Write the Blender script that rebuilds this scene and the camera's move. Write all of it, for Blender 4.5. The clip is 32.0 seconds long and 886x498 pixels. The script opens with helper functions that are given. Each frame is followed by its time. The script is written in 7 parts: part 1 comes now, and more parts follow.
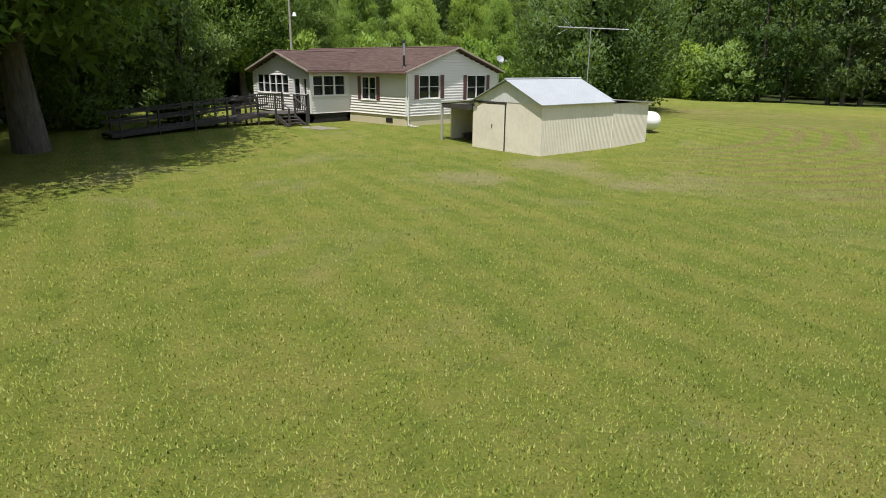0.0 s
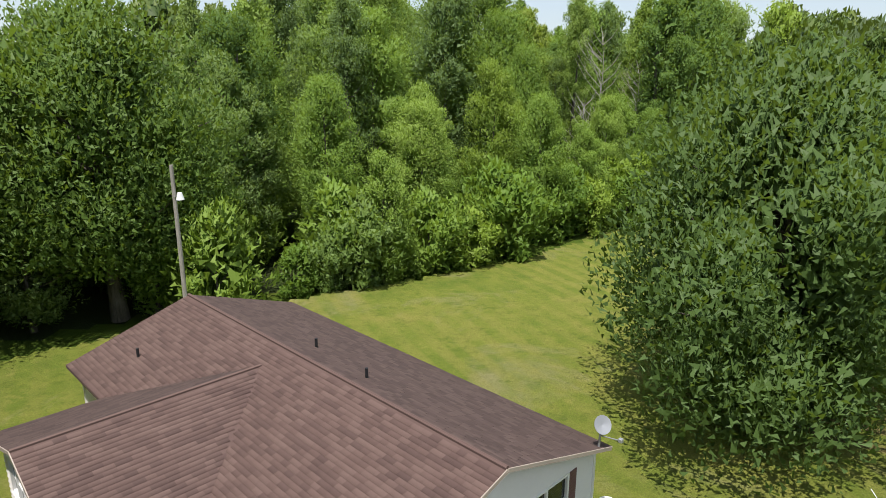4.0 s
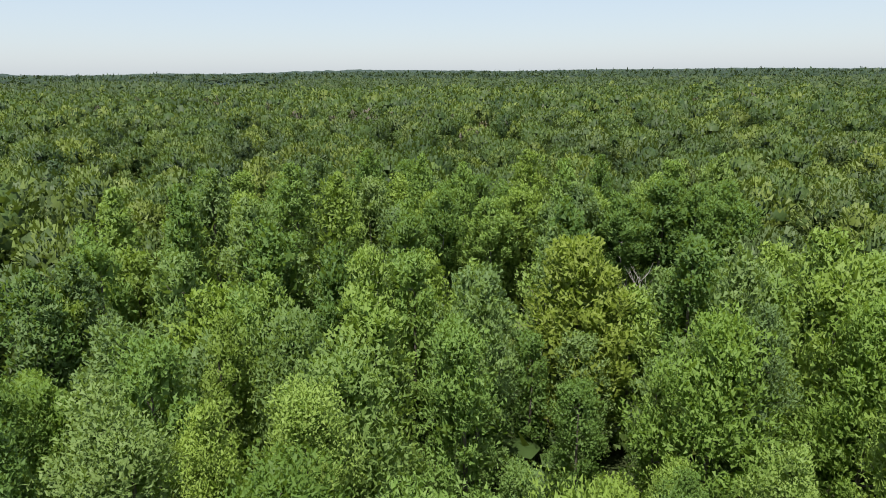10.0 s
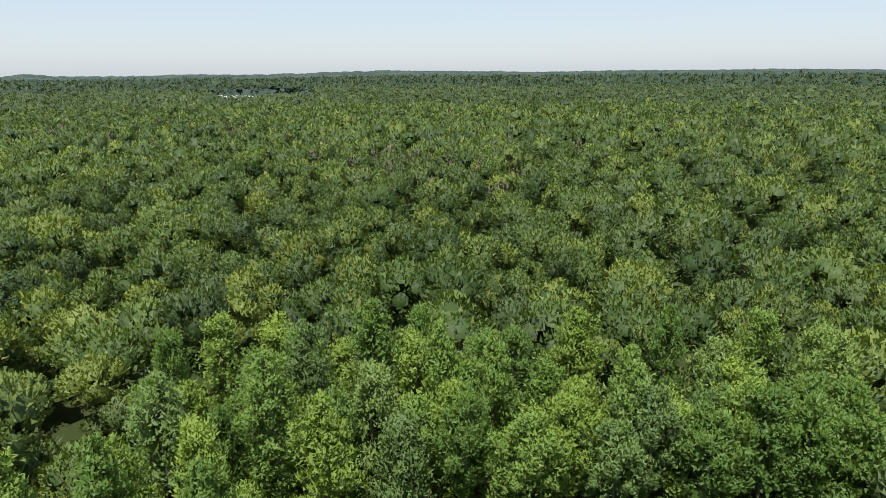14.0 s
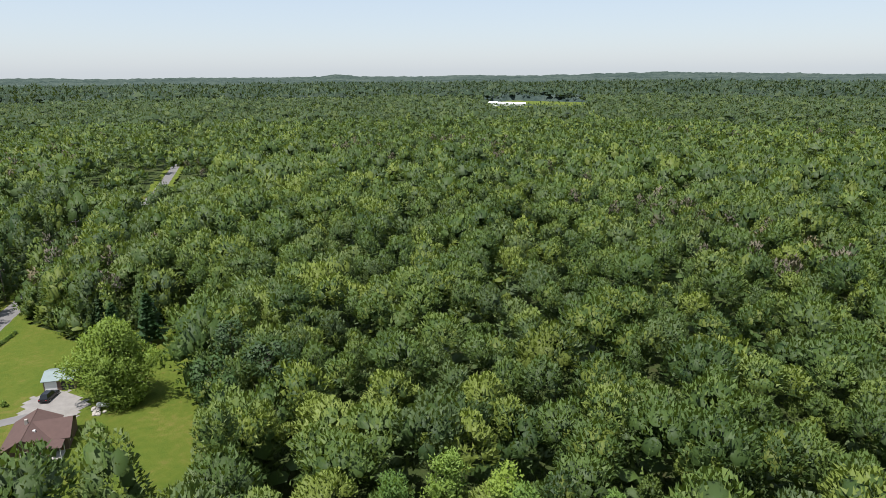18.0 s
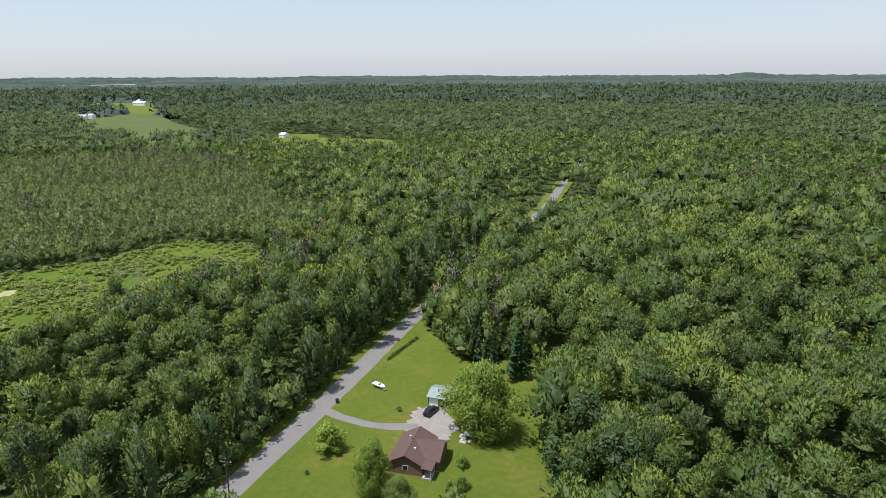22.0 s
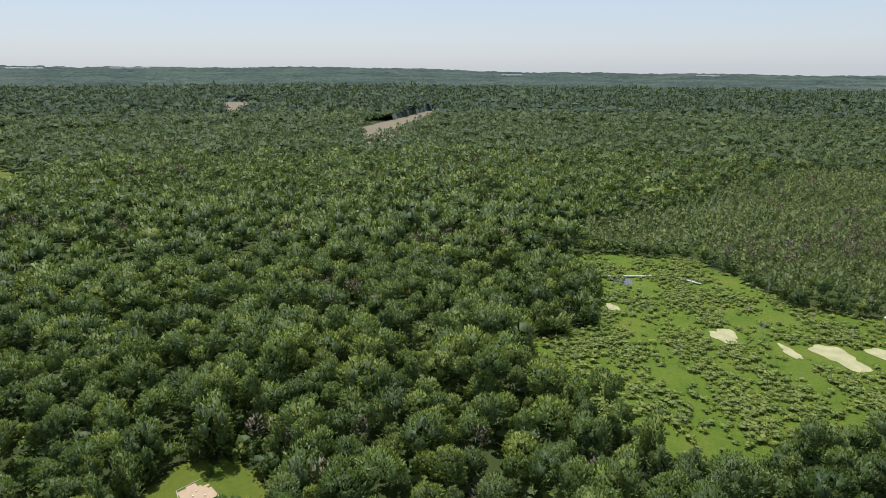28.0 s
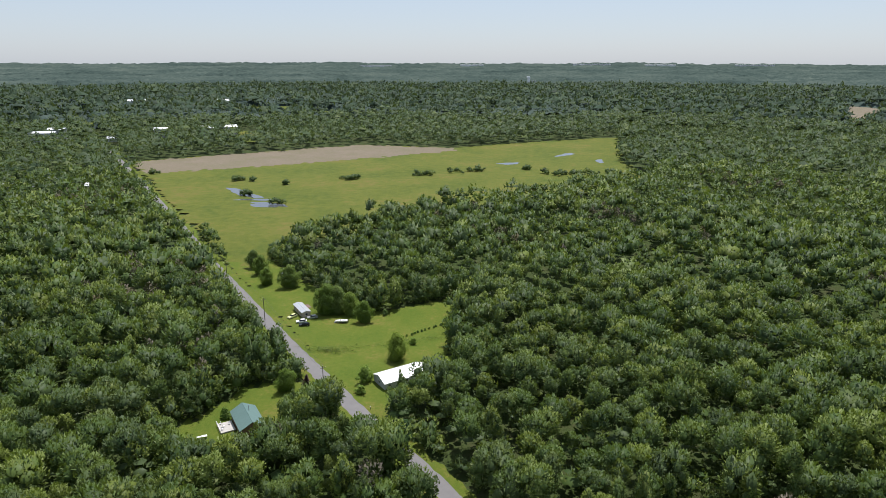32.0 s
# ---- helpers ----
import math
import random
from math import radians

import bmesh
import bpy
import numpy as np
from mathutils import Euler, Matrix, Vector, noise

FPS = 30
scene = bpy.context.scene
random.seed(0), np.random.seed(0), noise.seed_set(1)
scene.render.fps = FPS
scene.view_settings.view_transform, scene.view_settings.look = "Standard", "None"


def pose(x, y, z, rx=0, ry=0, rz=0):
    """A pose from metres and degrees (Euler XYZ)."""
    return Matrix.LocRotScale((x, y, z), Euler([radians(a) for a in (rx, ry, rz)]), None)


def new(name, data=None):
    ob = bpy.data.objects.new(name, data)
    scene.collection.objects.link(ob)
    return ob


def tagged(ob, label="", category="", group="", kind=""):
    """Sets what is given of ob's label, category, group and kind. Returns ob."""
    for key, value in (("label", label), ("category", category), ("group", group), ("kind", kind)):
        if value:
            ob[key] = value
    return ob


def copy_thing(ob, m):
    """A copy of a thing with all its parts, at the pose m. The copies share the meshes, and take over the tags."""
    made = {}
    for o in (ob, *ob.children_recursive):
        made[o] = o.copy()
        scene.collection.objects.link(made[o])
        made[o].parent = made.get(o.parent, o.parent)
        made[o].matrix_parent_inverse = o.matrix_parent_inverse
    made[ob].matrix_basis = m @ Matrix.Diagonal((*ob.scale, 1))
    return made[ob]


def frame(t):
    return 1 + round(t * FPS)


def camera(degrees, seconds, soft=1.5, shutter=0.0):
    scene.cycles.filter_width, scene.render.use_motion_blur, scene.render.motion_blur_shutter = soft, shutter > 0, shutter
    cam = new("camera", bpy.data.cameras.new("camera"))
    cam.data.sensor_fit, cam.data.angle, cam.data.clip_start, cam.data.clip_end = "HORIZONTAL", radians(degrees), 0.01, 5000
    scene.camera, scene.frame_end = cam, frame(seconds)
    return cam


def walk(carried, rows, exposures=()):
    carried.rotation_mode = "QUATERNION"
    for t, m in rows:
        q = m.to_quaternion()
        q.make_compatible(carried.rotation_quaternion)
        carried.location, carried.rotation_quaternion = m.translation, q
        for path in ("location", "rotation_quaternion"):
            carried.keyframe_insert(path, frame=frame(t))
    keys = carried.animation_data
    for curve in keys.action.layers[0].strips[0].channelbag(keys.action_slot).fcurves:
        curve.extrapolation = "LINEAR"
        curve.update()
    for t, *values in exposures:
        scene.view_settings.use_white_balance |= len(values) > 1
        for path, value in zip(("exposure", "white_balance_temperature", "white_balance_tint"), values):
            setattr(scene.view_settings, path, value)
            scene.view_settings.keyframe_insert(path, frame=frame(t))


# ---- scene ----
cam = camera(68.95, 32.0, 0.8)
PATH = [
    (0.0, 0.00, 0.00, 3.55, 74.06, -0.50, 0.00),
    (0.5, 0.07, 2.47, 3.79, 74.10, -0.49, 0.15),
    (1.0, 0.12, 5.30, 4.14, 74.20, -0.42, 0.25),
    (1.5, 0.14, 8.31, 4.65, 74.30, -0.34, 0.33),
    (2.0, 0.16, 11.59, 5.37, 74.44, -0.27, 0.50),
    (2.5, 0.14, 15.09, 6.59, 74.54, -0.24, 0.72),
    (3.0, 0.02, 18.89, 8.47, 74.57, -0.25, 0.84),
    (3.5, -0.09, 22.81, 10.34, 74.59, -0.35, 1.08),
    (5.5, -0.60, 38.78, 18.00, 74.61, 0.30, 0.64),
    (6.0, -0.73, 42.89, 19.95, 74.59, 0.42, 0.73),
    (6.5, -0.88, 47.03, 21.90, 74.61, 0.50, 0.81),
    (7.0, -1.04, 51.22, 23.79, 74.59, 0.50, 0.74),
    (7.5, -1.10, 55.36, 25.61, 74.58, 0.50, 0.72),
    (8.0, -1.09, 59.47, 27.34, 74.57, 0.50, 0.58),
    (8.5, -1.00, 63.62, 29.23, 74.55, 0.50, 0.65),
    (9.0, -0.90, 67.74, 30.97, 74.52, 0.50, 0.51),
    (9.5, -0.82, 71.79, 32.75, 74.53, 0.50, 0.60),
    (10.0, -0.72, 75.58, 34.76, 74.53, 0.50, 0.72),
    (10.5, -0.79, 79.48, 36.56, 74.51, 0.50, 0.70),
    (11.0, -0.77, 83.00, 38.45, 74.46, 0.50, 0.76),
    (11.5, -0.68, 86.44, 40.28, 74.44, 0.50, 0.76),
    (12.0, -0.67, 89.70, 42.31, 74.42, 0.50, 0.73),
    (12.5, -0.80, 92.94, 44.27, 74.39, 0.50, 0.74),
    (13.0, -0.83, 95.98, 46.08, 74.39, 0.50, 0.69),
    (13.5, -0.71, 98.89, 48.02, 74.41, 0.50, 1.38),
    (14.0, -0.79, 101.76, 49.78, 74.43, 0.50, 3.18),
    (14.5, -1.09, 104.48, 51.71, 74.45, 0.47, 5.64),
    (16.5, -2.55, 112.66, 59.01, 74.47, 0.43, 16.78),
    (17.0, -3.09, 114.06, 60.70, 74.50, 0.40, 19.94),
    (17.5, -3.69, 115.36, 62.37, 74.52, 0.39, 23.09),
    (18.0, -4.23, 116.51, 64.08, 74.53, 0.40, 26.27),
    (18.5, -4.86, 117.49, 65.78, 74.52, 0.43, 29.43),
    (19.0, -5.38, 118.27, 67.56, 74.50, 0.45, 32.60),
    (19.5, -5.93, 118.89, 69.49, 74.49, 0.46, 35.76),
    (20.0, -6.43, 119.39, 71.42, 74.47, 0.46, 39.03),
    (20.5, -7.02, 119.97, 73.30, 74.46, 0.46, 43.43),
    (21.0, -7.63, 120.50, 75.18, 74.43, 0.47, 48.85),
    (21.5, -8.19, 120.97, 77.14, 74.41, 0.47, 54.34),
    (22.0, -8.84, 121.33, 78.92, 74.40, 0.48, 59.82),
    (22.5, -9.53, 121.57, 80.67, 74.39, 0.48, 65.65),
    (23.0, -10.28, 121.75, 82.35, 74.39, 0.47, 71.69),
    (23.5, -10.97, 121.93, 84.00, 74.39, 0.44, 78.11),
    (24.0, -11.61, 121.97, 85.64, 74.37, 0.40, 84.81),
    (24.5, -12.10, 122.01, 87.23, 74.35, 0.34, 91.63),
    (25.0, -12.66, 121.92, 88.69, 74.32, 0.28, 98.36),
    (25.5, -13.13, 121.79, 90.15, 74.28, 0.23, 105.04),
    (26.0, -13.60, 121.73, 91.69, 74.27, 0.16, 111.75),
    (26.5, -14.15, 121.46, 93.26, 74.28, 0.10, 118.48),
    (28.5, -16.43, 120.21, 99.61, 74.29, 0.04, 144.70),
    (29.0, -16.77, 119.80, 101.15, 74.28, -0.00, 151.07),
    (29.5, -17.02, 119.44, 102.77, 74.24, -0.02, 157.31),
    (30.0, -17.10, 119.04, 104.32, 74.17, -0.01, 163.58),
    (30.5, -17.01, 118.78, 106.05, 74.09, 0.01, 169.82),
    (31.0, -16.99, 118.40, 107.63, 74.02, 0.03, 176.08),
    (31.5, -16.93, 118.09, 108.80, 73.98, 0.04, 182.38),
    (32.0, -16.73, 117.67, 109.37, 73.95, 0.03, 188.18),
]
walk(cam, [(t, pose(*row)) for t, *row in PATH],
     [(0.0, 0.36, 6450, 11), (3.5, 0.34, 6450, 11), (6.0, 0.72, 6400, 10), (8.0, 0.42, 6400, 10), (9.5, 0.34, 6350, 11), (13.0, 0.35, 6350, 12), (20.0, 0.32, 6300, 13), (26.0, 0.2, 6250, 14), (32.0, 0.12, 6200, 14)])

# ---- sky and sun ----
SUN_AZ, SUN_EL = radians(14), radians(71)   # from south towards west
world = bpy.data.worlds.new("sky")
scene.world = world
world.use_nodes = True
wn, wl = world.node_tree.nodes, world.node_tree.links
sky = wn.new("ShaderNodeTexSky")
sky.sky_type, sky.sun_disc = "NISHITA", False
sky.sun_elevation, sky.sun_rotation = SUN_EL, math.pi + SUN_AZ
sky.air_density, sky.dust_density, sky.ozone_density, sky.altitude = 1.0, 0.7, 1.6, 0
wn["Background"].inputs["Strength"].default_value = 0.112
haze = wn.new("ShaderNodeMix")   # the humid summer air whitens the whole sky
haze.data_type, haze.inputs[0].default_value, haze.inputs[7].default_value = "RGBA", 0.6, (4.9, 5.5, 6.1, 1)
wl.new(sky.outputs[0], haze.inputs[6])
wl.new(haze.outputs[2], wn["Background"].inputs["Color"])
to_sun = Vector((-math.sin(SUN_AZ) * math.cos(SUN_EL), -math.cos(SUN_AZ) * math.cos(SUN_EL), math.sin(SUN_EL)))
sun_data = bpy.data.lights.new("sun", "SUN")
sun_data.energy, sun_data.angle, sun_data.color = 5.0, radians(0.6), (1.0, 0.96, 0.9)
sun = new("sun", sun_data)
sun.rotation_mode = "QUATERNION"
sun.rotation_quaternion = to_sun.to_track_quat("Z", "Y")


# ---- materials ----
class Mat:
    """A node material with short calls."""
    def __init__(self, name, rough=0.8, metal=0.0):
        self.m = bpy.data.materials.new(name)
        self.m.use_nodes = True
        self.n, self.l = self.m.node_tree.nodes, self.m.node_tree.links
        self.bsdf, self.out = self.n["Principled BSDF"], self.n["Material Output"]
        self.bsdf.inputs["Roughness"].default_value = rough
        self.bsdf.inputs["Metallic"].default_value = metal
        self.space = None

    def coords(self, world_space=True):
        if self.space is None:
            if world_space:
                self.space = self.n.new("ShaderNodeNewGeometry").outputs["Position"]
            else:
                self.space = self.n.new("ShaderNodeTexCoord").outputs["Object"]
        return self.space

    def stretched(self, scale, turn=0.0):
        mp = self.n.new("ShaderNodeMapping")
        self.l.new(self.coords(), mp.inputs["Vector"])
        mp.inputs["Scale"].default_value = scale
        mp.inputs["Rotation"].default_value = (0, 0, turn)
        return mp.outputs[0]

    def noise(self, scale, detail=3, rough=0.6, vector=None, distortion=0.0):
        t = self.n.new("ShaderNodeTexNoise")
        self.l.new(vector or self.coords(), t.inputs["Vector"])
        t.inputs["Scale"].default_value, t.inputs["Detail"].default_value = scale, detail
        t.inputs["Roughness"].default_value, t.inputs["Distortion"].default_value = rough, distortion
        return t.outputs["Fac"]

    def ramp(self, fac, stops):
        r = self.n.new("ShaderNodeValToRGB")
        self.l.new(fac, r.inputs[0])
        els = r.color_ramp.elements
        while len(els) < len(stops):
            els.new(0.5)
        for e, (p, c) in zip(els, stops):
            e.position, e.color = p, (*c, 1)
        return r.outputs[0]

    def mix(self, fac, a, b, how="MIX"):
        x = self.n.new("ShaderNodeMix")
        x.data_type, x.blend_type = "RGBA", how
        for sock, v in ((x.inputs[0], fac), (x.inputs[6], a), (x.inputs[7], b)):
            if isinstance(v, (int, float)):
                sock.default_value = v
            elif isinstance(v, tuple):
                sock.default_value = (*v, 1)
            else:
                self.l.new(v, sock)
        return x.outputs[2]

    def math(self, op, a, b=0.0, clamp=False):
        x = self.n.new("ShaderNodeMath")
        x.operation, x.use_clamp = op, clamp
        for sock, v in ((x.inputs[0], a), (x.inputs[1], b)):
            if isinstance(v, (int, float)):
                sock.default_value = v
            else:
                self.l.new(v, sock)
        return x.outputs[0]

    def object_random(self):
        return self.n.new("ShaderNodeObjectInfo").outputs["Random"]

    def island_random(self):
        return self.n.new("ShaderNodeNewGeometry").outputs["Random Per Island"]

    def attribute(self, name):
        a = self.n.new("ShaderNodeAttribute")
        a.attribute_name = name
        return a.outputs["Fac"]

    def colour(self, c):
        if isinstance(c, tuple):
            self.bsdf.inputs["Base Color"].default_value = (*c, 1)
        else:
            self.l.new(c, self.bsdf.inputs["Base Color"])
        return self

    def bump(self, height, strength=0.4, distance=0.02):
        b = self.n.new("ShaderNodeBump")
        b.inputs["Strength"].default_value, b.inputs["Distance"].default_value = strength, distance
        self.l.new(height, b.inputs["Height"])
        self.l.new(b.outputs[0], self.bsdf.inputs["Normal"])
        return self


def plain(name, c, rough=0.7, metal=0.0, vary=0.15, scale=6.0, bump=0.0):
    """Paint, metal or plastic with faint stains and grain."""
    m = Mat(name, rough, metal)
    big, small = m.noise(scale * 0.15, 4), m.noise(scale * 4, 3)
    f = m.math("ADD", m.math("MULTIPLY", big, 0.7), m.math("MULTIPLY", small, 0.3))
    m.colour(m.ramp(f, [(0.25, tuple(v * (1 - vary) for v in c)), (0.75, tuple(min(1, v * (1 + vary * 0.6)) for v in c))]))
    if bump:
        m.bump(small, bump, 0.01)
    return m.m


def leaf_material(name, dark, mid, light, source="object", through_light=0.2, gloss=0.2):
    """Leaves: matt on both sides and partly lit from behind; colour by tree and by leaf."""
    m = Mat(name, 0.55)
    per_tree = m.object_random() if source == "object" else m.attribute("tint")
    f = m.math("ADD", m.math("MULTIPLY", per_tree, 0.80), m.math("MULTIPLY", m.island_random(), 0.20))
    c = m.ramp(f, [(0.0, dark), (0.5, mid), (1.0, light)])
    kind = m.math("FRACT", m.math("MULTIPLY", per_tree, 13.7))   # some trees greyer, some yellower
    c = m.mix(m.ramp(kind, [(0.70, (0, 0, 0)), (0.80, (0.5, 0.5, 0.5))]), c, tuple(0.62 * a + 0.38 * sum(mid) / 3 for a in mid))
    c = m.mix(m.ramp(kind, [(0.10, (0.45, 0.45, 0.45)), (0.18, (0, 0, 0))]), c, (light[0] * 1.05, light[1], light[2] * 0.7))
    m.colour(c)
    m.bsdf.inputs["Specular IOR Level"].default_value = gloss
    tr = m.n.new("ShaderNodeBsdfTranslucent")
    m.l.new(m.mix(0.5, c, (0.30, 0.42, 0.03), "MIX"), tr.inputs["Color"])
    mx = m.n.new("ShaderNodeMixShader")
    mx.inputs[0].default_value = through_light
    m.l.new(m.bsdf.outputs[0], mx.inputs[1])
    m.l.new(tr.outputs[0], mx.inputs[2])
    m.l.new(mx.outputs[0], m.out.inputs["Surface"])
    return m.m


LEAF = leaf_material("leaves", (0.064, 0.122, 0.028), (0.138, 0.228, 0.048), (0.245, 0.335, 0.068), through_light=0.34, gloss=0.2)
LEAF_EDGE = leaf_material("bright_edge_leaves", (0.095, 0.165, 0.030), (0.175, 0.275, 0.050), (0.270, 0.370, 0.075), through_light=0.4, gloss=0.2)
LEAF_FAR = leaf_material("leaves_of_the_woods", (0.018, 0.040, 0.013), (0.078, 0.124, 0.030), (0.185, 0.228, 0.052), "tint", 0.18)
LEAF_DARK = leaf_material("dark_leaves", (0.050, 0.100, 0.020), (0.090, 0.155, 0.028), (0.150, 0.215, 0.045), through_light=0.3)


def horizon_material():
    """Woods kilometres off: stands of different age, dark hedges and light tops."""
    m = Mat("hazed_leaves_of_far_hills", 1.0)
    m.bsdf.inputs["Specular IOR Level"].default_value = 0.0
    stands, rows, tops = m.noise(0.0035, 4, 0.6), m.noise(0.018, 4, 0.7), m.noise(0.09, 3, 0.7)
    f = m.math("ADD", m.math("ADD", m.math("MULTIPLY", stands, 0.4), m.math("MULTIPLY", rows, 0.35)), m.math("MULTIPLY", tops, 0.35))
    # bluish grey-green: the haze of the distance is put into the colour
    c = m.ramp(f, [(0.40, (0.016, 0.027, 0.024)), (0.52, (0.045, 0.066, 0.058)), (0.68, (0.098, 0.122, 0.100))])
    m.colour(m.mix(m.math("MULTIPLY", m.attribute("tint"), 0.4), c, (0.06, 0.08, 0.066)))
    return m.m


LEAF_HORIZON_HAZED = horizon_material()
# greyer and bluer with distance, haze put into the leaf colours
LEAF_MIDDLE_HAZED = leaf_material("hazed_leaves_of_distant_woods", (0.026, 0.046, 0.020), (0.068, 0.102, 0.040), (0.130, 0.165, 0.070), "tint", 0.15, 0.1)
LEAF_HAZY = leaf_material("hazed_leaves_of_far_woods", (0.024, 0.042, 0.026), (0.052, 0.080, 0.046), (0.095, 0.125, 0.074), "tint", 0.1, 0.05)
LEAF_SWAMP = leaf_material("leaves_of_swamp_trees", (0.032, 0.054, 0.018), (0.092, 0.128, 0.038), (0.185, 0.215, 0.068), "tint", 0.18)
LEAF_WILLOW = leaf_material("grey_green_leaves", (0.085, 0.125, 0.026), (0.165, 0.215, 0.046), (0.255, 0.290, 0.080), "tint", 0.22)
TWIGS = leaf_material("bare_twigs", (0.080, 0.072, 0.052), (0.125, 0.110, 0.080), (0.175, 0.155, 0.112), "tint", 0.05, 0.05)
LEAF_BUSH = leaf_material("bush_leaves", (0.080, 0.150, 0.024), (0.150, 0.245, 0.038), (0.240, 0.335, 0.060), through_light=0.36)
LEAF_SUNNY = leaf_material("light_green_leaves", (0.090, 0.150, 0.026), (0.140, 0.210, 0.034), (0.200, 0.275, 0.050), through_light=0.28)
LEAF_DULL = leaf_material("dull_dark_leaves", (0.030, 0.062, 0.015), (0.062, 0.108, 0.024), (0.120, 0.175, 0.040))
NEEDLES = leaf_material("needles", (0.02, 0.05, 0.015), (0.035, 0.075, 0.02), (0.06, 0.10, 0.03), through_light=0.15)


def bark_material(name, a, b):
    m = Mat(name, 0.9)
    st = m.noise(7, 5, 0.7, m.stretched((1, 1, 0.2)))
    m.colour(m.ramp(st, [(0.3, a), (0.7, b)])).bump(st, 0.6, 0.03)
    return m.m


BARK = bark_material("bark", (0.05, 0.04, 0.03), (0.17, 0.145, 0.115))
DEADWOOD = bark_material("dead_wood", (0.22, 0.2, 0.17), (0.42, 0.39, 0.34))


def grass_material(name, dry, green, lush, stripe=0.0, turn=0.0, patch=0.05, worn=None, bare=()):
    m = Mat(name, 0.95)
    m.bsdf.inputs["Specular IOR Level"].default_value = 0.15
    broad, mid, fine = m.noise(patch, 4, 0.6), m.noise(patch * 9, 4, 0.6), m.ramp(m.noise(22, 5, 0.8), [(0.36, (0, 0, 0)), (0.64, (1, 1, 1))])
    f = m.math("ADD", m.math("MULTIPLY", broad, 0.55), m.math("MULTIPLY", mid, 0.45))
    c = m.ramp(f, [(0.33, dry), (0.47, green), (0.66, lush)])
    if worn:
        c = m.mix(m.ramp(m.noise(0.16, 5, 0.7, None, 0.6), [(0.54, (0, 0, 0)), (0.68, (0.85, 0.85, 0.85))]), c, worn)
    if stripe:
        w = m.n.new("ShaderNodeTexWave")
        w.wave_type, w.bands_direction = "BANDS", "X"
        m.l.new(m.stretched((1, 1, 1), turn), w.inputs["Vector"])
        w.inputs["Scale"].default_value, w.inputs["Distortion"].default_value = 0.26, 1.4
        w.inputs["Detail"].default_value, w.inputs["Detail Scale"].default_value = 2, 0.4
        band = m.ramp(w.outputs["Fac"], [(0.3, (0, 0, 0)), (0.75, (1, 1, 1))])
        faint = m.ramp(m.noise(0.09, 3), [(0.38, (0.15, 0.15, 0.15)), (0.6, (1, 1, 1))])
        c = m.mix(m.math("MULTIPLY", m.math("MULTIPLY", band, faint), stripe), c, tuple(v * 1.12 for v in dry))
        ring = m.n.new("ShaderNodeVectorMath")   # tracks where the mower circles the tank
        ring.operation = "DISTANCE"
        m.l.new(m.coords(), ring.inputs[0])
        ring.inputs[1].default_value = (9.0, 38.0, 0.2)
        d = m.math("ADD", ring.outputs["Value"], m.math("MULTIPLY", m.noise(0.3, 2), 1.5))
        wave = m.math("SINE", m.math("MULTIPLY", d, 5.2))
        zone = m.math("MULTIPLY", m.math("SUBTRACT", ring.outputs["Value"], 8.0, True), m.math("MULTIPLY", m.math("SUBTRACT", 24.0, ring.outputs["Value"]), 0.2, True))
        part_xyz = m.n.new("ShaderNodeSeparateXYZ")
        m.l.new(m.coords(), part_xyz.inputs[0])
        zone = m.math("MULTIPLY", zone, m.math("MULTIPLY", m.math("SUBTRACT", part_xyz.outputs[0], 7.0), 0.2, True))
        c = m.mix(m.math("MULTIPLY", m.math("MULTIPLY", m.math("ADD", wave, 0.2, True), zone, True), 0.9), c, (0.27, 0.20, 0.09))
    for px, py, reach in bare:   # thin dry grass where it is driven over, ragged at the rim
        gone = m.n.new("ShaderNodeVectorMath")
        gone.operation = "DISTANCE"
        m.l.new(m.stretched((1, 1, 0)), gone.inputs[0])
        gone.inputs[1].default_value = (px, py, 0)
        ragged = m.math("ADD", gone.outputs["Value"], m.math("MULTIPLY", m.noise(0.9, 5, 0.75), 3.0))
        c = m.mix(m.math("MULTIPLY", m.math("SUBTRACT", reach + 1.5, ragged, True), 0.75), c, (0.40, 0.33, 0.19))
    if worn:   # clover, dry tufts and bare spots, a hand's width to a stride across
        tuft, spot = m.noise(1.7, 6, 0.75, None, 0.4), m.noise(5.5, 4, 0.75)
        c = m.mix(m.ramp(tuft, [(0.34, (0.55, 0.55, 0.55)), (0.47, (0, 0, 0))]), c, tuple(v * 0.72 for v in lush))
        c = m.mix(m.ramp(tuft, [(0.55, (0, 0, 0)), (0.70, (0.6, 0.6, 0.6))]), c, tuple(v * 1.12 for v in dry))
        c = m.mix(m.ramp(spot, [(0.60, (0, 0, 0)), (0.72, (0.45, 0.45, 0.45))]), c, worn)
        c = m.mix(m.ramp(spot, [(0.30, (0.5, 0.5, 0.5)), (0.40, (0, 0, 0))]), c, tuple(v * 0.6 for v in lush))
    c = m.mix(m.math("MULTIPLY", fine, 0.62 if worn else 0.5), c, tuple(v * 0.42 for v in green), "MIX")
    m.colour(c).bump(fine, 0.8, 0.06)
    return m.m


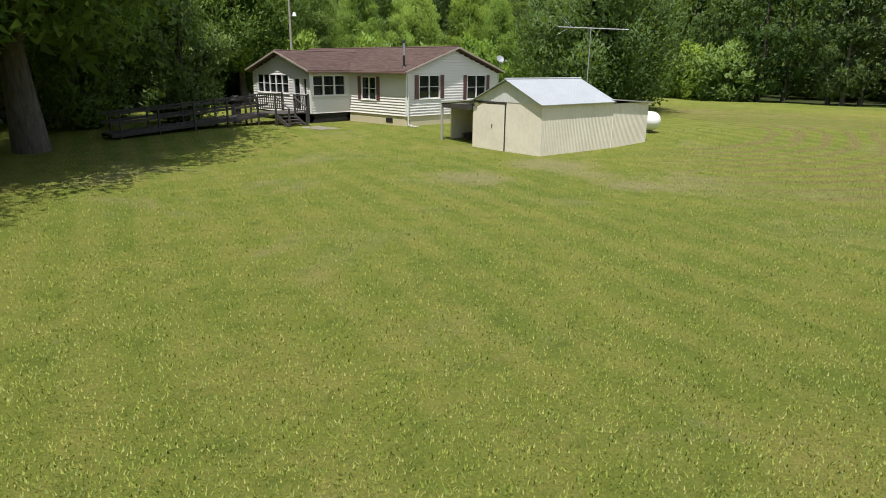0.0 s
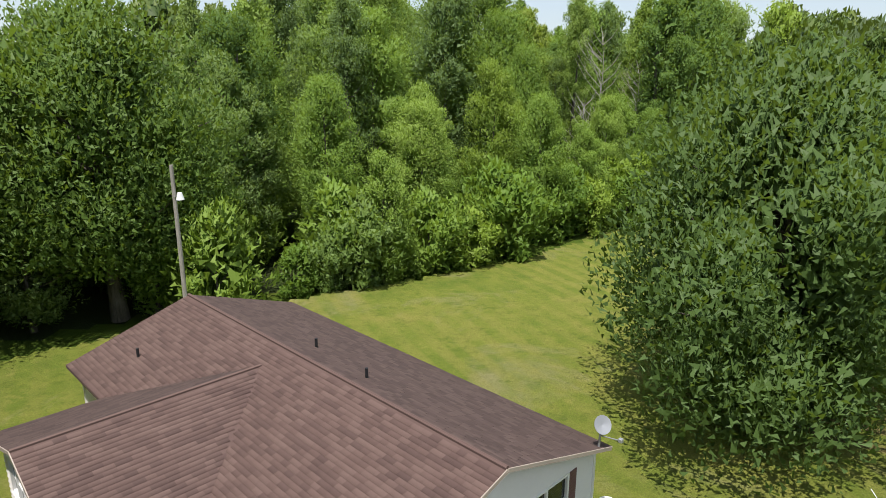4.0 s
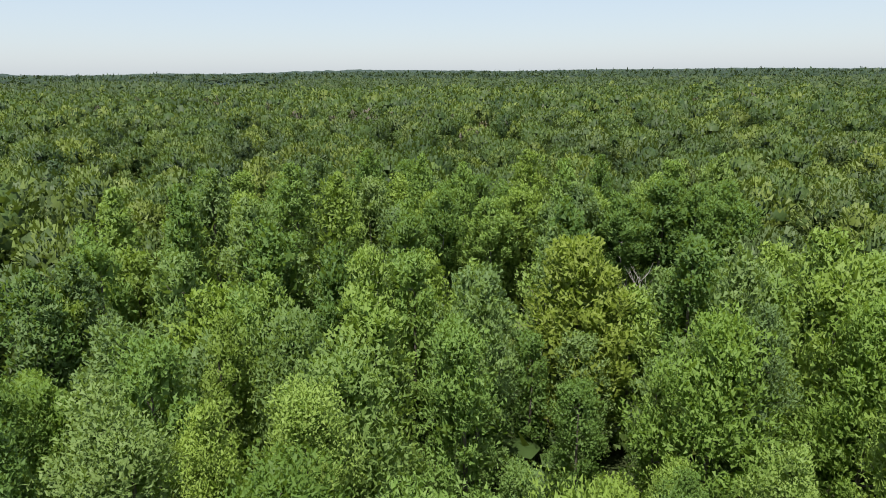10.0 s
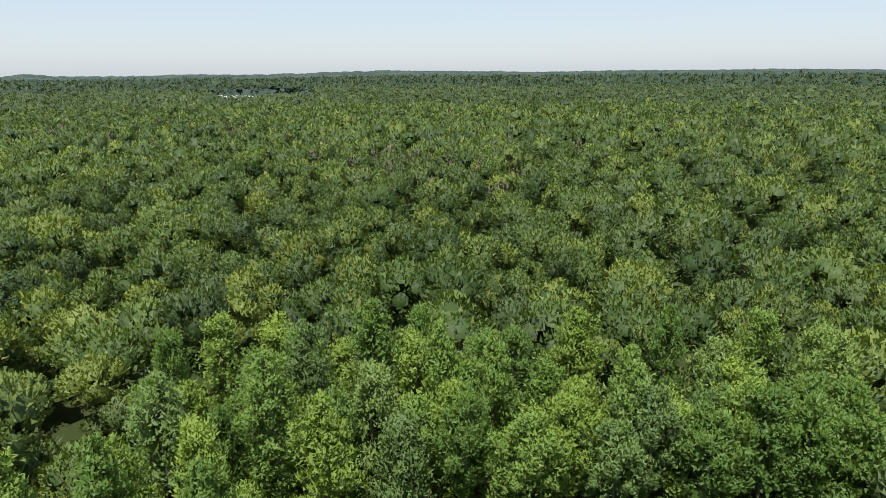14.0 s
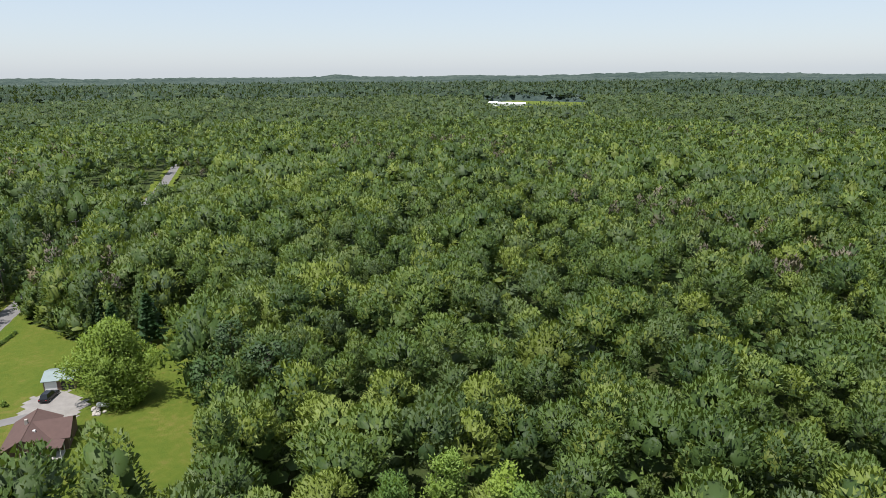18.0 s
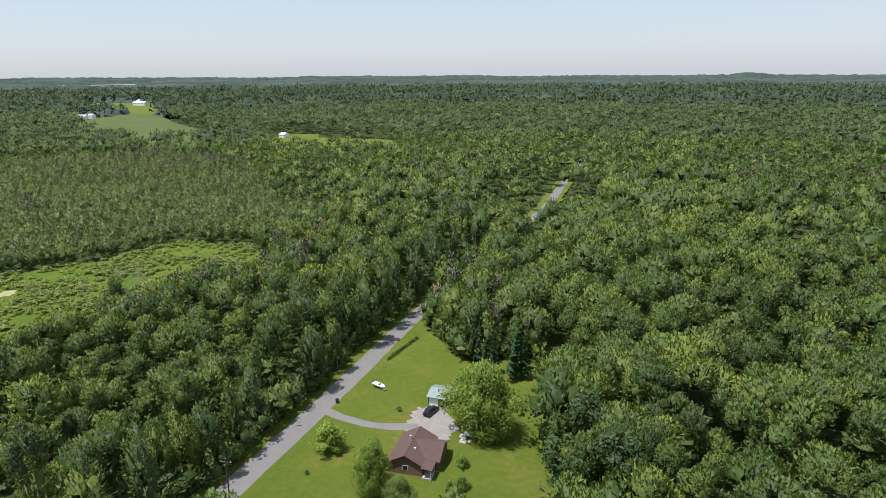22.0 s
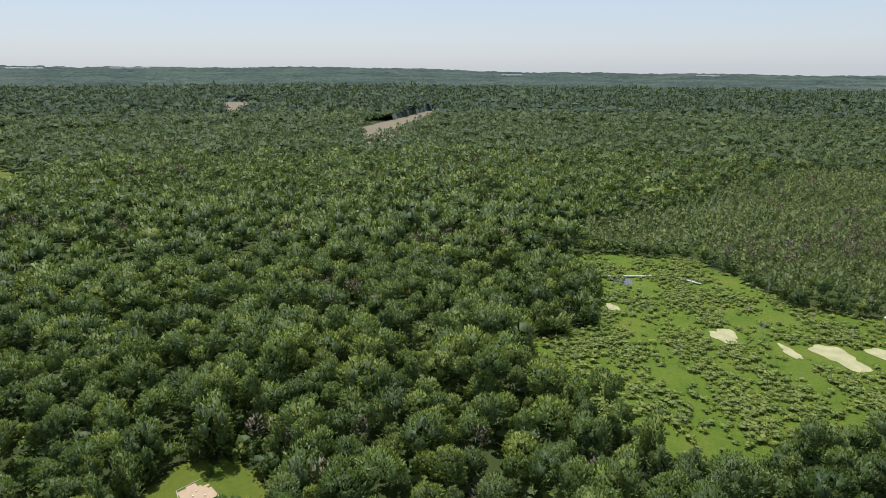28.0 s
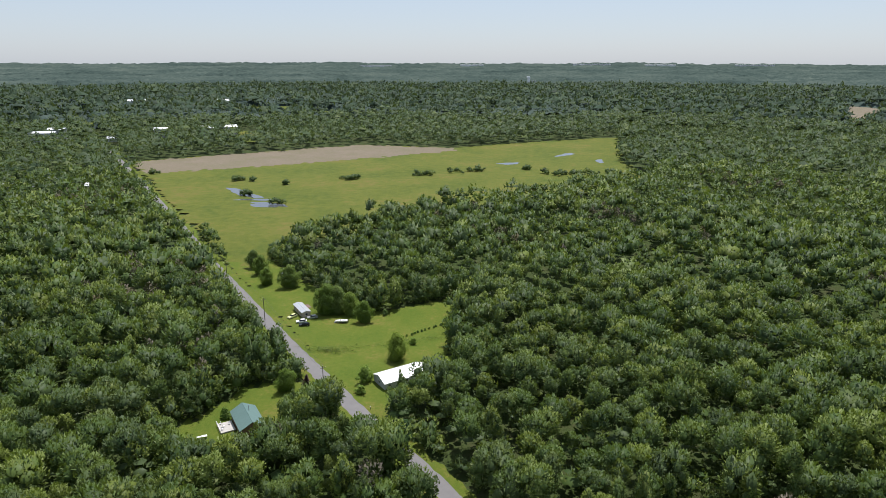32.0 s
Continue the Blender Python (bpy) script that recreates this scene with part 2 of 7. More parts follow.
LAWN = grass_material("mown_lawn", (0.345, 0.306, 0.082), (0.234, 0.272, 0.044), (0.124, 0.198, 0.024), 0.45, radians(-27), patch=0.075, worn=(0.36, 0.32, 0.16), bare=((4.0, 24.0, 2.0), (5.0, 22.0, 1.1), (1.0, 21.0, 1.7), (6.0, 20.0, 1.5)))
YARD = grass_material("yard_grass", (0.200, 0.175, 0.045), (0.120, 0.155, 0.021), (0.078, 0.132, 0.015), patch=0.07)
MEADOW = grass_material("meadow_grass", (0.185, 0.150, 0.045), (0.125, 0.142, 0.024), (0.062, 0.100, 0.015), patch=0.016)
MARSH = grass_material("marsh_plants", (0.160, 0.155, 0.034), (0.108, 0.160, 0.018), (0.062, 0.118, 0.012), patch=0.07)
REED = grass_material("dry_reeds", (0.235, 0.190, 0.140), (0.200, 0.168, 0.118), (0.165, 0.155, 0.085), patch=0.03)
CROP = grass_material("crop_rows", (0.120, 0.135, 0.052), (0.095, 0.126, 0.040), (0.078, 0.115, 0.032), patch=0.012)
FLOOR = grass_material("woodland_floor", (0.07, 0.065, 0.03), (0.055, 0.075, 0.022), (0.04, 0.07, 0.016), patch=0.05)


def road_material():
    m = Mat("worn_asphalt", 0.9)
    fine, big = m.noise(40, 4, 0.8), m.noise(0.35, 4, 0.6)
    c = m.mix(big, (0.140, 0.134, 0.132), (0.215, 0.206, 0.198))
    m.colour(m.mix(m.math("MULTIPLY", fine, 0.4), c, (0.09, 0.086, 0.083))).bump(fine, 0.3, 0.01)
    return m.m


ROAD = road_material()
GRAVEL = plain("pale_gravel", (0.24, 0.225, 0.205), 0.95, vary=0.3, scale=4, bump=0.4)
SAND = plain("bare_sand", (0.38, 0.29, 0.19), 0.95, vary=0.2, scale=4, bump=0.3)


# ---- mesh helpers ----
def mesh_from(name, verts, faces, mats, smooth=False):
    """A mesh from arrays; faces are rows of equal length."""
    verts, faces = np.asarray(verts, np.float32), np.asarray(faces, np.int32)
    me = bpy.data.meshes.new(name)
    k = faces.shape[1]
    me.vertices.add(len(verts))
    me.vertices.foreach_set("co", verts.ravel())
    me.loops.add(faces.size)
    me.loops.foreach_set("vertex_index", faces.ravel())
    me.polygons.add(len(faces))
    me.polygons.foreach_set("loop_start", np.arange(0, faces.size, k, dtype=np.int32))
    for m in (mats if isinstance(mats, (list, tuple)) else [mats]):
        me.materials.append(m)
    me.update(calc_edges=True)
    if smooth:
        me.polygons.foreach_set("use_smooth", np.ones(len(faces), dtype=bool))
    return me


def part(name, bm, material, parent, label=""):
    """One bmesh as one mesh object under a thing or a part."""
    bmesh.ops.recalc_face_normals(bm, faces=bm.faces)
    me = bpy.data.meshes.new(name)
    bm.to_mesh(me)
    bm.free()
    me.materials.append(material)
    ob = new(name, me)
    ob.parent = parent
    return tagged(ob, label)


def part_mesh(name, me, parent, label=""):
    ob = new(name, me)
    ob.parent = parent
    return tagged(ob, label)


def empty(name, m, label, category, group="", kind=""):
    ob = new(name)
    ob.matrix_world = m
    ob.empty_display_size = 0.2
    return tagged(ob, label, category, group, kind)


def add_box(bm, lo, hi, bevel=0.0, m=None):
    """A box between two corners, its edges bevelled a little."""
    lo, hi = Vector(lo), Vector(hi)
    t = Matrix.LocRotScale((lo + hi) / 2, None, [max(1e-4, abs(a)) for a in (hi - lo)])
    g = bmesh.ops.create_cube(bm, size=1, matrix=(m or Matrix()) @ t)
    if bevel:
        es = {e for v in g["verts"] for e in v.link_edges}
        bmesh.ops.bevel(bm, geom=list(es), offset=bevel, segments=1, affect="EDGES")
    return bm


def box(lo, hi, bevel=0.0, m=None):
    return add_box(bmesh.new(), lo, hi, bevel, m)


def add_tube(bm, a, b, ra, rb=None, n=8, caps=True):
    a, b = Vector(a), Vector(b)
    d = b - a
    m = Matrix.Translation((a + b) / 2) @ d.to_track_quat("Z", "Y").to_matrix().to_4x4()
    bmesh.ops.create_cone(bm, cap_ends=caps, segments=n, radius1=ra, radius2=ra if rb is None else rb, depth=d.length, matrix=m)
    return bm


def tube(a, b, ra, rb=None, n=8):
    return add_tube(bmesh.new(), a, b, ra, rb, n)


def add_prism(bm, outline, y0, y1):
    """An outline in x, z pushed from y0 to y1."""
    fr = [bm.verts.new((x, y0, z)) for x, z in outline]
    bk = [bm.verts.new((x, y1, z)) for x, z in outline]
    bm.faces.new(fr)
    bm.faces.new(bk[::-1])
    for i in range(len(fr)):
        j = (i + 1) % len(fr)
        bm.faces.new((fr[j], fr[i], bk[i], bk[j]))
    bmesh.ops.recalc_face_normals(bm, faces=bm.faces)
    return bm


def prism(outline, y0, y1):
    return add_prism(bmesh.new(), outline, y0, y1)


def inside(poly, x, y):
    """Which of the points lie in the polygon."""
    hit = np.zeros(np.shape(x), bool)
    for (x0, y0), (x1, y1) in zip(poly, poly[1:] + poly[:1]):
        c = ((y0 > y) != (y1 > y)) & (x < (x1 - x0) * (y - y0) / (y1 - y0 + 1e-12) + x0)
        hit ^= c
    return hit


def off_line(line, x, y):
    """Distance of points from a polyline."""
    best = np.full(np.shape(x), 1e9)
    for (x0, y0), (x1, y1) in zip(line, line[1:]):
        dx, dy = x1 - x0, y1 - y0
        s = np.clip(((x - x0) * dx + (y - y0) * dy) / (dx * dx + dy * dy), 0, 1)
        best = np.minimum(best, np.hypot(x - x0 - s * dx, y - y0 - s * dy))
    return best


def smooth01(a, b, v):
    s = np.clip((v - a) / (b - a), 0, 1)
    return s * s * (3 - 2 * s)


# ---- plan ----
CX, CY = -10.0, 105.0   # the middle of the flight


def land(x, y):
    """The ground lifts slowly towards the rises on the horizon."""
    x, y = np.asarray(x, float), np.asarray(y, float)
    r, turn = np.hypot(x - CX, y - CY), np.arctan2(-(x - CX), y - CY)
    deg = np.degrees(turn) % 360
    rise = np.interp(deg, [0, 6, 20, 33, 45, 60, 75, 98, 120, 132, 143, 150, 176, 209, 260, 327, 360], [16, 26, 12, 8, 12, 16, 22, 30, 40, 56, 78, 88, 96, 102, 80, 14, 16])
    rise = rise + 3 * np.sin(turn * 13) + 2 * np.sin(turn * 31 + 2) + 15 * np.exp(-((deg - 35.2) / 1.2) ** 2) + 7 * np.exp(-((deg - 24) / 2.0) ** 2)
    return np.clip((r - 650) / 4200, 0, 1.1) ** 1.5 * rise


def seen_spot(x, y):
    """A far place moved along the line of sight to where it meets the lifted land."""
    k = 1 - float(land(x, y)) / 88.0
    return CX + (x - CX) * k, CY + (y - CY) * k


ROAD_LINE = [(1904, -2292), (1074, -1296), (600, -736), (460, -570), (242, -308), (156, -202), (84, -117), (31, -57), (4, -28.5),
             (-32, 20), (-80, 82), (-123.2, 138.7), (-150.3, 171.2), (-184, 209.9), (-264.3, 312.7), (-296.4, 356.2), (-384.4, 450.4), (-773.1, 885.6)]
DRIVE_LINE = [(-148.5, 164.3), (-135.1, 168.8), (-126.7, 175.2), (-125.6, 182)]
HOUSE_LAWN = [(-12, -13), (40, -15), (56, 20), (50, 45), (41, 61), (35, 67), (28, 71.5), (27, 77), (25, 80.5), (19.7, 81.4), (13.9, 78.4),
              (7.7, 72), (4.2, 67.8), (-2.8, 63), (-8, 60), (-13, 56), (-19, 52), (-26, 48), (-40, 45), (-50, 43), (-22, 4)]
BACK_FIELD = [(-26, 66), (-40, 70), (-84, 108), (-74, 127), (-53, 123), (-43, 104), (-34, 86)]
BROWN_YARD = [(-182.5, 214.8), (-157.3, 209.1), (-148.5, 210), (-142, 226), (-122, 219), (-100, 200), (-77, 186), (-73, 167), (-90, 144), (-117.1, 130.7),
              (-127.1, 138.7), (-148.5, 164.3)]
WEST_YARD = [(34, -62), (66, -102), (86, -128), (118, -166), (168, -228), (150, -240), (112, -200), (78, -166), (53, -150), (40, -160), (14, -178),
             (9, -166), (18, -150), (15, -120), (12, -104), (16, -78), (27, -64)]
GREEN_YARD = [(89, -33), (92, -45), (86, -57), (81, -75), (66, -83), (50.5, -76), (53, -67), (60, -62), (58, -54), (56, -38), (63, -26), (78, -25)]
CAR_YARD = [(-43, -16), (-52, -28), (-62, -32), (-71, -26), (-75.7, -14.6), (-72, 4), (-50, 4)]
BIG_FIELD = [(444, -566), (347, -650), (222, -755), (94, -741), (-10, -820), (-136, -887), (-115, -641), (-134, -547), (-33, -420), (40, -362),
             (110, -286), (135, -259), (137, -206), (160, -222), (256, -335)]
SWAMP = [(-278.1, -100.4), (-308.8, -71.2), (-332.7, -34.4), (-298.1, 29.4), (-312.6, 64.1), (-314.9, 90.6), (-315, 127.3), (-332.3, 163.4), (-308.6, 190.2), (-237.4, 187.3), (-240.7, 161.7),
         (-234.1, 133), (-209.5, 102.7), (-183.3, 71.6), (-151.3, 65), (-156.7, 38.4), (-162.7, 5.5), (-168.6, -12.3), (-188.2, -24.1), (-219.5, -14.8), (-227.3, -24.7), (-258.5, -43.2), (-258.6, -64)]
FAR_FIELDS = [
    (CROP, [(-1298, 144), (-1423, 246), (-1324, 281), (-1123, 275), (-814, 296), (-756, 276), (-730, 186), (-926, 145)]),
    (YARD, [(-2057, 162), (-1886, 282), (-2102, 321), (-1740, 326), (-1348, 279), (-1400, 244), (-1591, 180)]),
    (YARD, [(-789, 319), (-815, 349), (-761, 392), (-688, 449), (-563, 389), (-606, 337), (-633, 298)]),
    (YARD, [(-516, 1319), (-506, 1468), (-332, 1428), (-241, 1082), (-281, 1005), (-356, 983)]),
    (YARD, [(-492, 529), (-493, 551), (-431, 499), (-438, 485)]),
    (YARD, [(-833, 367), (-804, 401), (-628, 338), (-641, 309)]),
    (REED, [(-2926, 1086), (-2996, 1386), (-2596, 1218), (-2538, 959)]),
    (REED, [(-1463, -3241), (-1672, -3523), (-1596, -3140), (-1309, -2584), (-1155, -2482)]),
    (MEADOW, [(920, -1829), (760, -1903), (630, -1560), (767, -1507)]),
    (MEADOW, [(490, -938), (450, -935), (382, -777), (415, -779)]),
    (MEADOW, [(1010, -1420), (1420, -1330), (1560, -1600), (1120, -1640)]),
    (MEADOW, [(560, -1120), (900, -1010), (930, -1060), (590, -1190)]),
    (MEADOW, [(300, -1250), (520, -1180), (540, -1215), (310, -1300)]),
    (REED, [(-2900, -3100), (-2500, -3400), (-2700, -3600), (-3100, -3300)]),
    (REED, [(-1950, -1560), (-1740, -1640), (-1770, -1720), (-2000, -1640)]),
    (MEADOW, [(-1500, -1250), (-1330, -1330), (-1370, -1390), (-1560, -1310)]),
    (MEADOW, [(900, -2900), (1300, -2700), (1350, -2850), (950, -3100)]),
    (REED, [(800, -1960), (1050, -1900), (1080, -2050), (830, -2150)]),
]
FAR_FIELDS = [(mat, [seen_spot(*p) for p in poly]) for mat, poly in FAR_FIELDS]
CLEARINGS = [HOUSE_LAWN, BACK_FIELD, BROWN_YARD, WEST_YARD, GREEN_YARD, CAR_YARD, BIG_FIELD, SWAMP] + [p for _, p in FAR_FIELDS]


def lawn_height(x, y):
    """The lawn lifts a little towards the house."""
    return 0.30 * smooth01(28.5, 35, y) * (1 - smooth01(60, 74, y)) * (1 - smooth01(25, 45, np.abs(x)))


def sheet(name, poly, z, material, label, category, step=None, height=None, ragged=0.0):
    """A piece of ground inside an outline, as a grid of quads with a ragged edge or one face."""
    if step is None:
        me = bpy.data.meshes.new(name)
        me.from_pydata([(x, y, z + float(land(x, y))) for x, y in poly], [], [list(range(len(poly)))])
        me.materials.append(material)
        me.update()
        if me.polygons[0].normal.z < 0:
            me.flip_normals()
    else:
        px, py = [p[0] for p in poly], [p[1] for p in poly]
        xs, ys = np.arange(min(px), max(px) + step, step), np.arange(min(py), max(py) + step, step)
        gx, gy = np.meshgrid(xs, ys)
        gz = z + land(gx, gy) + (height(gx, gy) if height else 0)
        n, w = gx.shape[0], gx.shape[1]
        idx = np.arange(n * w).reshape(n, w)
        cx, cy = (gx[:-1, :-1] + step / 2), (gy[:-1, :-1] + step / 2)
        keep = inside(poly, cx + np.random.uniform(-ragged, ragged, cx.shape), cy + np.random.uniform(-ragged, ragged, cx.shape))
        f = np.stack([idx[:-1, :-1], idx[:-1, 1:], idx[1:, 1:], idx[1:, :-1]], -1)[keep]
        used, f = np.unique(f, return_inverse=True)
        v = np.stack([gx, gy, gz], -1).reshape(-1, 3)[used]
        me = mesh_from(name, v, f.reshape(-1, 4), material, True)
    return tagged(new(name, me), label, category, kind="structure")


def ribbon(name, line, width, z, material, label, category, edge=0.0):
    """A road along a line, finely cut, with an uneven edge."""
    pts = []
    for (x0, y0), (x1, y1) in zip(line, line[1:]):
        n = max(1, int(math.hypot(x1 - x0, y1 - y0) / 3))
        pts += [(x0 + (x1 - x0) * i / n, y0 + (y1 - y0) * i / n) for i in range(n)]
    pts = np.array(pts + [line[-1]])
    for _ in range(12):
        pts[1:-1] = (pts[:-2] + 2 * pts[1:-1] + pts[2:]) / 4
    d = np.gradient(pts, axis=0)
    d /= np.hypot(d[:, 0], d[:, 1])[:, None]
    nrm = np.stack([-d[:, 1], d[:, 0]], -1)
    cols = []
    for s in (-1, -0.5, 0, 0.5, 1):
        wv = width / 2 * s + (np.random.uniform(-edge, edge, len(pts)) if abs(s) == 1 else 0)
        zz = z + 0.05 * (1 - s * s)
        cols.append(np.column_stack([pts + nrm * np.reshape(wv, (-1, 1)), np.full(len(pts), zz)]))
    v = np.stack(cols, 1)
    n, w = v.shape[:2]
    idx = np.arange(n * w).reshape(n, w)
    f = np.stack([idx[:-1, :-1], idx[1:, :-1], idx[1:, 1:], idx[:-1, 1:]], -1).reshape(-1, 4)[:, ::-1]
    ob = new(name, mesh_from(name, v.reshape(-1, 3), f, material, True))
    return tagged(ob, label, category, kind="structure")


# ---- ground ----
rings = [0, 40, 120, 250, 500, 900, 1500, 2400, 3400, 4300, 4900]
gv, gf = [(0, 60, -0.06)], []
for r in rings[1:]:
    gv += [(r * math.cos(a), 60 + r * math.sin(a), -0.06 - r * 0.002 + float(land(r * math.cos(a), 60 + r * math.sin(a)))) for a in np.linspace(0, 2 * math.pi, 96, endpoint=False)]
me = bpy.data.meshes.new("ground")
gf = [(0, 1 + i, 1 + (i + 1) % 96) for i in range(96)]
for k in range(len(rings) - 2):
    o, p = 1 + k * 96, 1 + (k + 1) * 96
    gf += [(o + i, p + i, p + (i + 1) % 96, o + (i + 1) % 96) for i in range(96)]
me.from_pydata(gv, [], gf)
me.materials.append(FLOOR)
me.update()
tagged(new("ground", me), "shaded woodland floor of leaf litter and low plants", "ground", kind="structure")
sheet("lawn", HOUSE_LAWN, 0.0, LAWN, "mown yellow-green lawn with faint mower stripes round a house", "lawn", 0.5, lawn_height, 0.3)
sheet("lawn_margin", [(10 + (x - 10) * 1.12, 40 + (y - 40) * 1.1) for x, y in HOUSE_LAWN], -0.03, MARSH, "rough unmown grass along the edge of the woods", "grass", 0.7, None, 0.6)
sheet("field", BACK_FIELD, 0.01, YARD, "rough grassy clearing between the trees", "field", 2.0, None, 1.2)
sheet("brown_house_yard", BROWN_YARD, 0.01, YARD, "bright green mown yard beside the road", "lawn", 2.0, None, 1.2)
sheet("roadside_yard", WEST_YARD, 0.01, YARD, "green roadside yard with shrubs and parked cars", "lawn", 2.0, None, 1.4)
sheet("green_house_yard", GREEN_YARD, 0.01, YARD, "small green yard inside the woods", "lawn", 2.0, None, 1.4)
sheet("parking_yard", CAR_YARD, 0.01, YARD, "small lawn with a bare patch of sand", "lawn", 2.0, None, 1.2)
sheet("meadow", BIG_FIELD, 0.03, MEADOW, "wide open meadow of yellow-green grass beside a straight road", "meadow", 6.0, None, 3)
sheet("marsh", SWAMP, 0.01, MARSH, "bright green marsh with low plants and small ponds", "marsh", 3.0, None, 2.5)
sheet("reed_strip", [(444, -563), (347, -648), (222, -753), (94, -740), (85, -712), (262, -570), (380, -495)], 0.05, REED,
      "pale brown strip of dry reeds along the meadow", "field", 6.0, None, 4)
for mat, poly in FAR_FIELDS:
    sheet("far_field", poly, 0.4 - 0.0006 * math.hypot(*poly[0]) * 0, mat, "distant open farm field among the woods", "field")
sheet("dirt_path", [(-13.2, 44.2), (-14.6, 47.2), (-18, 48.2), (-24, 46.5), (-24, 44), (-18, 45)], 0.2, SAND, "bare dirt path across the grass beside the house", "path", 0.5, None, 0.25)
ribbon("road_verge", ROAD_LINE, 12.5, 0.0, YARD, "grassy verge along the road", "verge", 1.2)
ribbon("road", ROAD_LINE, 6.4, 0.03, ROAD, "straight grey worn asphalt country road", "road", 0.25)
ribbon("driveway", DRIVE_LINE, 2.8, 0.04, ROAD, "grey asphalt driveway leading from the road to a house", "driveway", 0.25)
sheet("gravel_court", [(-127.1, 178.6), (-133.4, 186.4), (-130.8, 191.2), (-120, 189.8), (-117.3, 184), (-120.8, 179.1)], 0.05, GRAVEL, "pale gravel court before a garage", "driveway", 1.0, None, 0.5)
sheet("sand_patch", [(-56, -17), (-57, -21), (-61, -22), (-64, -18), (-64, -12), (-57, -11)], 0.04, SAND, "bare brown sand patch on a lawn", "ground", 0.8, None, 0.3)


# ---- paints and boards of the buildings ----
SIDING = plain("white_vinyl_siding", (0.78, 0.745, 0.72), 0.55, vary=0.08, scale=3)
TRIM = plain("white_trim", (0.78, 0.77, 0.75), 0.5, vary=0.06)
GREYBAND = plain("grey_porch_panel", (0.60, 0.58, 0.56), 0.6, vary=0.08)
FOUND = plain("cream_foundation", (0.60, 0.53, 0.36), 0.9, vary=0.15, scale=5, bump=0.3)
MAROON = plain("maroon_shutter", (0.165, 0.078, 0.082), 0.5, vary=0.14)
# dark weathered wood, darkened further for the tree shade over deck and ramp
DECKWOOD = plain("weathered_shade_darkened_wood", (0.058, 0.050, 0.045), 0.9, vary=0.4, scale=8, bump=0.4)
STEEL = plain("grey_galvanised_steel", (0.42, 0.43, 0.44), 0.45, 0.6, 0.15)
BLACK = plain("black_metal", (0.03, 0.03, 0.032), 0.5, 0.3)
ACGREY = plain("grey_unit_paint", (0.30, 0.31, 0.33), 0.5, 0.2, 0.1)
WHITE_PAINT = plain("white_tank_paint", (0.82, 0.82, 0.80), 0.35, vary=0.06)
CONCRETE = plain("pale_concrete", (0.42, 0.40, 0.36), 0.95, vary=0.2, scale=5, bump=0.3)
DARKROOM = plain("dim_room_paint", (0.06, 0.055, 0.05), 0.9)
BROWNTRIM = plain("brown_fascia", (0.16, 0.10, 0.08), 0.7)
RAKE = plain("tan_rake_paint", (0.36, 0.30, 0.25), 0.7)
SLAB = plain("weathered_slab", (0.22, 0.20, 0.15), 0.95, vary=0.3, scale=5, bump=0.3)
RUBBER = plain("black_rubber", (0.02, 0.02, 0.02), 0.8)
RED_LAMP = plain("red_tail_lamp", (0.35, 0.02, 0.02), 0.3)


def shingle_material(name, a, b, c):
    m = Mat(name, 0.9)
    f = m.math("ADD", m.math("MULTIPLY", m.island_random(), 0.55), m.math("MULTIPLY", m.noise(1.2, 4), 0.45))
    fine = m.noise(60, 3, 0.7)
    m.colour(m.mix(m.math("MULTIPLY", fine, 0.35), m.ramp(f, [(0.2, a), (0.5, b), (0.85, c)]), a)).bump(fine, 0.4, 0.006)
    return m.m


SHINGLE = shingle_material("brown_asphalt_shingles", (0.072, 0.042, 0.036), (0.106, 0.064, 0.054), (0.138, 0.088, 0.074))


def glass_material():
    m = Mat("window_glass", 0.03)
    m.bsdf.inputs["Base Color"].default_value = (0.05, 0.055, 0.055, 1)
    m.bsdf.inputs["Transmission Weight"].default_value = 0.6
    m.bsdf.inputs["IOR"].default_value = 1.45
    return m.m


GLASS = glass_material()
CARGLASS = plain("dark_car_glass", (0.015, 0.018, 0.02), 0.05, 0.0, 0.1)


def ribbed(name, c, rib, along="X", rough=0.5, metal=0.3, stains=None):
    """Corrugated sheet metal: ribs in the relief, stains in the paint."""
    m = Mat(name, rough, metal)
    m.coords(False)
    w = m.n.new("ShaderNodeTexWave")
    w.wave_type, w.bands_direction = "BANDS", along
    m.l.new(m.coords(), w.inputs["Vector"])
    w.inputs["Scale"].default_value = rib
    big, mid = m.noise(0.8, 4), m.noise(6, 4, 0.7)
    col = m.ramp(m.math("ADD", m.math("MULTIPLY", big, 0.5), m.math("MULTIPLY", mid, 0.5)),
                 [(0.3, tuple(v * 0.82 for v in c)), (0.6, c)] + ([(0.72, stains)] if stains else []))
    m.colour(col).bump(w.outputs["Fac"], 0.5, 0.02)
    return m.m


SHEDWALL = ribbed("cream_ribbed_sheet", (0.86, 0.79, 0.67), 3.2, "X", 0.6, 0.0)
SHEDROOF = ribbed("pale_galvanised_roof", (0.50, 0.52, 0.54), 3.2, "X", 0.4, 0.35)
SHEDGABLE = ribbed("white_ribbed_sheet", (0.80, 0.80, 0.79), 3.2, "Y", 0.5, 0.1)
GREENROOF = ribbed("pale_green_metal_roof", (0.26, 0.38, 0.36), 1.2, "X", 0.4, 0.4)
WHITEROOF = ribbed("white_metal_roof", (0.86, 0.86, 0.86), 1.0, "X", 0.35, 0.1)


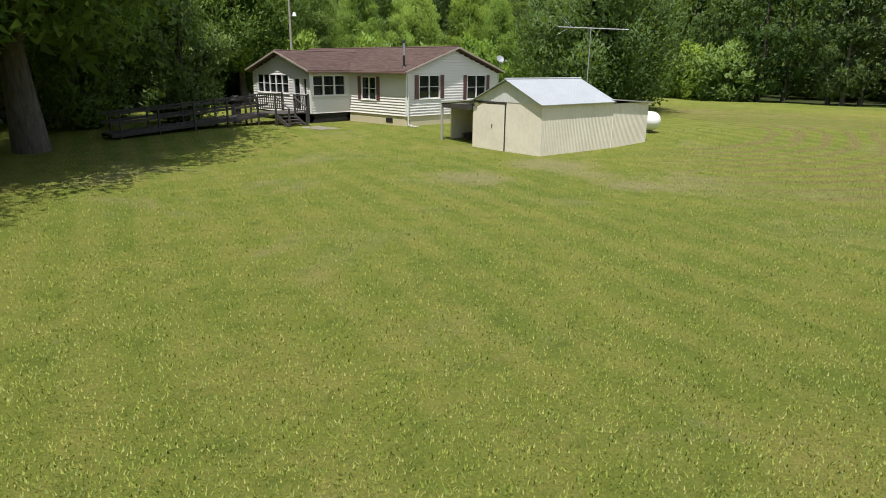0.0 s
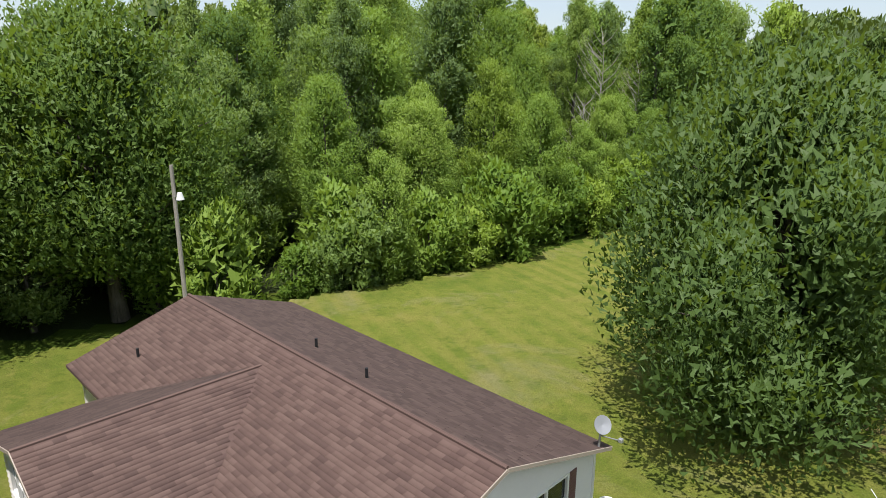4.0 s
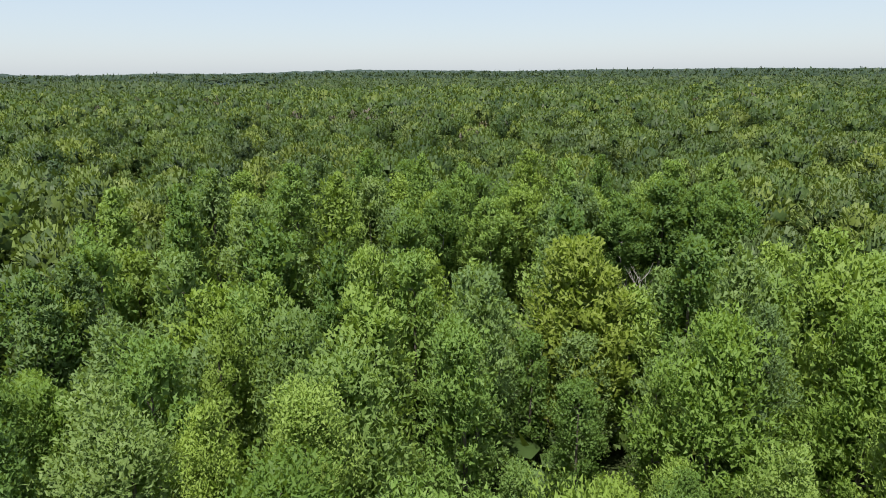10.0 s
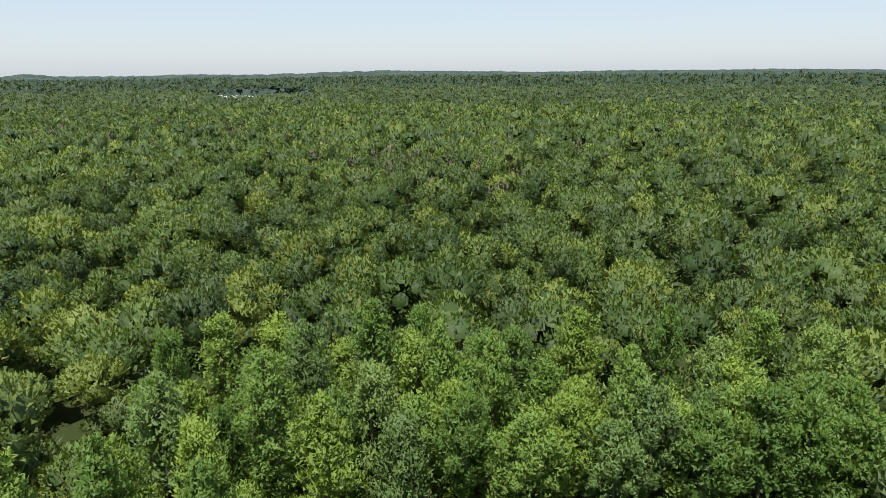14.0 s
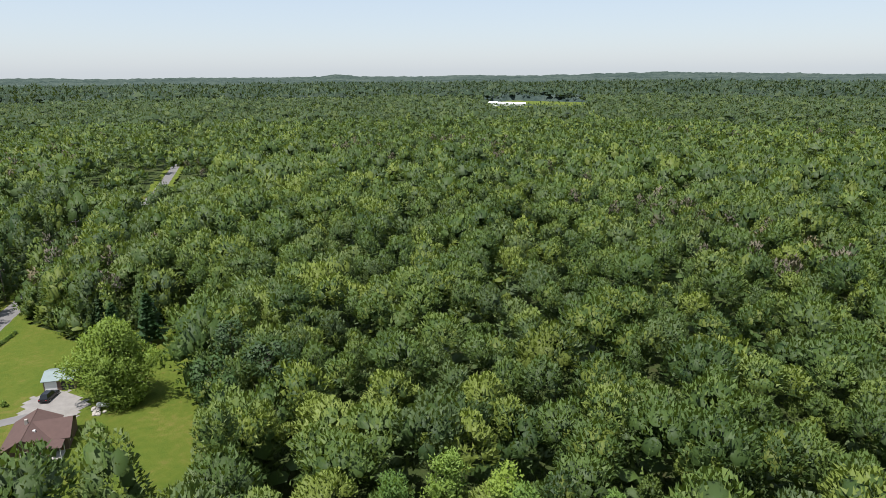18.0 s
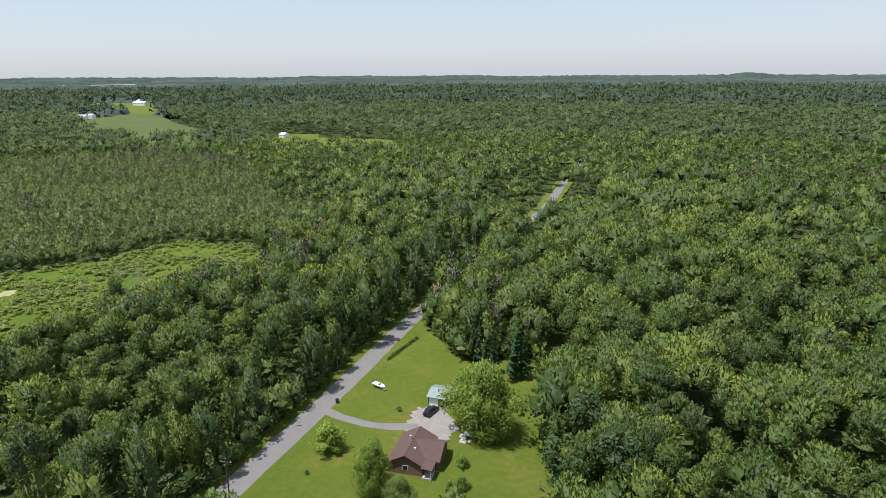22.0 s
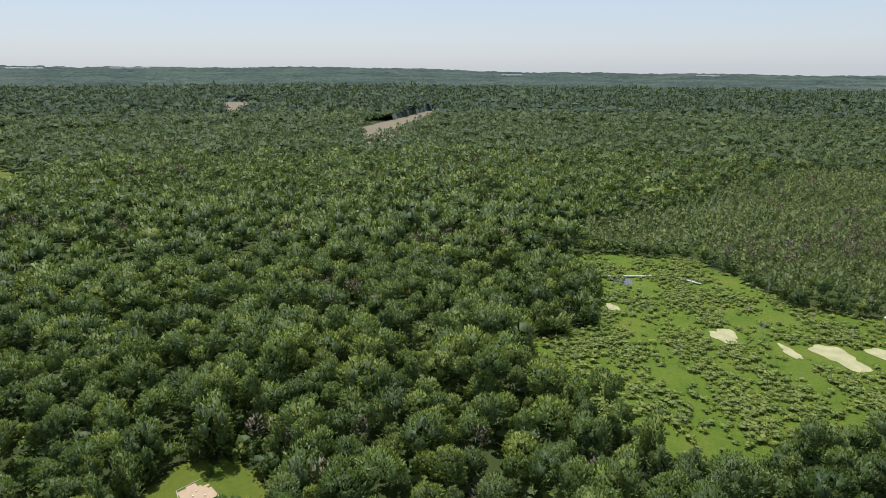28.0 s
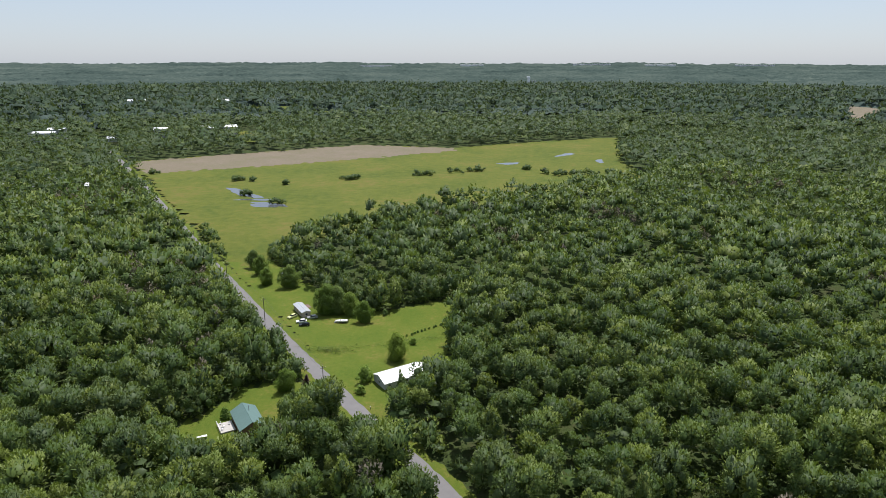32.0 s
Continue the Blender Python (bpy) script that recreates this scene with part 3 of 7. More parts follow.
def peeling_roof():
    m = Mat("peeling_silver_roof", 0.6, 0.2)
    st = m.noise(3.0, 5, 0.75, m.stretched((0.35, 3.5, 1), radians(-44)))
    m.colour(m.ramp(st, [(0.34, (0.16, 0.08, 0.06)), (0.42, (0.42, 0.38, 0.36)), (0.62, (0.56, 0.55, 0.54))])).bump(st, 0.4, 0.02)
    return m.m


PEELING = peeling_roof()
GROUND_AT_HOUSE = 0.28


def minus(lo, hi, cuts):
    """What is left of the stretch lo..hi without the cuts."""
    out, a = [], lo
    for c0, c1 in sorted(cuts):
        if c0 > a + 0.02:
            out.append((a, min(c0, hi)))
        a = max(a, c1)
    if a < hi - 0.02:
        out.append((a, hi))
    return [(p, q) for p, q in out if q - p > 0.02]


def clad_wall(parent, name, place, length, z0, z1, openings, gable=None, course=0.15, boards_from=0.0, label=""):
    """A wall with real openings and lapped boards. place puts x along it, y outwards and z up. gable: (peak place, slope)."""
    bm = bmesh.new()
    zs = sorted({z0, z1, *[o[1] for o in openings], *[o[3] for o in openings]})
    for a, b in zip(zs, zs[1:]):
        mid = (a + b) / 2
        for p, q in minus(0, length, [(o[0], o[2]) for o in openings if o[1] < mid < o[3]]):
            add_box(bm, (p, -0.14, a), (q, -0.012, b), 0, place)
    if gable:
        g = prism([(0, z1), (length, z1), (gable[0], z1 + gable[1] * min(gable[0], length - gable[0]))], -0.14, -0.012)
        g.transform(place)
        tmp = bpy.data.meshes.new("gable")
        g.to_mesh(tmp)
        g.free()
        bm.from_mesh(tmp)
        bpy.data.meshes.remove(tmp)
    wall = part(name, bm, SIDING, parent, label)
    z = z0 + boards_from
    top = z1 + (gable[1] * min(gable[0], length - gable[0]) if gable else 0)
    while z < top - 0.03:
        lo, hi = 0.0, length
        if gable and z + course > z1:
            inset = (z + course * 0.6 - z1) / gable[1]
            lo, hi = max(0, inset), length - max(0, inset)
        h = min(course, top - z)
        if hi - lo > 0.1:
            for p, q in minus(lo, hi, [(o[0] - 0.03, o[2] + 0.03) for o in openings if z + h > o[1] + 0.02 and z < o[3] - 0.02]):
                b = bmesh.new()
                vs = [b.verts.new(c) for c in ((p, -0.012, z), (q, -0.012, z), (q, 0.030, z + 0.004), (p, 0.030, z + 0.004), (p, -0.008, z + h), (q, -0.008, z + h), (q, -0.012, z + h), (p, -0.012, z + h))]
                for f in ((3, 2, 5, 4), (0, 1, 2, 3), (4, 5, 6, 7), (0, 3, 4, 7), (1, 6, 5, 2)):
                    b.faces.new([vs[i] for i in f])
                b.transform(place)
                part("siding_board", b, SIDING, wall)
        z += course
    return wall


def window_unit(parent, place, x0, z0, x1, z1, cols=2, rows=2, shutters=0.0, blind=False, door=False):
    """A framed window in an opening: frame, bars, panes, sill and, where wanted, shutters."""
    w = 0.05
    bm = bmesh.new()
    rims = []
    for y in (-0.10, 0.034):
        for o in (w, -0.01):
            rims.append([bm.verts.new(place @ Vector((x, y, z))) for x, z in ((x0 - o, z0 - o), (x1 + o, z0 - o), (x1 + o, z1 + o), (x0 - o, z1 + o))])
    for a, b in ((0, 1), (2, 3), (0, 2), (1, 3)):
        for k in range(4):
            bm.faces.new((rims[a][k], rims[a][(k + 1) % 4], rims[b][(k + 1) % 4], rims[b][k]))
    win = part("door_with_glass" if door else "window", bm, TRIM, parent, "white-framed window with dark panes")
    for i in range(1, cols):
        x = x0 + (x1 - x0) * i / cols
        part("mullion", box((x - 0.026, -0.08, z0), (x + 0.026, 0.028, z1), 0.005, place), TRIM, win)
    for i in range(1, rows):
        z = z0 + (z1 - z0) * i / rows
        part("glazing_bar", box((x0, -0.07, z - 0.014), (x1, 0.0, z + 0.014), 0.004, place), TRIM, win)
    for i in range(cols):
        for j in range(rows):
            a, b = x0 + (x1 - x0) * i / cols + 0.02, x0 + (x1 - x0) * (i + 1) / cols - 0.02
            c, d = z0 + (z1 - z0) * j / rows + 0.01, z0 + (z1 - z0) * (j + 1) / rows - 0.01
            part("pane", box((a, -0.052, c), (b, -0.044, d), 0, place), GLASS, win)
    if not door:
        part("window_sill", box((x0 - 0.08, -0.02, z0 - w - 0.03), (x1 + 0.08, 0.06, z0 - w), 0.008, place), TRIM, win)
    if blind:
        bm = bmesh.new()
        for i in range(int((z1 - z0) * blind / 0.05)):
            z = z1 - 0.04 - i * 0.05
            add_box(bm, (x0 + 0.03, -0.12, z - 0.018), (x1 - 0.03, -0.105, z + 0.02), 0, place)
        part("window_blind", bm, TRIM, win, "white slatted blind behind the glass")
    for a, b in (((x0 - w - shutters - 0.01, x0 - w - 0.01), (x1 + w + 0.01, x1 + w + shutters + 0.01)) if shutters else ()):
        bm = box((a, 0.016, z0 - w), (b, 0.045, z1 + w), 0.006, place)
        n = 14
        for i in range(n):
            z = z0 + (z1 - z0) * (i + 0.5) / n
            add_box(bm, (a + 0.04, 0.045, z - 0.02), (b - 0.04, 0.058, z + 0.014), 0, place)
        part("shutter", bm, MAROON, parent, "maroon louvred shutter")
    return win


def slab(points, thick):
    """A flat plate with the given upper corners."""
    bm = bmesh.new()
    up = [bm.verts.new(p) for p in points]
    lo = [bm.verts.new((p[0], p[1], p[2] - thick)) for p in points]
    bm.faces.new(up)
    bm.faces.new(lo[::-1])
    for i in range(len(up)):
        j = (i + 1) % len(up)
        bm.faces.new((up[j], up[i], lo[i], lo[j]))
    bmesh.ops.recalc_face_normals(bm, faces=bm.faces)
    return bm


def shingles(parent, origin, along, up, length, reach, keep=None, tab=0.30, course=0.14):
    """Rows of lapped tabs over a roof plane that starts at origin on the eave."""
    o, a, u = np.array(origin, float), np.array(along, float), np.array(up, float)
    n = np.cross(a, u)
    n /= np.linalg.norm(n)
    if n[2] < 0:
        n = -n
    v, f = [], []
    r = np.random.default_rng(5)
    for k in range(int(reach / course)):
        s, t0 = 0.0, k * course
        while s < length:
            w = min(tab * r.uniform(0.7, 1.3), length - s)
            p = o + a * s + u * t0
            if keep is None or keep(*(p + a * w / 2 + u * course / 2)):
                b, lift = len(v), 0.016 + r.uniform(0, 0.006)
                v += [p + n * lift, p + a * (w - 0.006) + n * lift, p + a * (w - 0.006) + u * course * 1.1 + n * 0.004, p + u * course * 1.1 + n * 0.004, p, p + a * (w - 0.006)]
                f += [(b, b + 1, b + 2, b + 3), (b + 4, b + 5, b + 1, b)]
            s += w
    ob = part_mesh("shingles", mesh_from("shingles", v, f, SHINGLE), parent, "worn brown asphalt shingles")
    ob["kind"] = "stuff"
    return ob


# ---- the white house with the brown roof ----
def white_house():
    m = pose(-1.95, 35.55, GROUND_AT_HOUSE, 0, 0, 46)
    h = empty("house", m, "single-storey house with white siding, maroon shutters and brown shingle roof", "house")
    W, L, EAVE, SL = 7.65, 14.0, 2.78, 0.325
    side = lambda x, y, turn: pose(x, y, 0, 0, 0, turn)
    south = pose(0, 0, 0, 0, 0, 0) @ Matrix(((1, 0, 0, 0), (0, -1, 0, 0), (0, 0, 1, 0), (0, 0, 0, 1)))
    # place matrices: x along the wall, y outwards
    gable_place = Matrix(((1, 0, 0, 0), (0, -1, 0, 0), (0, 0, 1, 0), (0, 0, 0, 1)))
    front_place = Matrix(((0, -1, 0, 0), (1, 0, 0, 0), (0, 0, 1, 0), (0, 0, 0, 1)))
    porch_near = Matrix(((1, 0, 0, -2.75), (0, -1, 0, 4.9), (0, 0, 1, 0), (0, 0, 0, 1)))
    porch_front = Matrix(((0, -1, 0, -2.75), (1, 0, 0, 4.9), (0, 0, 1, 0), (0, 0, 0, 1)))
    back_place = Matrix(((0, 1, 0, W), (1, 0, 0, 0), (0, 0, 1, 0), (0, 0, 0, 1)))
    far_place = Matrix(((1, 0, 0, 0), (0, 1, 0, L), (0, 0, 1, 0), (0, 0, 0, 1)))
    porch_far = Matrix(((1, 0, 0, -2.75), (0, 1, 0, 10.9), (0, 0, 1, 0), (0, 0, 0, 1)))
    g1, g2 = (0.95, 1.5, 2.52, 2.68), (4.85, 1.36, 6.5, 2.66)
    clad_wall(h, "gable_wall", gable_place, W, 0.55, EAVE, [g1, g2], (W / 2, SL))
    window_unit(h, gable_place, *g1, 2, 2, 0.30)
    window_unit(h, gable_place, *g2, 2, 2, 0.28)
    f1 = (2.5, 1.36, 3.74, 2.55)
    clad_wall(h, "front_wall", front_place, 4.9, 0.55, EAVE, [f1])
    window_unit(h, front_place, *f1, 2, 2, 0.28)
    p = [(0.2, 1.56, 0.86, 2.6), (0.93, 1.56, 1.63, 2.6), (1.70, 1.56, 2.40, 2.6)]
    wall = clad_wall(h, "porch_side_wall", porch_near, 2.75, 0.55, EAVE, p)
    for i, o in enumerate(p):
        window_unit(h, porch_near, *o, 1, 2, 0, 0.45 if i < 2 else False)
    part("porch_panel", box((-2.7, 4.9 - 0.024, 1.28), (-0.05, 4.9 - 0.018, 1.49)), GREYBAND, h)
    q = [(2.1, 1.62, 5.45, 2.62), (0.30, 0.75, 0.62, 2.45), (0.95, 0.75, 1.55, 2.45)]
    clad_wall(h, "porch_gable_wall", porch_front, 6.0, 0.55, EAVE, q, (3.0, SL))
    window_unit(h, porch_front, *q[0], 5, 2)
    window_unit(h, porch_front, *q[1], 1, 2)
    window_unit(h, porch_front, *q[2], 1, 2, door=True)
    clad_wall(h, "back_wall", back_place, L, 0.55, EAVE, [], course=0.25)
    clad_wall(h, "far_wall", far_place, W, 0.55, EAVE, [], (W / 2, SL), course=0.25)
    clad_wall(h, "porch_far_wall", porch_far, 2.75, 0.55, EAVE, [], course=0.25)
    part("far_front_wall", box((0.012, 10.9, 0.55), (0.14, L, EAVE)), SIDING, h)
    part("floor", box((0.1, 0.1, 0.45), (W - 0.1, L - 0.1, 0.6)), DARKROOM, h)
    part("porch_floor", box((-2.65, 5.0, 0.45), (0.1, 10.8, 0.6)), DARKROOM, h)
    part("inner_wall", box((0.15, 4.9, 0.6), (W - 0.15, 5.0, EAVE)), DARKROOM, h)
    fd = bmesh.new()
    for lo, hi in (((0.02, 0.02, -0.3), (W - 0.02, 0.2, 0.56)), ((0.02, 0.2, -0.3), (0.2, 4.95, 0.56)), ((W - 0.2, 0.2, -0.3), (W - 0.02, L, 0.56)), ((0.02, L - 0.2, -0.3), (W - 0.2, L, 0.56))):
        add_box(fd, lo, hi, 0.01)
    part("foundation", fd, FOUND, h, "cream painted block foundation")
    vent = part("crawl_vent", box((0.0, 1.15, 0.15), (0.03, 1.7, 0.4), 0.005), BLACK, h, "black crawl-space vent")
    # lattice skirt under the porch
    lat = bmesh.new()
    for i in range(34):
        for s in (1, -1):
            x = -2.75 + i * 0.09 - (0.28 if s > 0 else -0.0)
            a, b = Vector((x, 4.93 + 0.004 * s, 0.02)), Vector((x + 0.5 * s, 4.93 + 0.004 * s, 0.54))
            if min(a.x, b.x) < -2.75 or max(a.x, b.x) > 0:
                continue
            add_tube(lat, a, b, 0.014, None, 4)
    add_box(lat, (-2.75, 4.92, 0.5), (0, 4.95, 0.56))
    part("lattice", lat, DECKWOOD, h, "dark diagonal lattice under the porch")
    # corner boards, gutter and downspout
    for x, y in ((0, 0), (W, 0), (-2.75, 4.9)):
        part("corner_board", box((x - 0.045, y - 0.045, 0.55), (x + 0.045, y + 0.045, EAVE), 0.006), TRIM, h)
    ds = bmesh.new()
    add_box(ds, (0.02, -0.11, 0.12), (0.09, -0.05, 2.7), 0.01)
    add_box(ds, (0.02, -0.35, 0.06), (0.09, -0.07, 0.13), 0.01)
    part("downspout", ds, TRIM, h, "white downspout at the corner")
    part("splash_block", box((-0.06, -0.75, 0.02), (0.2, -0.3, 0.08), 0.01), CONCRETE, h)
    # roof
    ov, rx = 0.30, W / 2
    e = EAVE + 0.12
    ridge = e + SL * (rx + ov)
    main = lambda x: e + SL * (min(x, W - x) + ov)
    porch = lambda y: e + SL * (3.0 - abs(y - 7.9) + ov)
    y0, y1 = -ov, L + ov
    part("roof_front", slab([(-ov, y0, e), (rx, y0, ridge), (rx, y1, ridge), (-ov, y1, e)], 0.1), SHINGLE, h, "brown shingle roof slope")
    rb = part("roof_back", slab([(W + ov, y0, e), (W + ov, y1, e), (rx, y1, ridge), (rx, y0, ridge)], 0.1), SHINGLE, h, "brown shingle roof slope")
    pr = e + SL * (3.0 + ov)
    xe = -2.75 - ov
    xr = 3.0
    part("porch_roof_near", slab([(xe, 4.9 - ov, e), (xr, 4.9 - ov, e), (xr, 7.9, pr), (xe, 7.9, pr)], 0.1), SHINGLE, h, "brown shingle porch roof")
    part("porch_roof_far", slab([(xe, 10.9 + ov, e), (xe, 7.9, pr), (xr, 7.9, pr), (xr, 10.9 + ov, e)], 0.1), SHINGLE, h, "brown shingle porch roof")
    k = math.hypot(1, SL)
    shingles(h, (-ov, y0, e), (0, 1, 0), (1 / k, 0, SL / k), y1 - y0, (rx + ov) * k, lambda x, y, z: not (x > -0.35 and 4.6 < y < 11.2 and porch(y) > main(x)))
    shingles(h, (W + ov, y0, e), (0, 1, 0), (-1 / k, 0, SL / k), y1 - y0, (rx + ov) * k)
    shingles(h, (xe, 4.9 - ov, e), (1, 0, 0), (0, 1 / k, SL / k), xr - xe, (3.0 + ov) * k, lambda x, y, z: x < -0.3 or porch(y) > main(x))
    shingles(h, (xe, 10.9 + ov, e), (1, 0, 0), (0, -1 / k, SL / k), xr - xe, (3.0 + ov) * k, lambda x, y, z: x < -0.3 or porch(y) > main(x))
    cap = bmesh.new()
    add_tube(cap, (rx, y0, ridge + 0.01), (rx, y1, ridge + 0.01), 0.06, None, 6)
    add_tube(cap, (xe, 7.9, pr + 0.01), (xr, 7.9, pr + 0.01), 0.05, None, 6)
    part("ridge_cap", cap, SHINGLE, h, "brown ridge shingles")
    # pale fascia along the rakes, brown gutters along the eaves
    for a, b in (((-ov, y0 - 0.012, e - 0.06), (rx, y0 - 0.012, ridge - 0.06)), ((rx, y0 - 0.012, ridge - 0.06), (W + ov, y0 - 0.012, e - 0.06)),
                 ((xe - 0.012, 4.9 - ov, e - 0.06), (xe - 0.012, 7.9, pr - 0.06)), ((xe - 0.012, 7.9, pr - 0.06), (xe - 0.012, 10.9 + ov, e - 0.06))):
        d = Vector(b) - Vector(a)
        mm = Matrix.Translation(Vector(a)) @ d.to_track_quat("X", "Z").to_matrix().to_4x4()
        part("fascia", box((0, -0.012, -0.03), (d.length, 0.012, 0.07), 0.004, mm), RAKE, h, "tan rake board")
    gt = bmesh.new()
    add_box(gt, (-ov - 0.1, y0, e - 0.12), (-ov, 4.6, e - 0.02), 0.015)
    add_box(gt, (xe, 4.9 - ov - 0.1, e - 0.12), (-ov, 4.9 - ov, e - 0.02), 0.015)
    part("gutter", gt, BROWNTRIM, h, "brown gutter along the eave")
    # pipes, vents, dish
    fl = bmesh.new()
    add_tube(fl, (0.36, 0.56, main(0.36) - 0.05), (0.36, 0.56, main(0.36) + 1.32), 0.065, None, 12)
    add_tube(fl, (0.36, 0.56, main(0.36) + 1.30), (0.36, 0.56, main(0.36) + 1.42), 0.09, 0.06, 12)
    add_tube(fl, (0.36, 0.56, main(0.36) - 0.02), (0.36, 0.56, main(0.36) + 0.08), 0.13, 0.07, 12)
    part("flue_pipe", fl, BLACK, h, "dark metal flue pipe")
    part("flue_sleeve", tube((0.36, 0.56, main(0.36) + 0.62), (0.36, 0.56, main(0.36) + 1.26), 0.07, None, 12), STEEL, h, "grey steel upper pipe")
    for x, y in ((4.6, 5.2), (4.9, 8.0), (1.2, 12.2)):
        part("roof_vent", tube((x, y, main(x) - 0.02), (x, y, main(x) + 0.3), 0.045, None, 8), BLACK, h)
    # meter and cable on the gable wall
    part("utility_meter", box((3.5, -0.12, 0.9), (3.7, 0.0, 1.2), 0.02), ACGREY, h, "small grey meter box on the wall")
    part("cable_pipe", tube((6.9, -0.06, 0.0), (6.9, -0.06, 1.0), 0.03), ACGREY, h)
    dish = bmesh.new()
    bmesh.ops.create_uvsphere(dish, u_segments=18, v_segments=8, radius=0.62, matrix=pose(0, 0, 0))
    bmesh.ops.delete(dish, geom=[v for v in dish.verts if v.co.z > -0.44], context="VERTS")
    bmesh.ops.solidify(dish, geom=dish.faces[:], thickness=0.015)
    dm = pose(7.55, -0.27, main(7.5) + 0.62, 60, 0, -25) @ Matrix.Translation((0, 0, 0.52))
    dish.transform(dm)
    d = part("satellite_dish", dish, ACGREY, h, "grey satellite dish on the roof corner")
    arm = bmesh.new()
    add_tube(arm, (7.5, -0.2, main(7.5) - 0.05), (7.55, -0.2, main(7.5) + 0.5), 0.03)
    add_tube(arm, (7.55, -0.2, main(7.5) + 0.3), (7.45, -0.75, main(7.5) + 0.45), 0.015)
    add_box(arm, (7.4, -0.85, main(7.5) + 0.42), (7.5, -0.75, main(7.5) + 0.52), 0.01)
    part("dish_arm", arm, STEEL, d)
    return h


white_house()


# ---- deck, steps and ramp ----
def deck():
    m = pose(-1.95, 35.55, GROUND_AT_HOUSE, 0, 0, 46)
    d = empty("deck", m, "dark weathered wooden deck with railings, steps and a long ramp", "deck")
    x0, x1, y0, y1, z = -4.95, -2.8, 5.0, 7.6, 0.62
    for i in range(15):
        a = y0 + (y1 - y0) * i / 15
        part("deck_board", box((x0, a, z - 0.035), (x1, a + 0.16, z), 0.006), DECKWOOD, d)
    post = lambda x, y, h, b=0.0: part("post", box((x - 0.045, y - 0.045, b - 0.2), (x + 0.045, y + 0.045, h), 0.008), DECKWOOD, d)
    for x, y in ((x0, y0), (-3.75, y0), (x1 - 0.05, y0), (x0, y1), (x1 - 0.05, y1)):
        post(x, y, z + 1.02)

    def rail(a, b, n):
        a, b = Vector(a), Vector(b)
        bm = bmesh.new()
        for dz in (0.95, 0.12):
            t = (b - a)
            mm = Matrix.Translation(a + Vector((0, 0, dz))) @ t.to_track_quat("X", "Z").to_matrix().to_4x4()
            add_box(bm, (0, -0.045, -0.02), (t.length, 0.045, 0.02), 0.005, mm)
        r = part("railing", bm, DECKWOOD, d, "dark wooden railing")
        for i in range(n):
            p = a.lerp(b, (i + 0.5) / n)
            part("baluster", box((p.x - 0.018, p.y - 0.018, p.z + 0.1), (p.x + 0.018, p.y + 0.018, p.z + 0.95)), DECKWOOD, r)
    rail((-3.75, y0, z), (x1 - 0.05, y0, z), 8)
    rail((x0, y1, z), (x1 - 0.05, y1, z), 15)
    for i in range(4):
        zz = z - 0.155 * (i + 1) + 0.02
        part("step", box((x0 + 0.1, y0 - 0.27 * (i + 1), zz - 0.04), (-3.85, y0 - 0.27 * i, zz), 0.008), DECKWOOD, d)
    for x in (x0 + 0.05, -3.8):
        bm = bmesh.new()
        a, b = Vector((x, y0, z - 0.1)), Vector((x, y0 - 1.25, -0.05))
        mm = Matrix.Translation(a) @ (b - a).to_track_quat("X", "Z").to_matrix().to_4x4()
        add_box(bm, (0, -0.02, -0.12), ((b - a).length, 0.02, 0.08), 0, mm)
        mm = Matrix.Translation(a + Vector((0, 0, 1.0))) @ (b - a).to_track_quat("X", "Z").to_matrix().to_4x4()
        add_box(bm, (0, -0.04, -0.02), ((b - a).length, 0.04, 0.02), 0.005, mm)
        part("stair_rail", bm, DECKWOOD, d)
        post(x, y0 - 1.2, 0.98)
    # ramp towards the driveway
    xa, xb, ya, yb = x0, -13.2, 5.75, 7.05
    n = 46
    for i in range(n):
        s = i / n
        xx, zz = xa + (xb - xa) * s, z * (1 - s) + 0.02
        part("ramp_board", box((xx - (xa - xb) / n + 0.012, ya, zz - 0.035), (xx, yb, zz), 0.0), DECKWOOD, d)
    for y in (ya, yb):
        a, b = Vector((xa, y, z)), Vector((xb, y, 0.02))
        for dz, hgt in ((0.92, 0.045), (0.5, 0.06), (-0.08, 0.08)):
            mm = Matrix.Translation(a + Vector((0, 0, dz))) @ (b - a).to_track_quat("X", "Z").to_matrix().to_4x4()
            part("ramp_rail", box((0, -0.02, -hgt), ((b - a).length, 0.02, hgt), 0.004, mm), DECKWOOD, d)
        for i in range(5):
            p = a.lerp(b, (i + 0.35) / 4.6)
            post(p.x, y, p.z + 0.95)
    cap = bmesh.new()
    add_box(cap, (-6.0, 7.5, -0.2), (-5.6, 7.9, 1.25), 0.02)
    add_prism(cap, [(-6.1, 1.25), (-5.5, 1.25), (-5.8, 1.55)], 7.4, 8.0)
    part("lamp_post_box", cap, DECKWOOD, d, "dark wooden box post with a peaked cap")
    return d


deck()
for i, (x, y) in enumerate(((-4.55, 2.9), (-3.9, 2.85), (-4.55, 2.25), (-3.9, 2.2), (-4.5, 1.6), (-3.85, 1.55))):
    st = part("paving_slab", box((x, y, -0.02), (x + 0.6, y + 0.6, 0.045), 0.012, pose(-1.95, 35.55, GROUND_AT_HOUSE - 0.02, 0, 0, 46)), SLAB, None)
    tagged(st, "square grey concrete paving slab in the lawn", "paving slab", "slabs below the steps")


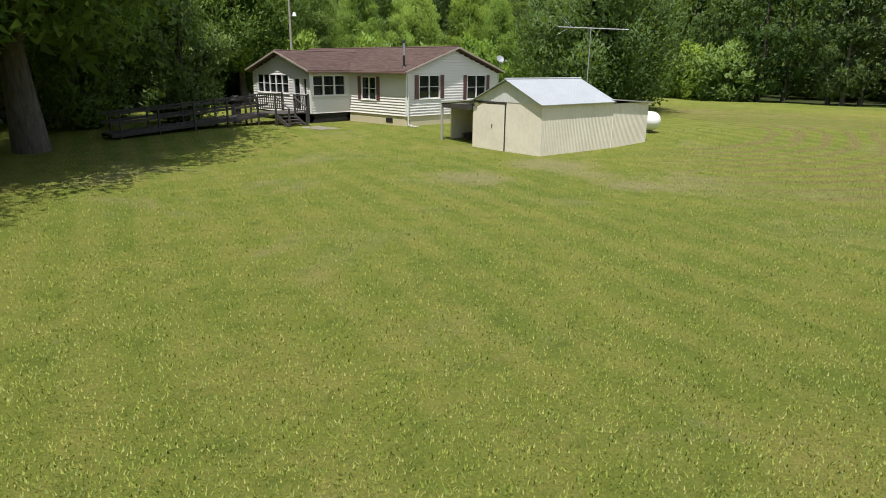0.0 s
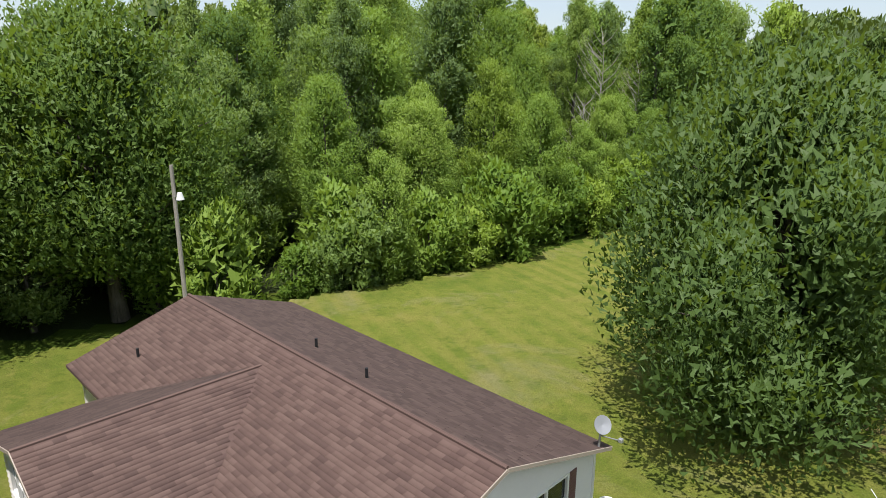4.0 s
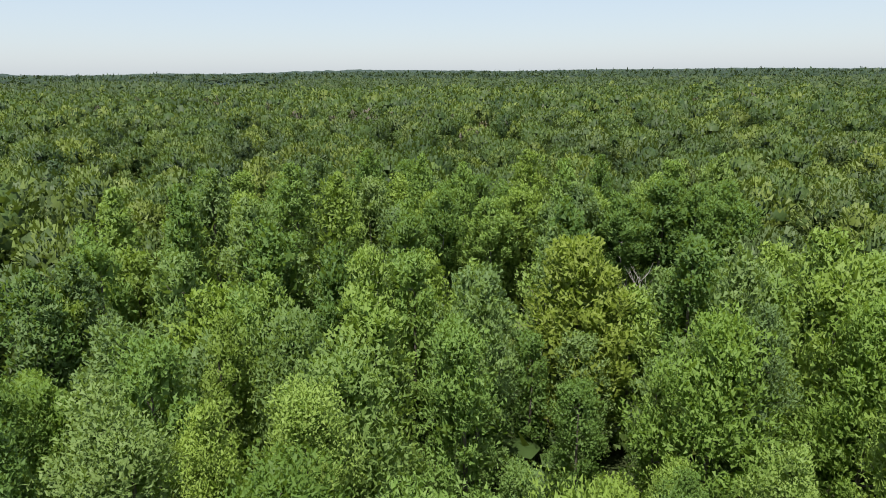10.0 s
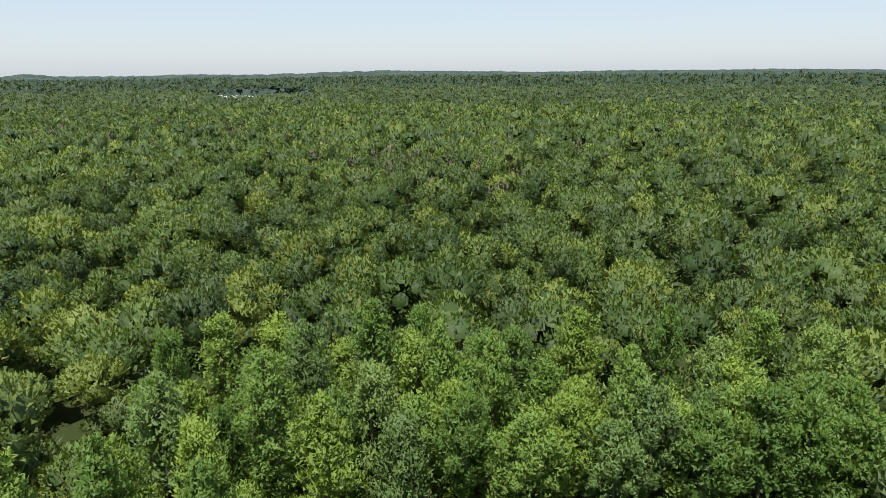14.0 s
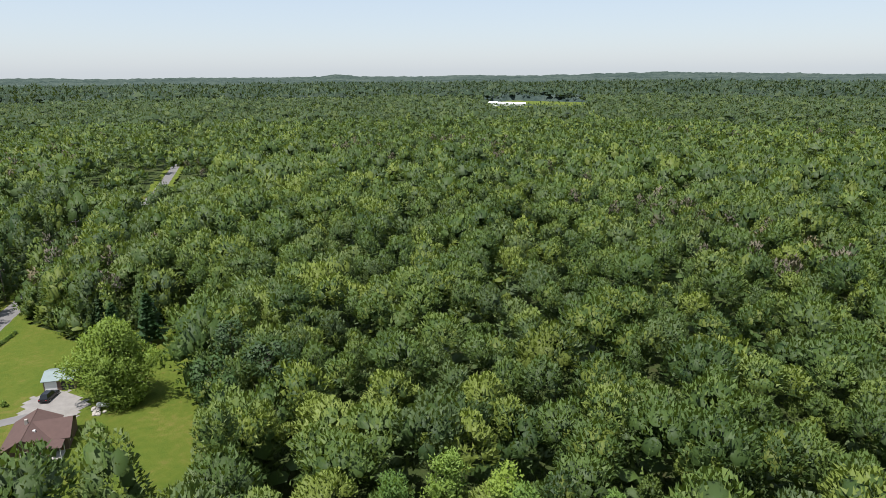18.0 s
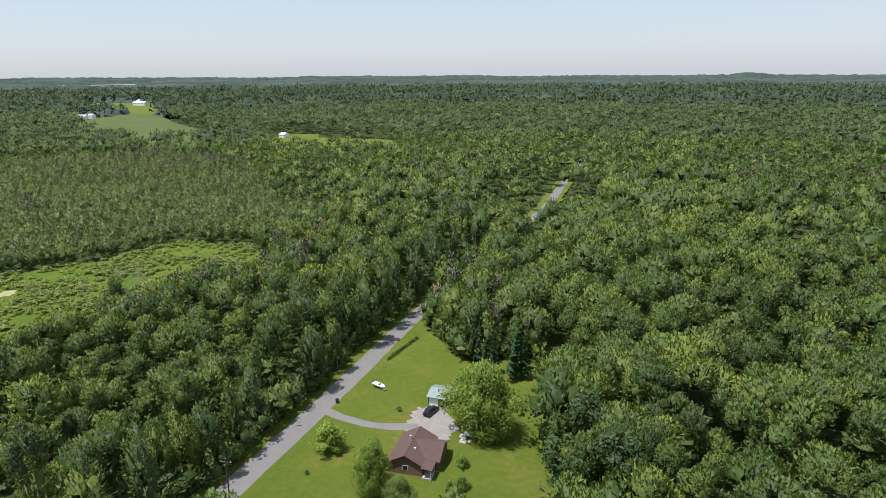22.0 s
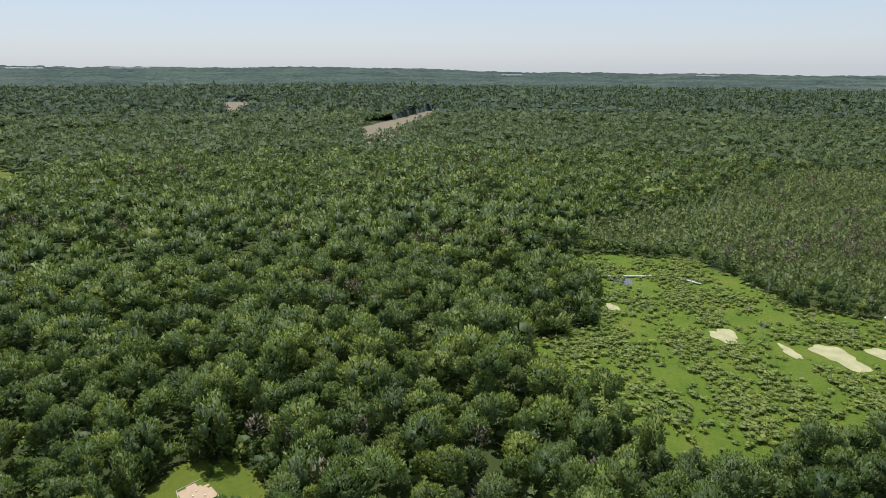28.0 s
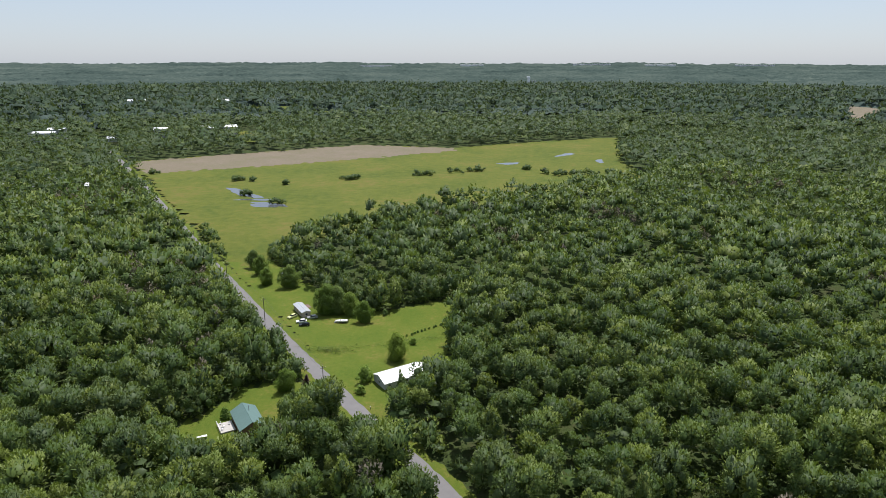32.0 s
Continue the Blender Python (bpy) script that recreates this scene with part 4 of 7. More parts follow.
# ---- shed with carport ----
def shed():
    m = pose(3.95, 26.2, 0.0, 0, 0, 40)
    s = empty("shed", m, "cream metal shed with a white galvanised roof and a lean-to", "shed")
    W, L, E, R = 3.95, 4.75, 2.08, 2.98
    gp = Matrix(((0, -1, 0, 0), (1, 0, 0, 0), (0, 0, 1, 0), (0, 0, 0, 1)))
    part("front_wall", box((0, 0, -0.1), (0.06, 2.0, E - 0.02)), SHEDWALL, s)
    part("front_post", box((0, 3.75, -0.1), (0.06, W, E - 0.02)), SHEDWALL, s)
    part("door_header", box((0, 2.0, 1.98), (0.06, 3.75, E - 0.02)), SHEDWALL, s)
    g = prism([(0, E - 0.02), (W, E - 0.02), (W / 2, R - 0.05)], -0.012, 0.05)
    g.transform(Matrix(((0, 1, 0, 0), (1, 0, 0, 0), (0, 0, 1, 0), (0, 0, 0, 1))))
    bmesh.ops.recalc_face_normals(g, faces=g.faces)
    part("gable", g, SHEDGABLE, s, "white ribbed gable sheet")
    # ribbed long side, rib by rib
    sw = bmesh.new()
    add_box(sw, (0.06, 0.0, -0.1), (L, 0.07, E))
    part("side_wall", sw, SHEDWALL, s, "cream ribbed metal wall")
    part("far_side_wall", box((0.06, W - 0.06, -0.1), (L, W, E)), SHEDWALL, s)
    part("back_wall", box((L - 0.06, 0.07, -0.1), (L, W - 0.06, E)), SHEDWALL, s)
    door = part("door", box((-0.035, 2.02, 0.0), (0.0, 3.73, 1.96), 0.008), SHEDWALL, s, "cream sliding door")
    part("door_handle", box((-0.06, 2.75, 0.95), (-0.035, 2.79, 1.12), 0.005), BLACK, door)
    part("door_track", box((-0.05, 1.95, 1.99), (-0.01, W, 2.06), 0.004), DECKWOOD, s)
    part("door_edge", box((-0.045, 1.97, 0.0), (-0.03, 2.03, 2.0), 0.0), DECKWOOD, s)
    sl = (R - E) / (W / 2)
    ov = 0.12
    part("roof_near", slab([(-0.15, -ov, E - sl * ov + 0.02), (L + 0.05, -ov, E - sl * ov + 0.02), (L + 0.05, W / 2, R + 0.02), (-0.15, W / 2, R + 0.02)], 0.03), SHEDROOF, s, "pale galvanised metal roof")
    part("roof_far", slab([(-0.15, W + ov, E - sl * ov + 0.02), (-0.15, W / 2, R + 0.02), (L + 0.05, W / 2, R + 0.02), (L + 0.05, W + ov, E - sl * ov + 0.02)], 0.03), SHEDROOF, s, "pale galvanised metal roof")
    part("ridge_cap", tube((-0.16, W / 2, R + 0.02), (L + 0.06, W / 2, R + 0.02), 0.05, None, 6), SHEDROOF, s)
    # low extension behind
    ex = bmesh.new()
    add_box(ex, (L, -0.02, -0.1), (7.45, 0.04, 1.96))
    part("extension_wall", ex, SHEDWALL, s, "cream ribbed metal wall")
    part("extension_wall", box((7.4, 0.04, -0.1), (7.45, W, 1.94)), SHEDWALL, s, "cream ribbed metal wall")
    part("extension_wall", box((L, W - 0.06, -0.1), (7.4, W, 1.94)), SHEDWALL, s, "cream ribbed metal wall")
    part("extension_roof", slab([(L - 0.1, -0.14, 2.16), (7.6, -0.14, 1.97), (7.6, W + 0.1, 1.97), (L - 0.1, W + 0.1, 2.16)], 0.05), SHEDROOF, s, "pale metal lean-to roof")
    # carport
    ca = slab([(0.0, 6.35, 1.86), (0.0, W - 0.3, 2.14), (4.75, W - 0.3, 2.12), (4.75, 6.35, 1.76)], 0.05)
    part("carport_roof", ca, PEELING, s, "silver-painted carport roof, peeling to brown")
    part("carport_beam", box((0.02, W, 1.62), (0.08, 6.3, 1.84), 0.006), DECKWOOD, s, "dark peeling wooden beam")
    for x, y in ((0.06, 6.25), (4.6, 6.25), (0.06, W + 0.06)):
        part("carport_post", box((x - 0.05, y - 0.05, -0.15), (x + 0.05, y + 0.05, 1.8), 0.008), CONCRETE if y > 5 else SHEDWALL, s)
    part("carport_side", box((0.6, 6.2, -0.1), (4.7, 6.26, 1.75)), SHEDWALL, s)
    part("carport_back", box((4.66, W, -0.1), (4.72, 6.2, 1.72)), DECKWOOD, s)
    return s


shed()
SHED_M = pose(3.95, 26.2, 0.0, 0, 0, 40)
clutter = [((1.6, 4.5, 0), (2.3, 5.3, 0.55)), ((2.6, 4.4, 0), (3.3, 5.6, 0.8)), ((1.2, 5.5, 0), (1.7, 6.0, 0.4))]
for lo, hi in clutter:
    c = box(lo, hi, 0.04)
    add_box(c, (lo[0] - 0.03, lo[1] - 0.03, hi[2] - 0.06), (hi[0] + 0.03, hi[1] + 0.03, hi[2] - 0.01), 0.01)
    c.transform(SHED_M)
    tagged(part("storage_box", c, DECKWOOD, None), "dark lidded storage box under the carport", "box", "boxes under the carport")


# ---- yard equipment ----
def ac_unit():
    m = pose(2.38, 38.45, 0.27, 0, 0, 46) @ Matrix.Scale(1.15, 4)
    a = empty("air_conditioner", m, "grey outdoor air-conditioning unit on a pad by the house", "air conditioner")
    part("pad", box((-0.49, -0.49, -0.1), (0.49, 0.49, 0.06), 0.02), SLAB, a)
    body = part("body", box((-0.46, -0.46, 0.06), (0.46, 0.46, 0.86), 0.03), ACGREY, a)
    lv = bmesh.new()
    for i in range(18):
        z = 0.12 + i * 0.038
        for t in range(4):
            add_box(lv, (-0.40, -0.475, z), (0.40, -0.455, z + 0.014), 0, pose(0, 0, 0, 0, 0, 90 * t))
    part("grille", lv, ACGREY, a, "grey louvred side grille")
    part("top_plate", box((-0.48, -0.48, 0.86), (0.48, 0.48, 0.91), 0.02), ACGREY, a)
    fg = bmesh.new()
    for r in (0.1, 0.18, 0.26, 0.32):
        for i in range(20):
            a0, a1 = 2 * math.pi * i / 20, 2 * math.pi * (i + 1) / 20
            add_tube(fg, (r * math.cos(a0), r * math.sin(a0), 0.925), (r * math.cos(a1), r * math.sin(a1), 0.925), 0.008, None, 4, False)
    part("fan_guard", fg, BLACK, a, "black round fan guard")
    part("fan_well", tube((0, 0, 0.905), (0, 0, 0.916), 0.32, None, 24), BLACK, a)
    part("refrigerant_pipe", tube((0.5, 0.1, 0.2), (0.5, 0.75, 0.35), 0.03), BLACK, a)
    return a


ac_unit()


def barrel():
    m = pose(3.95, 41.55, 0.27)
    b = empty("barrel", m, "white plastic barrel standing by the house corner", "barrel")
    bm = bmesh.new()
    for z0, z1, r0, r1 in ((0, 0.08, 0.27, 0.3), (0.08, 0.42, 0.3, 0.32), (0.42, 0.78, 0.32, 0.3), (0.78, 0.88, 0.3, 0.26)):
        add_tube(bm, (0, 0, z0), (0, 0, z1), r0, r1, 20)
    part("body", bm, WHITE_PAINT, b)
    part("rim", tube((0, 0, 0.86), (0, 0, 0.92), 0.28, 0.27, 20), WHITE_PAINT, b)
    return b


barrel()


def propane_tank(m, label):
    t = empty("propane_tank", m, label, "tank")
    bm = bmesh.new()
    bmesh.ops.create_uvsphere(bm, u_segments=24, v_segments=16, radius=0.48)
    for v in bm.verts:
        v.co = Vector((v.co.z + (0.85 if v.co.z > 0.01 else -0.85 if v.co.z < -0.01 else 0), v.co.y, v.co.x))
        v.co.z += 0.72
    for f in bm.faces:
        f.smooth = True
    part("shell", bm, WHITE_PAINT, t, "white rounded steel shell")
    dome = bmesh.new()
    add_tube(dome, (0, 0, 1.17), (0, 0, 1.33), 0.19, 0.17, 16)
    part("valve_dome", dome, WHITE_PAINT, t, "white valve cover")
    for x in (-0.65, 0.65):
        part("leg", box((x - 0.06, -0.3, -0.05), (x + 0.06, 0.3, 0.34), 0.015), CONCRETE, t)
    return t


propane_tank(pose(10.3, 34.45, 0.15, 0, 0, -60), "white horizontal propane tank on the lawn behind the shed")


def tv_antenna():
    a = empty("tv_antenna", pose(7.45, 34.55, 0.1), "tall thin mast with a large television antenna", "antenna")
    part("mast", tube((0, 0, -0.2), (0.05, 0.02, 5.35), 0.028), STEEL, a)
    t = pose(0.05, 0.02, 5.3, 0, 3, -26)
    bm = bmesh.new()
    add_tube(bm, (-1.7, 0, 0), (1.9, 0, 0), 0.022)
    bm.transform(t)
    boom = part("boom", bm, STEEL, a)
    for i in range(15):
        x = -1.6 + i * 0.235
        ln = 1.5 - i * 0.06
        bm = bmesh.new()
        add_tube(bm, (x, -ln / 2, 0.02), (x + 0.0, ln / 2, 0.02), 0.008, None, 5)
        bm.transform(t)
        part("element", bm, STEEL, boom)
    bm = bmesh.new()
    for s in (1, -1):
        add_tube(bm, (-1.0, 0, 0), (-1.5, 0.45 * s, 0.45), 0.005, None, 5)
        add_tube(bm, (-1.1, 0, 0), (-1.6, 0.45 * s, -0.4), 0.005, None, 5)
    bm.transform(t)
    part("reflector", bm, STEEL, boom)
    return a


tv_antenna()


def yard_light():
    p = empty("yard_light_pole", pose(-12.0, 53.4, 0.1), "tall grey wooden pole with a yard lamp behind the house", "pole")
    part("pole", tube((0, 0, -0.2), (0.0, 0, 8.3), 0.11, 0.08, 10), DEADWOOD, p)
    part("lamp_arm", tube((0, 0, 6.9), (0.5, -0.6, 7.2), 0.03), STEEL, p)
    part("lamp_head", tube((0.5, -0.6, 6.95), (0.5, -0.6, 7.25), 0.17, 0.09, 12), WHITE_PAINT, p)
    return p


yard_light()


# ---- cars, boats and small houses ----
def car(m, paint, label, group="", length=4.6, tall=1.5):
    """A closed car: body, glass cabin, roof, wheels, lamps."""
    c = empty("car", m, label, "car", group)
    w = 0.9
    hl = length / 2
    body = bmesh.new()
    add_prism(body, [(-hl, 0.35), (-hl + 0.1, 0.25), (hl - 0.1, 0.25), (hl, 0.38), (hl - 0.05, 0.72), (hl * 0.45, 0.9), (-hl * 0.8, 0.95), (-hl + 0.04, 0.88)], -w, w)
    bmesh.ops.bevel(body, geom=body.edges[:], offset=0.05, segments=2, affect="EDGES")
    part("body", body, paint, c)
    cab = bmesh.new()
    top = tall
    v = [cab.verts.new(p) for p in ((hl * 0.42, -0.8, 0.88), (hl * 0.42, 0.8, 0.88), (-hl * 0.85, 0.8, 0.92), (-hl * 0.85, -0.8, 0.92),
                                    (hl * 0.1, -0.62, top - 0.04), (hl * 0.1, 0.62, top - 0.04), (-hl * 0.66, 0.62, top - 0.04), (-hl * 0.66, -0.62, top - 0.04))]
    for f in ((0, 1, 5, 4), (1, 2, 6, 5), (2, 3, 7, 6), (3, 0, 4, 7), (4, 5, 6, 7)):
        cab.faces.new([v[i] for i in f])
    bmesh.ops.recalc_face_normals(cab, faces=cab.faces)
    part("cabin_glass", cab, CARGLASS, c, "dark windows")
    part("roof", box((-hl * 0.67, -0.63, top - 0.05), (hl * 0.11, 0.63, top), 0.02), paint, c)
    for x in (hl * 0.62, -hl * 0.6):
        for y in (-w, w):
            s = 1 if y > 0 else -1
            wh = part("wheel", tube((x, y - 0.14 * s, 0.33), (x, y + 0.03 * s, 0.33), 0.33, None, 18), RUBBER, c)
            part("rim", tube((x, y + 0.0 * s, 0.33), (x, y + 0.045 * s, 0.33), 0.2, 0.17, 12), STEEL, wh)
    for y in (-0.65, 0.65):
        part("headlight", box((hl - 0.09, y - 0.16, 0.56), (hl + 0.005, y + 0.16, 0.7), 0.02), WHITE_PAINT, c)
        part("tail_lamp", box((-hl - 0.005, y - 0.14, 0.66), (-hl + 0.09, y + 0.14, 0.82), 0.02), RED_LAMP, c)
    return c


PAINT_BLACK = plain("black_car_paint", (0.012, 0.013, 0.016), 0.2, 0.2, 0.1)
PAINT_BLUE = plain("dark_blue_car_paint", (0.02, 0.035, 0.07), 0.22, 0.3, 0.1)
PAINT_RED = plain("dark_red_car_paint", (0.10, 0.018, 0.015), 0.25, 0.2, 0.1)
PAINT_WHITE = plain("white_car_paint", (0.8, 0.8, 0.8), 0.3, 0.0, 0.05)
PAINT_SILVER = plain("silver_car_paint", (0.5, 0.52, 0.55), 0.3, 0.5, 0.08)
PAINT_YELLOW = plain("pale_yellow_paint", (0.62, 0.62, 0.30), 0.4, 0.0, 0.08)
TAN = plain("tan_siding", (0.42, 0.36, 0.29), 0.8, vary=0.1)
BROWNWALL = plain("brown_wood_wall", (0.17, 0.11, 0.08), 0.85, vary=0.2)
GREYWALL = plain("grey_painted_wall", (0.40, 0.41, 0.42), 0.8, vary=0.1)
STONE = plain("grey_fieldstone", (0.40, 0.37, 0.33), 0.9, vary=0.3, scale=9, bump=0.5)


def gabled(name, m, length, width, wall, rise, walls, roof, label, category, windows=True, over=0.35, porch=False, group=""):
    """A gabled building along x: four walls, two roof slopes, windows, a door."""
    h = empty(name, m, label, category, group)
    hl, hw = length / 2, width / 2
    part("front_wall", box((-hl, -hw, -0.3), (hl, -hw + 0.15, wall)), walls, h)
    part("back_wall", box((-hl, hw - 0.15, -0.3), (hl, hw, wall)), walls, h)
    for s in (-1, 1):
        g = bmesh.new()
        pts = [(-hw + 0.15, -0.3), (hw - 0.15, -0.3), (hw - 0.15, wall), (0, wall + rise - 0.1), (-hw + 0.15, wall)]
        add_prism(g, pts, s * hl - (0.15 if s > 0 else 0), s * hl + (0.15 if s < 0 else 0))
        g.transform(Matrix(((0, 1, 0, 0), (1, 0, 0, 0), (0, 0, 1, 0), (0, 0, 0, 1))))
        bmesh.ops.recalc_face_normals(g, faces=g.faces)
        part("gable_wall", g, walls, h)
    k = rise / hw
    e = wall - k * over
    part("roof_slope", slab([(-hl - over, -hw - over, e), (hl + over, -hw - over, e), (hl + over, 0, wall + rise), (-hl - over, 0, wall + rise)], 0.12), roof, h)
    part("roof_slope", slab([(-hl - over, hw + over, e), (-hl - over, 0, wall + rise), (hl + over, 0, wall + rise), (hl + over, hw + over, e)], 0.12), roof, h)
    part("ridge_cap", tube((-hl - over, 0, wall + rise), (hl + over, 0, wall + rise), 0.07, None, 6), roof, h)
    part("floor", box((-hl + 0.15, -hw + 0.15, -0.1), (hl - 0.15, hw - 0.15, 0.05)), DARKROOM, h)
    if windows:
        n = max(2, int(length / 3.2))
        for s in (-1, 1):
            for i in range(n):
                x = -hl + length * (i + 0.5) / n
                win = part("window", box((x - 0.5, s * hw - 0.03, 0.95), (x + 0.5, s * hw + 0.03, 2.05), 0.01), TRIM, h)
                for a in (-0.23, 0.23):
                    part("pane", box((x + a - 0.2, s * hw - 0.04, 1.02), (x + a + 0.2, s * hw + 0.04, 1.98)), CARGLASS, win)
        for s in (-1, 1):
            win = part("window", box((s * hl - 0.03, -0.6, 0.95), (s * hl + 0.03, 0.6, 2.05), 0.01), TRIM, h)
            part("pane", box((s * hl - 0.04, -0.52, 1.02), (s * hl + 0.04, 0.52, 1.98)), CARGLASS, win)
        d = part("door", box((-hl * 0.3 - 0.45, -hw - 0.035, 0.05), (-hl * 0.3 + 0.45, -hw + 0.02, 2.05), 0.01), BROWNTRIM, h)
        part("door_handle", tube((-hl * 0.3 + 0.33, -hw - 0.1, 1.0), (-hl * 0.3 + 0.33, -hw - 0.03, 1.0), 0.03), STEEL, d)
    return h


GREYROOF = plain("weathered_grey_green_metal", (0.22, 0.27, 0.26), 0.55, 0.2, 0.15)
CABINROOF = plain("dull_green_metal", (0.13, 0.21, 0.19), 0.5, 0.2, 0.15)
# the brown-roofed house beside the road, with garage and court
BROWN_M = pose(-114.9, 175, 0.0, 0, 0, 135)
bh = gabled("brown_house", BROWN_M, 10.8, 7.2, 2.6, 1.9, BROWNWALL, SHINGLE, "low brown house with a brown shingle roof beside the road", "house")
bm = bmesh.new()
add_prism(bm, [(-2.9, -0.2), (4.5, -0.2), (4.5, 2.55), (0.8, 4.2), (-2.9, 2.55)], -6.2, -3.72)
part("wing", bm, BROWNWALL, bh, "brown gabled wing")
part("wing_roof", slab([(-3.3, -6.7, 2.42), (0.8, -6.7, 4.45), (0.8, -0.3, 4.45), (-3.3, -2.9, 2.42)], 0.12), SHINGLE, bh)
part("wing_roof", slab([(4.9, -6.7, 2.42), (4.9, -2.9, 2.42), (0.8, -0.3, 4.45), (0.8, -6.7, 4.45)], 0.12), SHINGLE, bh)
win = part("window", box((-1.6, -6.25, 0.9), (-0.4, -6.19, 2.1), 0.01), TRIM, bh)
part("pane", box((-1.5, -6.27, 1.0), (-0.5, -6.17, 2.0)), CARGLASS, win)
part("chimney", box((0.5, 0.4, 3.8), (1.0, 0.9, 5.1), 0.03), STONE, bh, "stone chimney")
part("roof_vent", box((-2.2, -1.3, 3.6), (-1.8, -0.9, 4.2), 0.02), TRIM, bh, "small white roof vent")
for x in (-6.2, -3.6):
    part("porch_post", tube((x, -5.6, -0.2), (x, -5.6, 2.35), 0.07), TRIM, bh)
part("porch_roof", slab([(-6.4, -5.9, 2.35), (-3.4, -5.9, 2.35), (-3.4, -3.6, 2.6), (-6.4, -3.6, 2.6)], 0.1), SHINGLE, bh)
part("back_porch", box((-6.2, -5.7, -0.1), (-3.6, -3.75, 0.35), 0.02), CONCRETE, bh, "pale concrete back step")
GARAGE_M = pose(-132.8, 192.9, 0.0, 0, 0, 41)
ga = gabled("garage", GARAGE_M, 6.0, 6.0, 2.5, 0.9, BROWNWALL, GREYROOF, "small garage with a pale grey-green metal roof", "garage", False)
for x in (-1.6, 1.5):
    part("garage_door", box((x - 1.15, -3.04, 0.0), (x + 1.15, -2.98, 2.15), 0.01), TRIM if x < 0 else BLACK, ga)
car(pose(-129.4, 187.4, 0.06, 0, 0, 118), PAINT_BLACK, "black sport utility car parked on the court before the garage", length=4.8, tall=1.7)


def boat(m, label, hull=None):
    b = empty("boat", m, label, "boat")
    bm = bmesh.new()
    rings_ = []
    for x, hw_, z0 in ((-2.6, 0.95, 0.55), (-1.0, 1.0, 0.52), (1.0, 0.9, 0.55), (2.2, 0.5, 0.7), (2.9, 0.06, 0.95)):
        rings_.append([bm.verts.new(p) for p in ((x, -hw_, 1.15), (x, -hw_ * 0.8, z0 + 0.1), (x, 0, z0), (x, hw_ * 0.8, z0 + 0.1), (x, hw_, 1.15))])
    for a, c in zip(rings_, rings_[1:]):
        for i in range(4):
            bm.faces.new((a[i], a[i + 1], c[i + 1], c[i]))
        bm.faces.new((a[0], c[0], c[4], a[4]))
    bm.faces.new(rings_[0])
    bmesh.ops.recalc_face_normals(bm, faces=bm.faces)
    part("hull", bm, hull or PAINT_WHITE, b)
    part("windscreen", box((0.3, -0.6, 1.15), (0.5, 0.6, 1.5), 0.02), CARGLASS, b)
    part("cockpit", box((-2.0, -0.6, 1.14), (-0.1, 0.6, 1.18), 0.02), GREYWALL, b)
    part("outboard_motor", box((-3.0, -0.2, 0.5), (-2.6, 0.2, 1.5), 0.06), BLACK, b)
    tr = part("trailer", box((-2.6, -0.5, 0.34), (3.2, 0.5, 0.42), 0.02), STEEL, b)
    for y in (-0.95, 0.95):
        part("wheel", tube((-0.6, y - 0.1, 0.28), (-0.6, y + 0.1, 0.28), 0.28, None, 14), RUBBER, b)
    part("prop", box((2.9, -0.06, -0.05), (3.0, 0.06, 0.4)), STEEL, b)
    return b


boat(pose(-147.5, 182.2, 0.02, 0, 0, 18) @ Matrix.Scale(0.8, 4), "small white motorboat on a trailer on the roadside lawn")
boat(pose(64.8, -136.6, 0.02, 0, 0, 10), "white boat on a trailer on the grass")

bin_ = empty("wheelie_bin", pose(-145.6, 170, 0.02), "dark blue plastic rubbish bin by the driveway", "bin")
bm = bmesh.new()
add_prism(bm, [(-0.28, 0.05), (0.28, 0.05), (0.36, 0.98), (-0.36, 0.98)], -0.32, 0.32)
part("body", bm, PAINT_BLUE, bin_)
part("lid", box((-0.4, -0.36, 0.98), (0.4, 0.36, 1.08), 0.03), PAINT_BLUE, bin_)
for y in (-0.3, 0.3):
    part("wheel", tube((-0.3, y - 0.04, 0.12), (-0.3, y + 0.04, 0.12), 0.12), RUBBER, bin_)

rs = np.random.default_rng(3)
for i in range(14):
    bm = bmesh.new()
    bmesh.ops.create_icosphere(bm, subdivisions=2, radius=rs.uniform(0.3, 0.6))
    for v in bm.verts:
        v.co = v.co * rs.uniform(0.85, 1.1)
        v.co.z *= 0.65
    bm.transform(pose(-115.7 + rs.uniform(-1.6, 1.6), 188.0 + rs.uniform(-1.2, 1.2), 0.18, 0, 0, rs.uniform(0, 90)))
    tagged(part("boulder", bm, STONE, None), "pale grey fieldstone in a pile at the edge of the court", "boulder", "stone pile")
propane_tank(pose(-115.5, 189.4, 0.3, 0, 0, 30), "white propane tank beside the court under a tree")


# the white-roofed house, the green-roofed house and the trailer along the road
gabled("long_house", pose(28.2, -88.6, 0.0, 0, 0, 41), 17.6, 8.6, 2.7, 1.5, GREYWALL, WHITEROOF, "long low house with a bright white metal roof by the road", "house")
gh = gabled("cabin", pose(69.4, -51.3, 0.0, 0, 0, 128), 13.0, 7.4, 2.9, 1.9, BROWNWALL, CABINROOF, "wooden cabin with a dull green metal roof in a yard", "house")
part("chimney", tube((-2.0, 1.0, 4.0), (-2.0, 1.0, 5.9), 0.12), STEEL, gh, "thin steel chimney pipe")
dk = part("terrace", box((-5.0, -8.6, 0.1), (1.0, -4.05, 0.5), 0.02), CONCRETE, gh, "pale wooden terrace")
for i in range(7):
    part("terrace_rail", box((-5.0 + i, -8.65, 0.5), (-4.9 + i, -8.55, 1.4)), TRIM, dk)
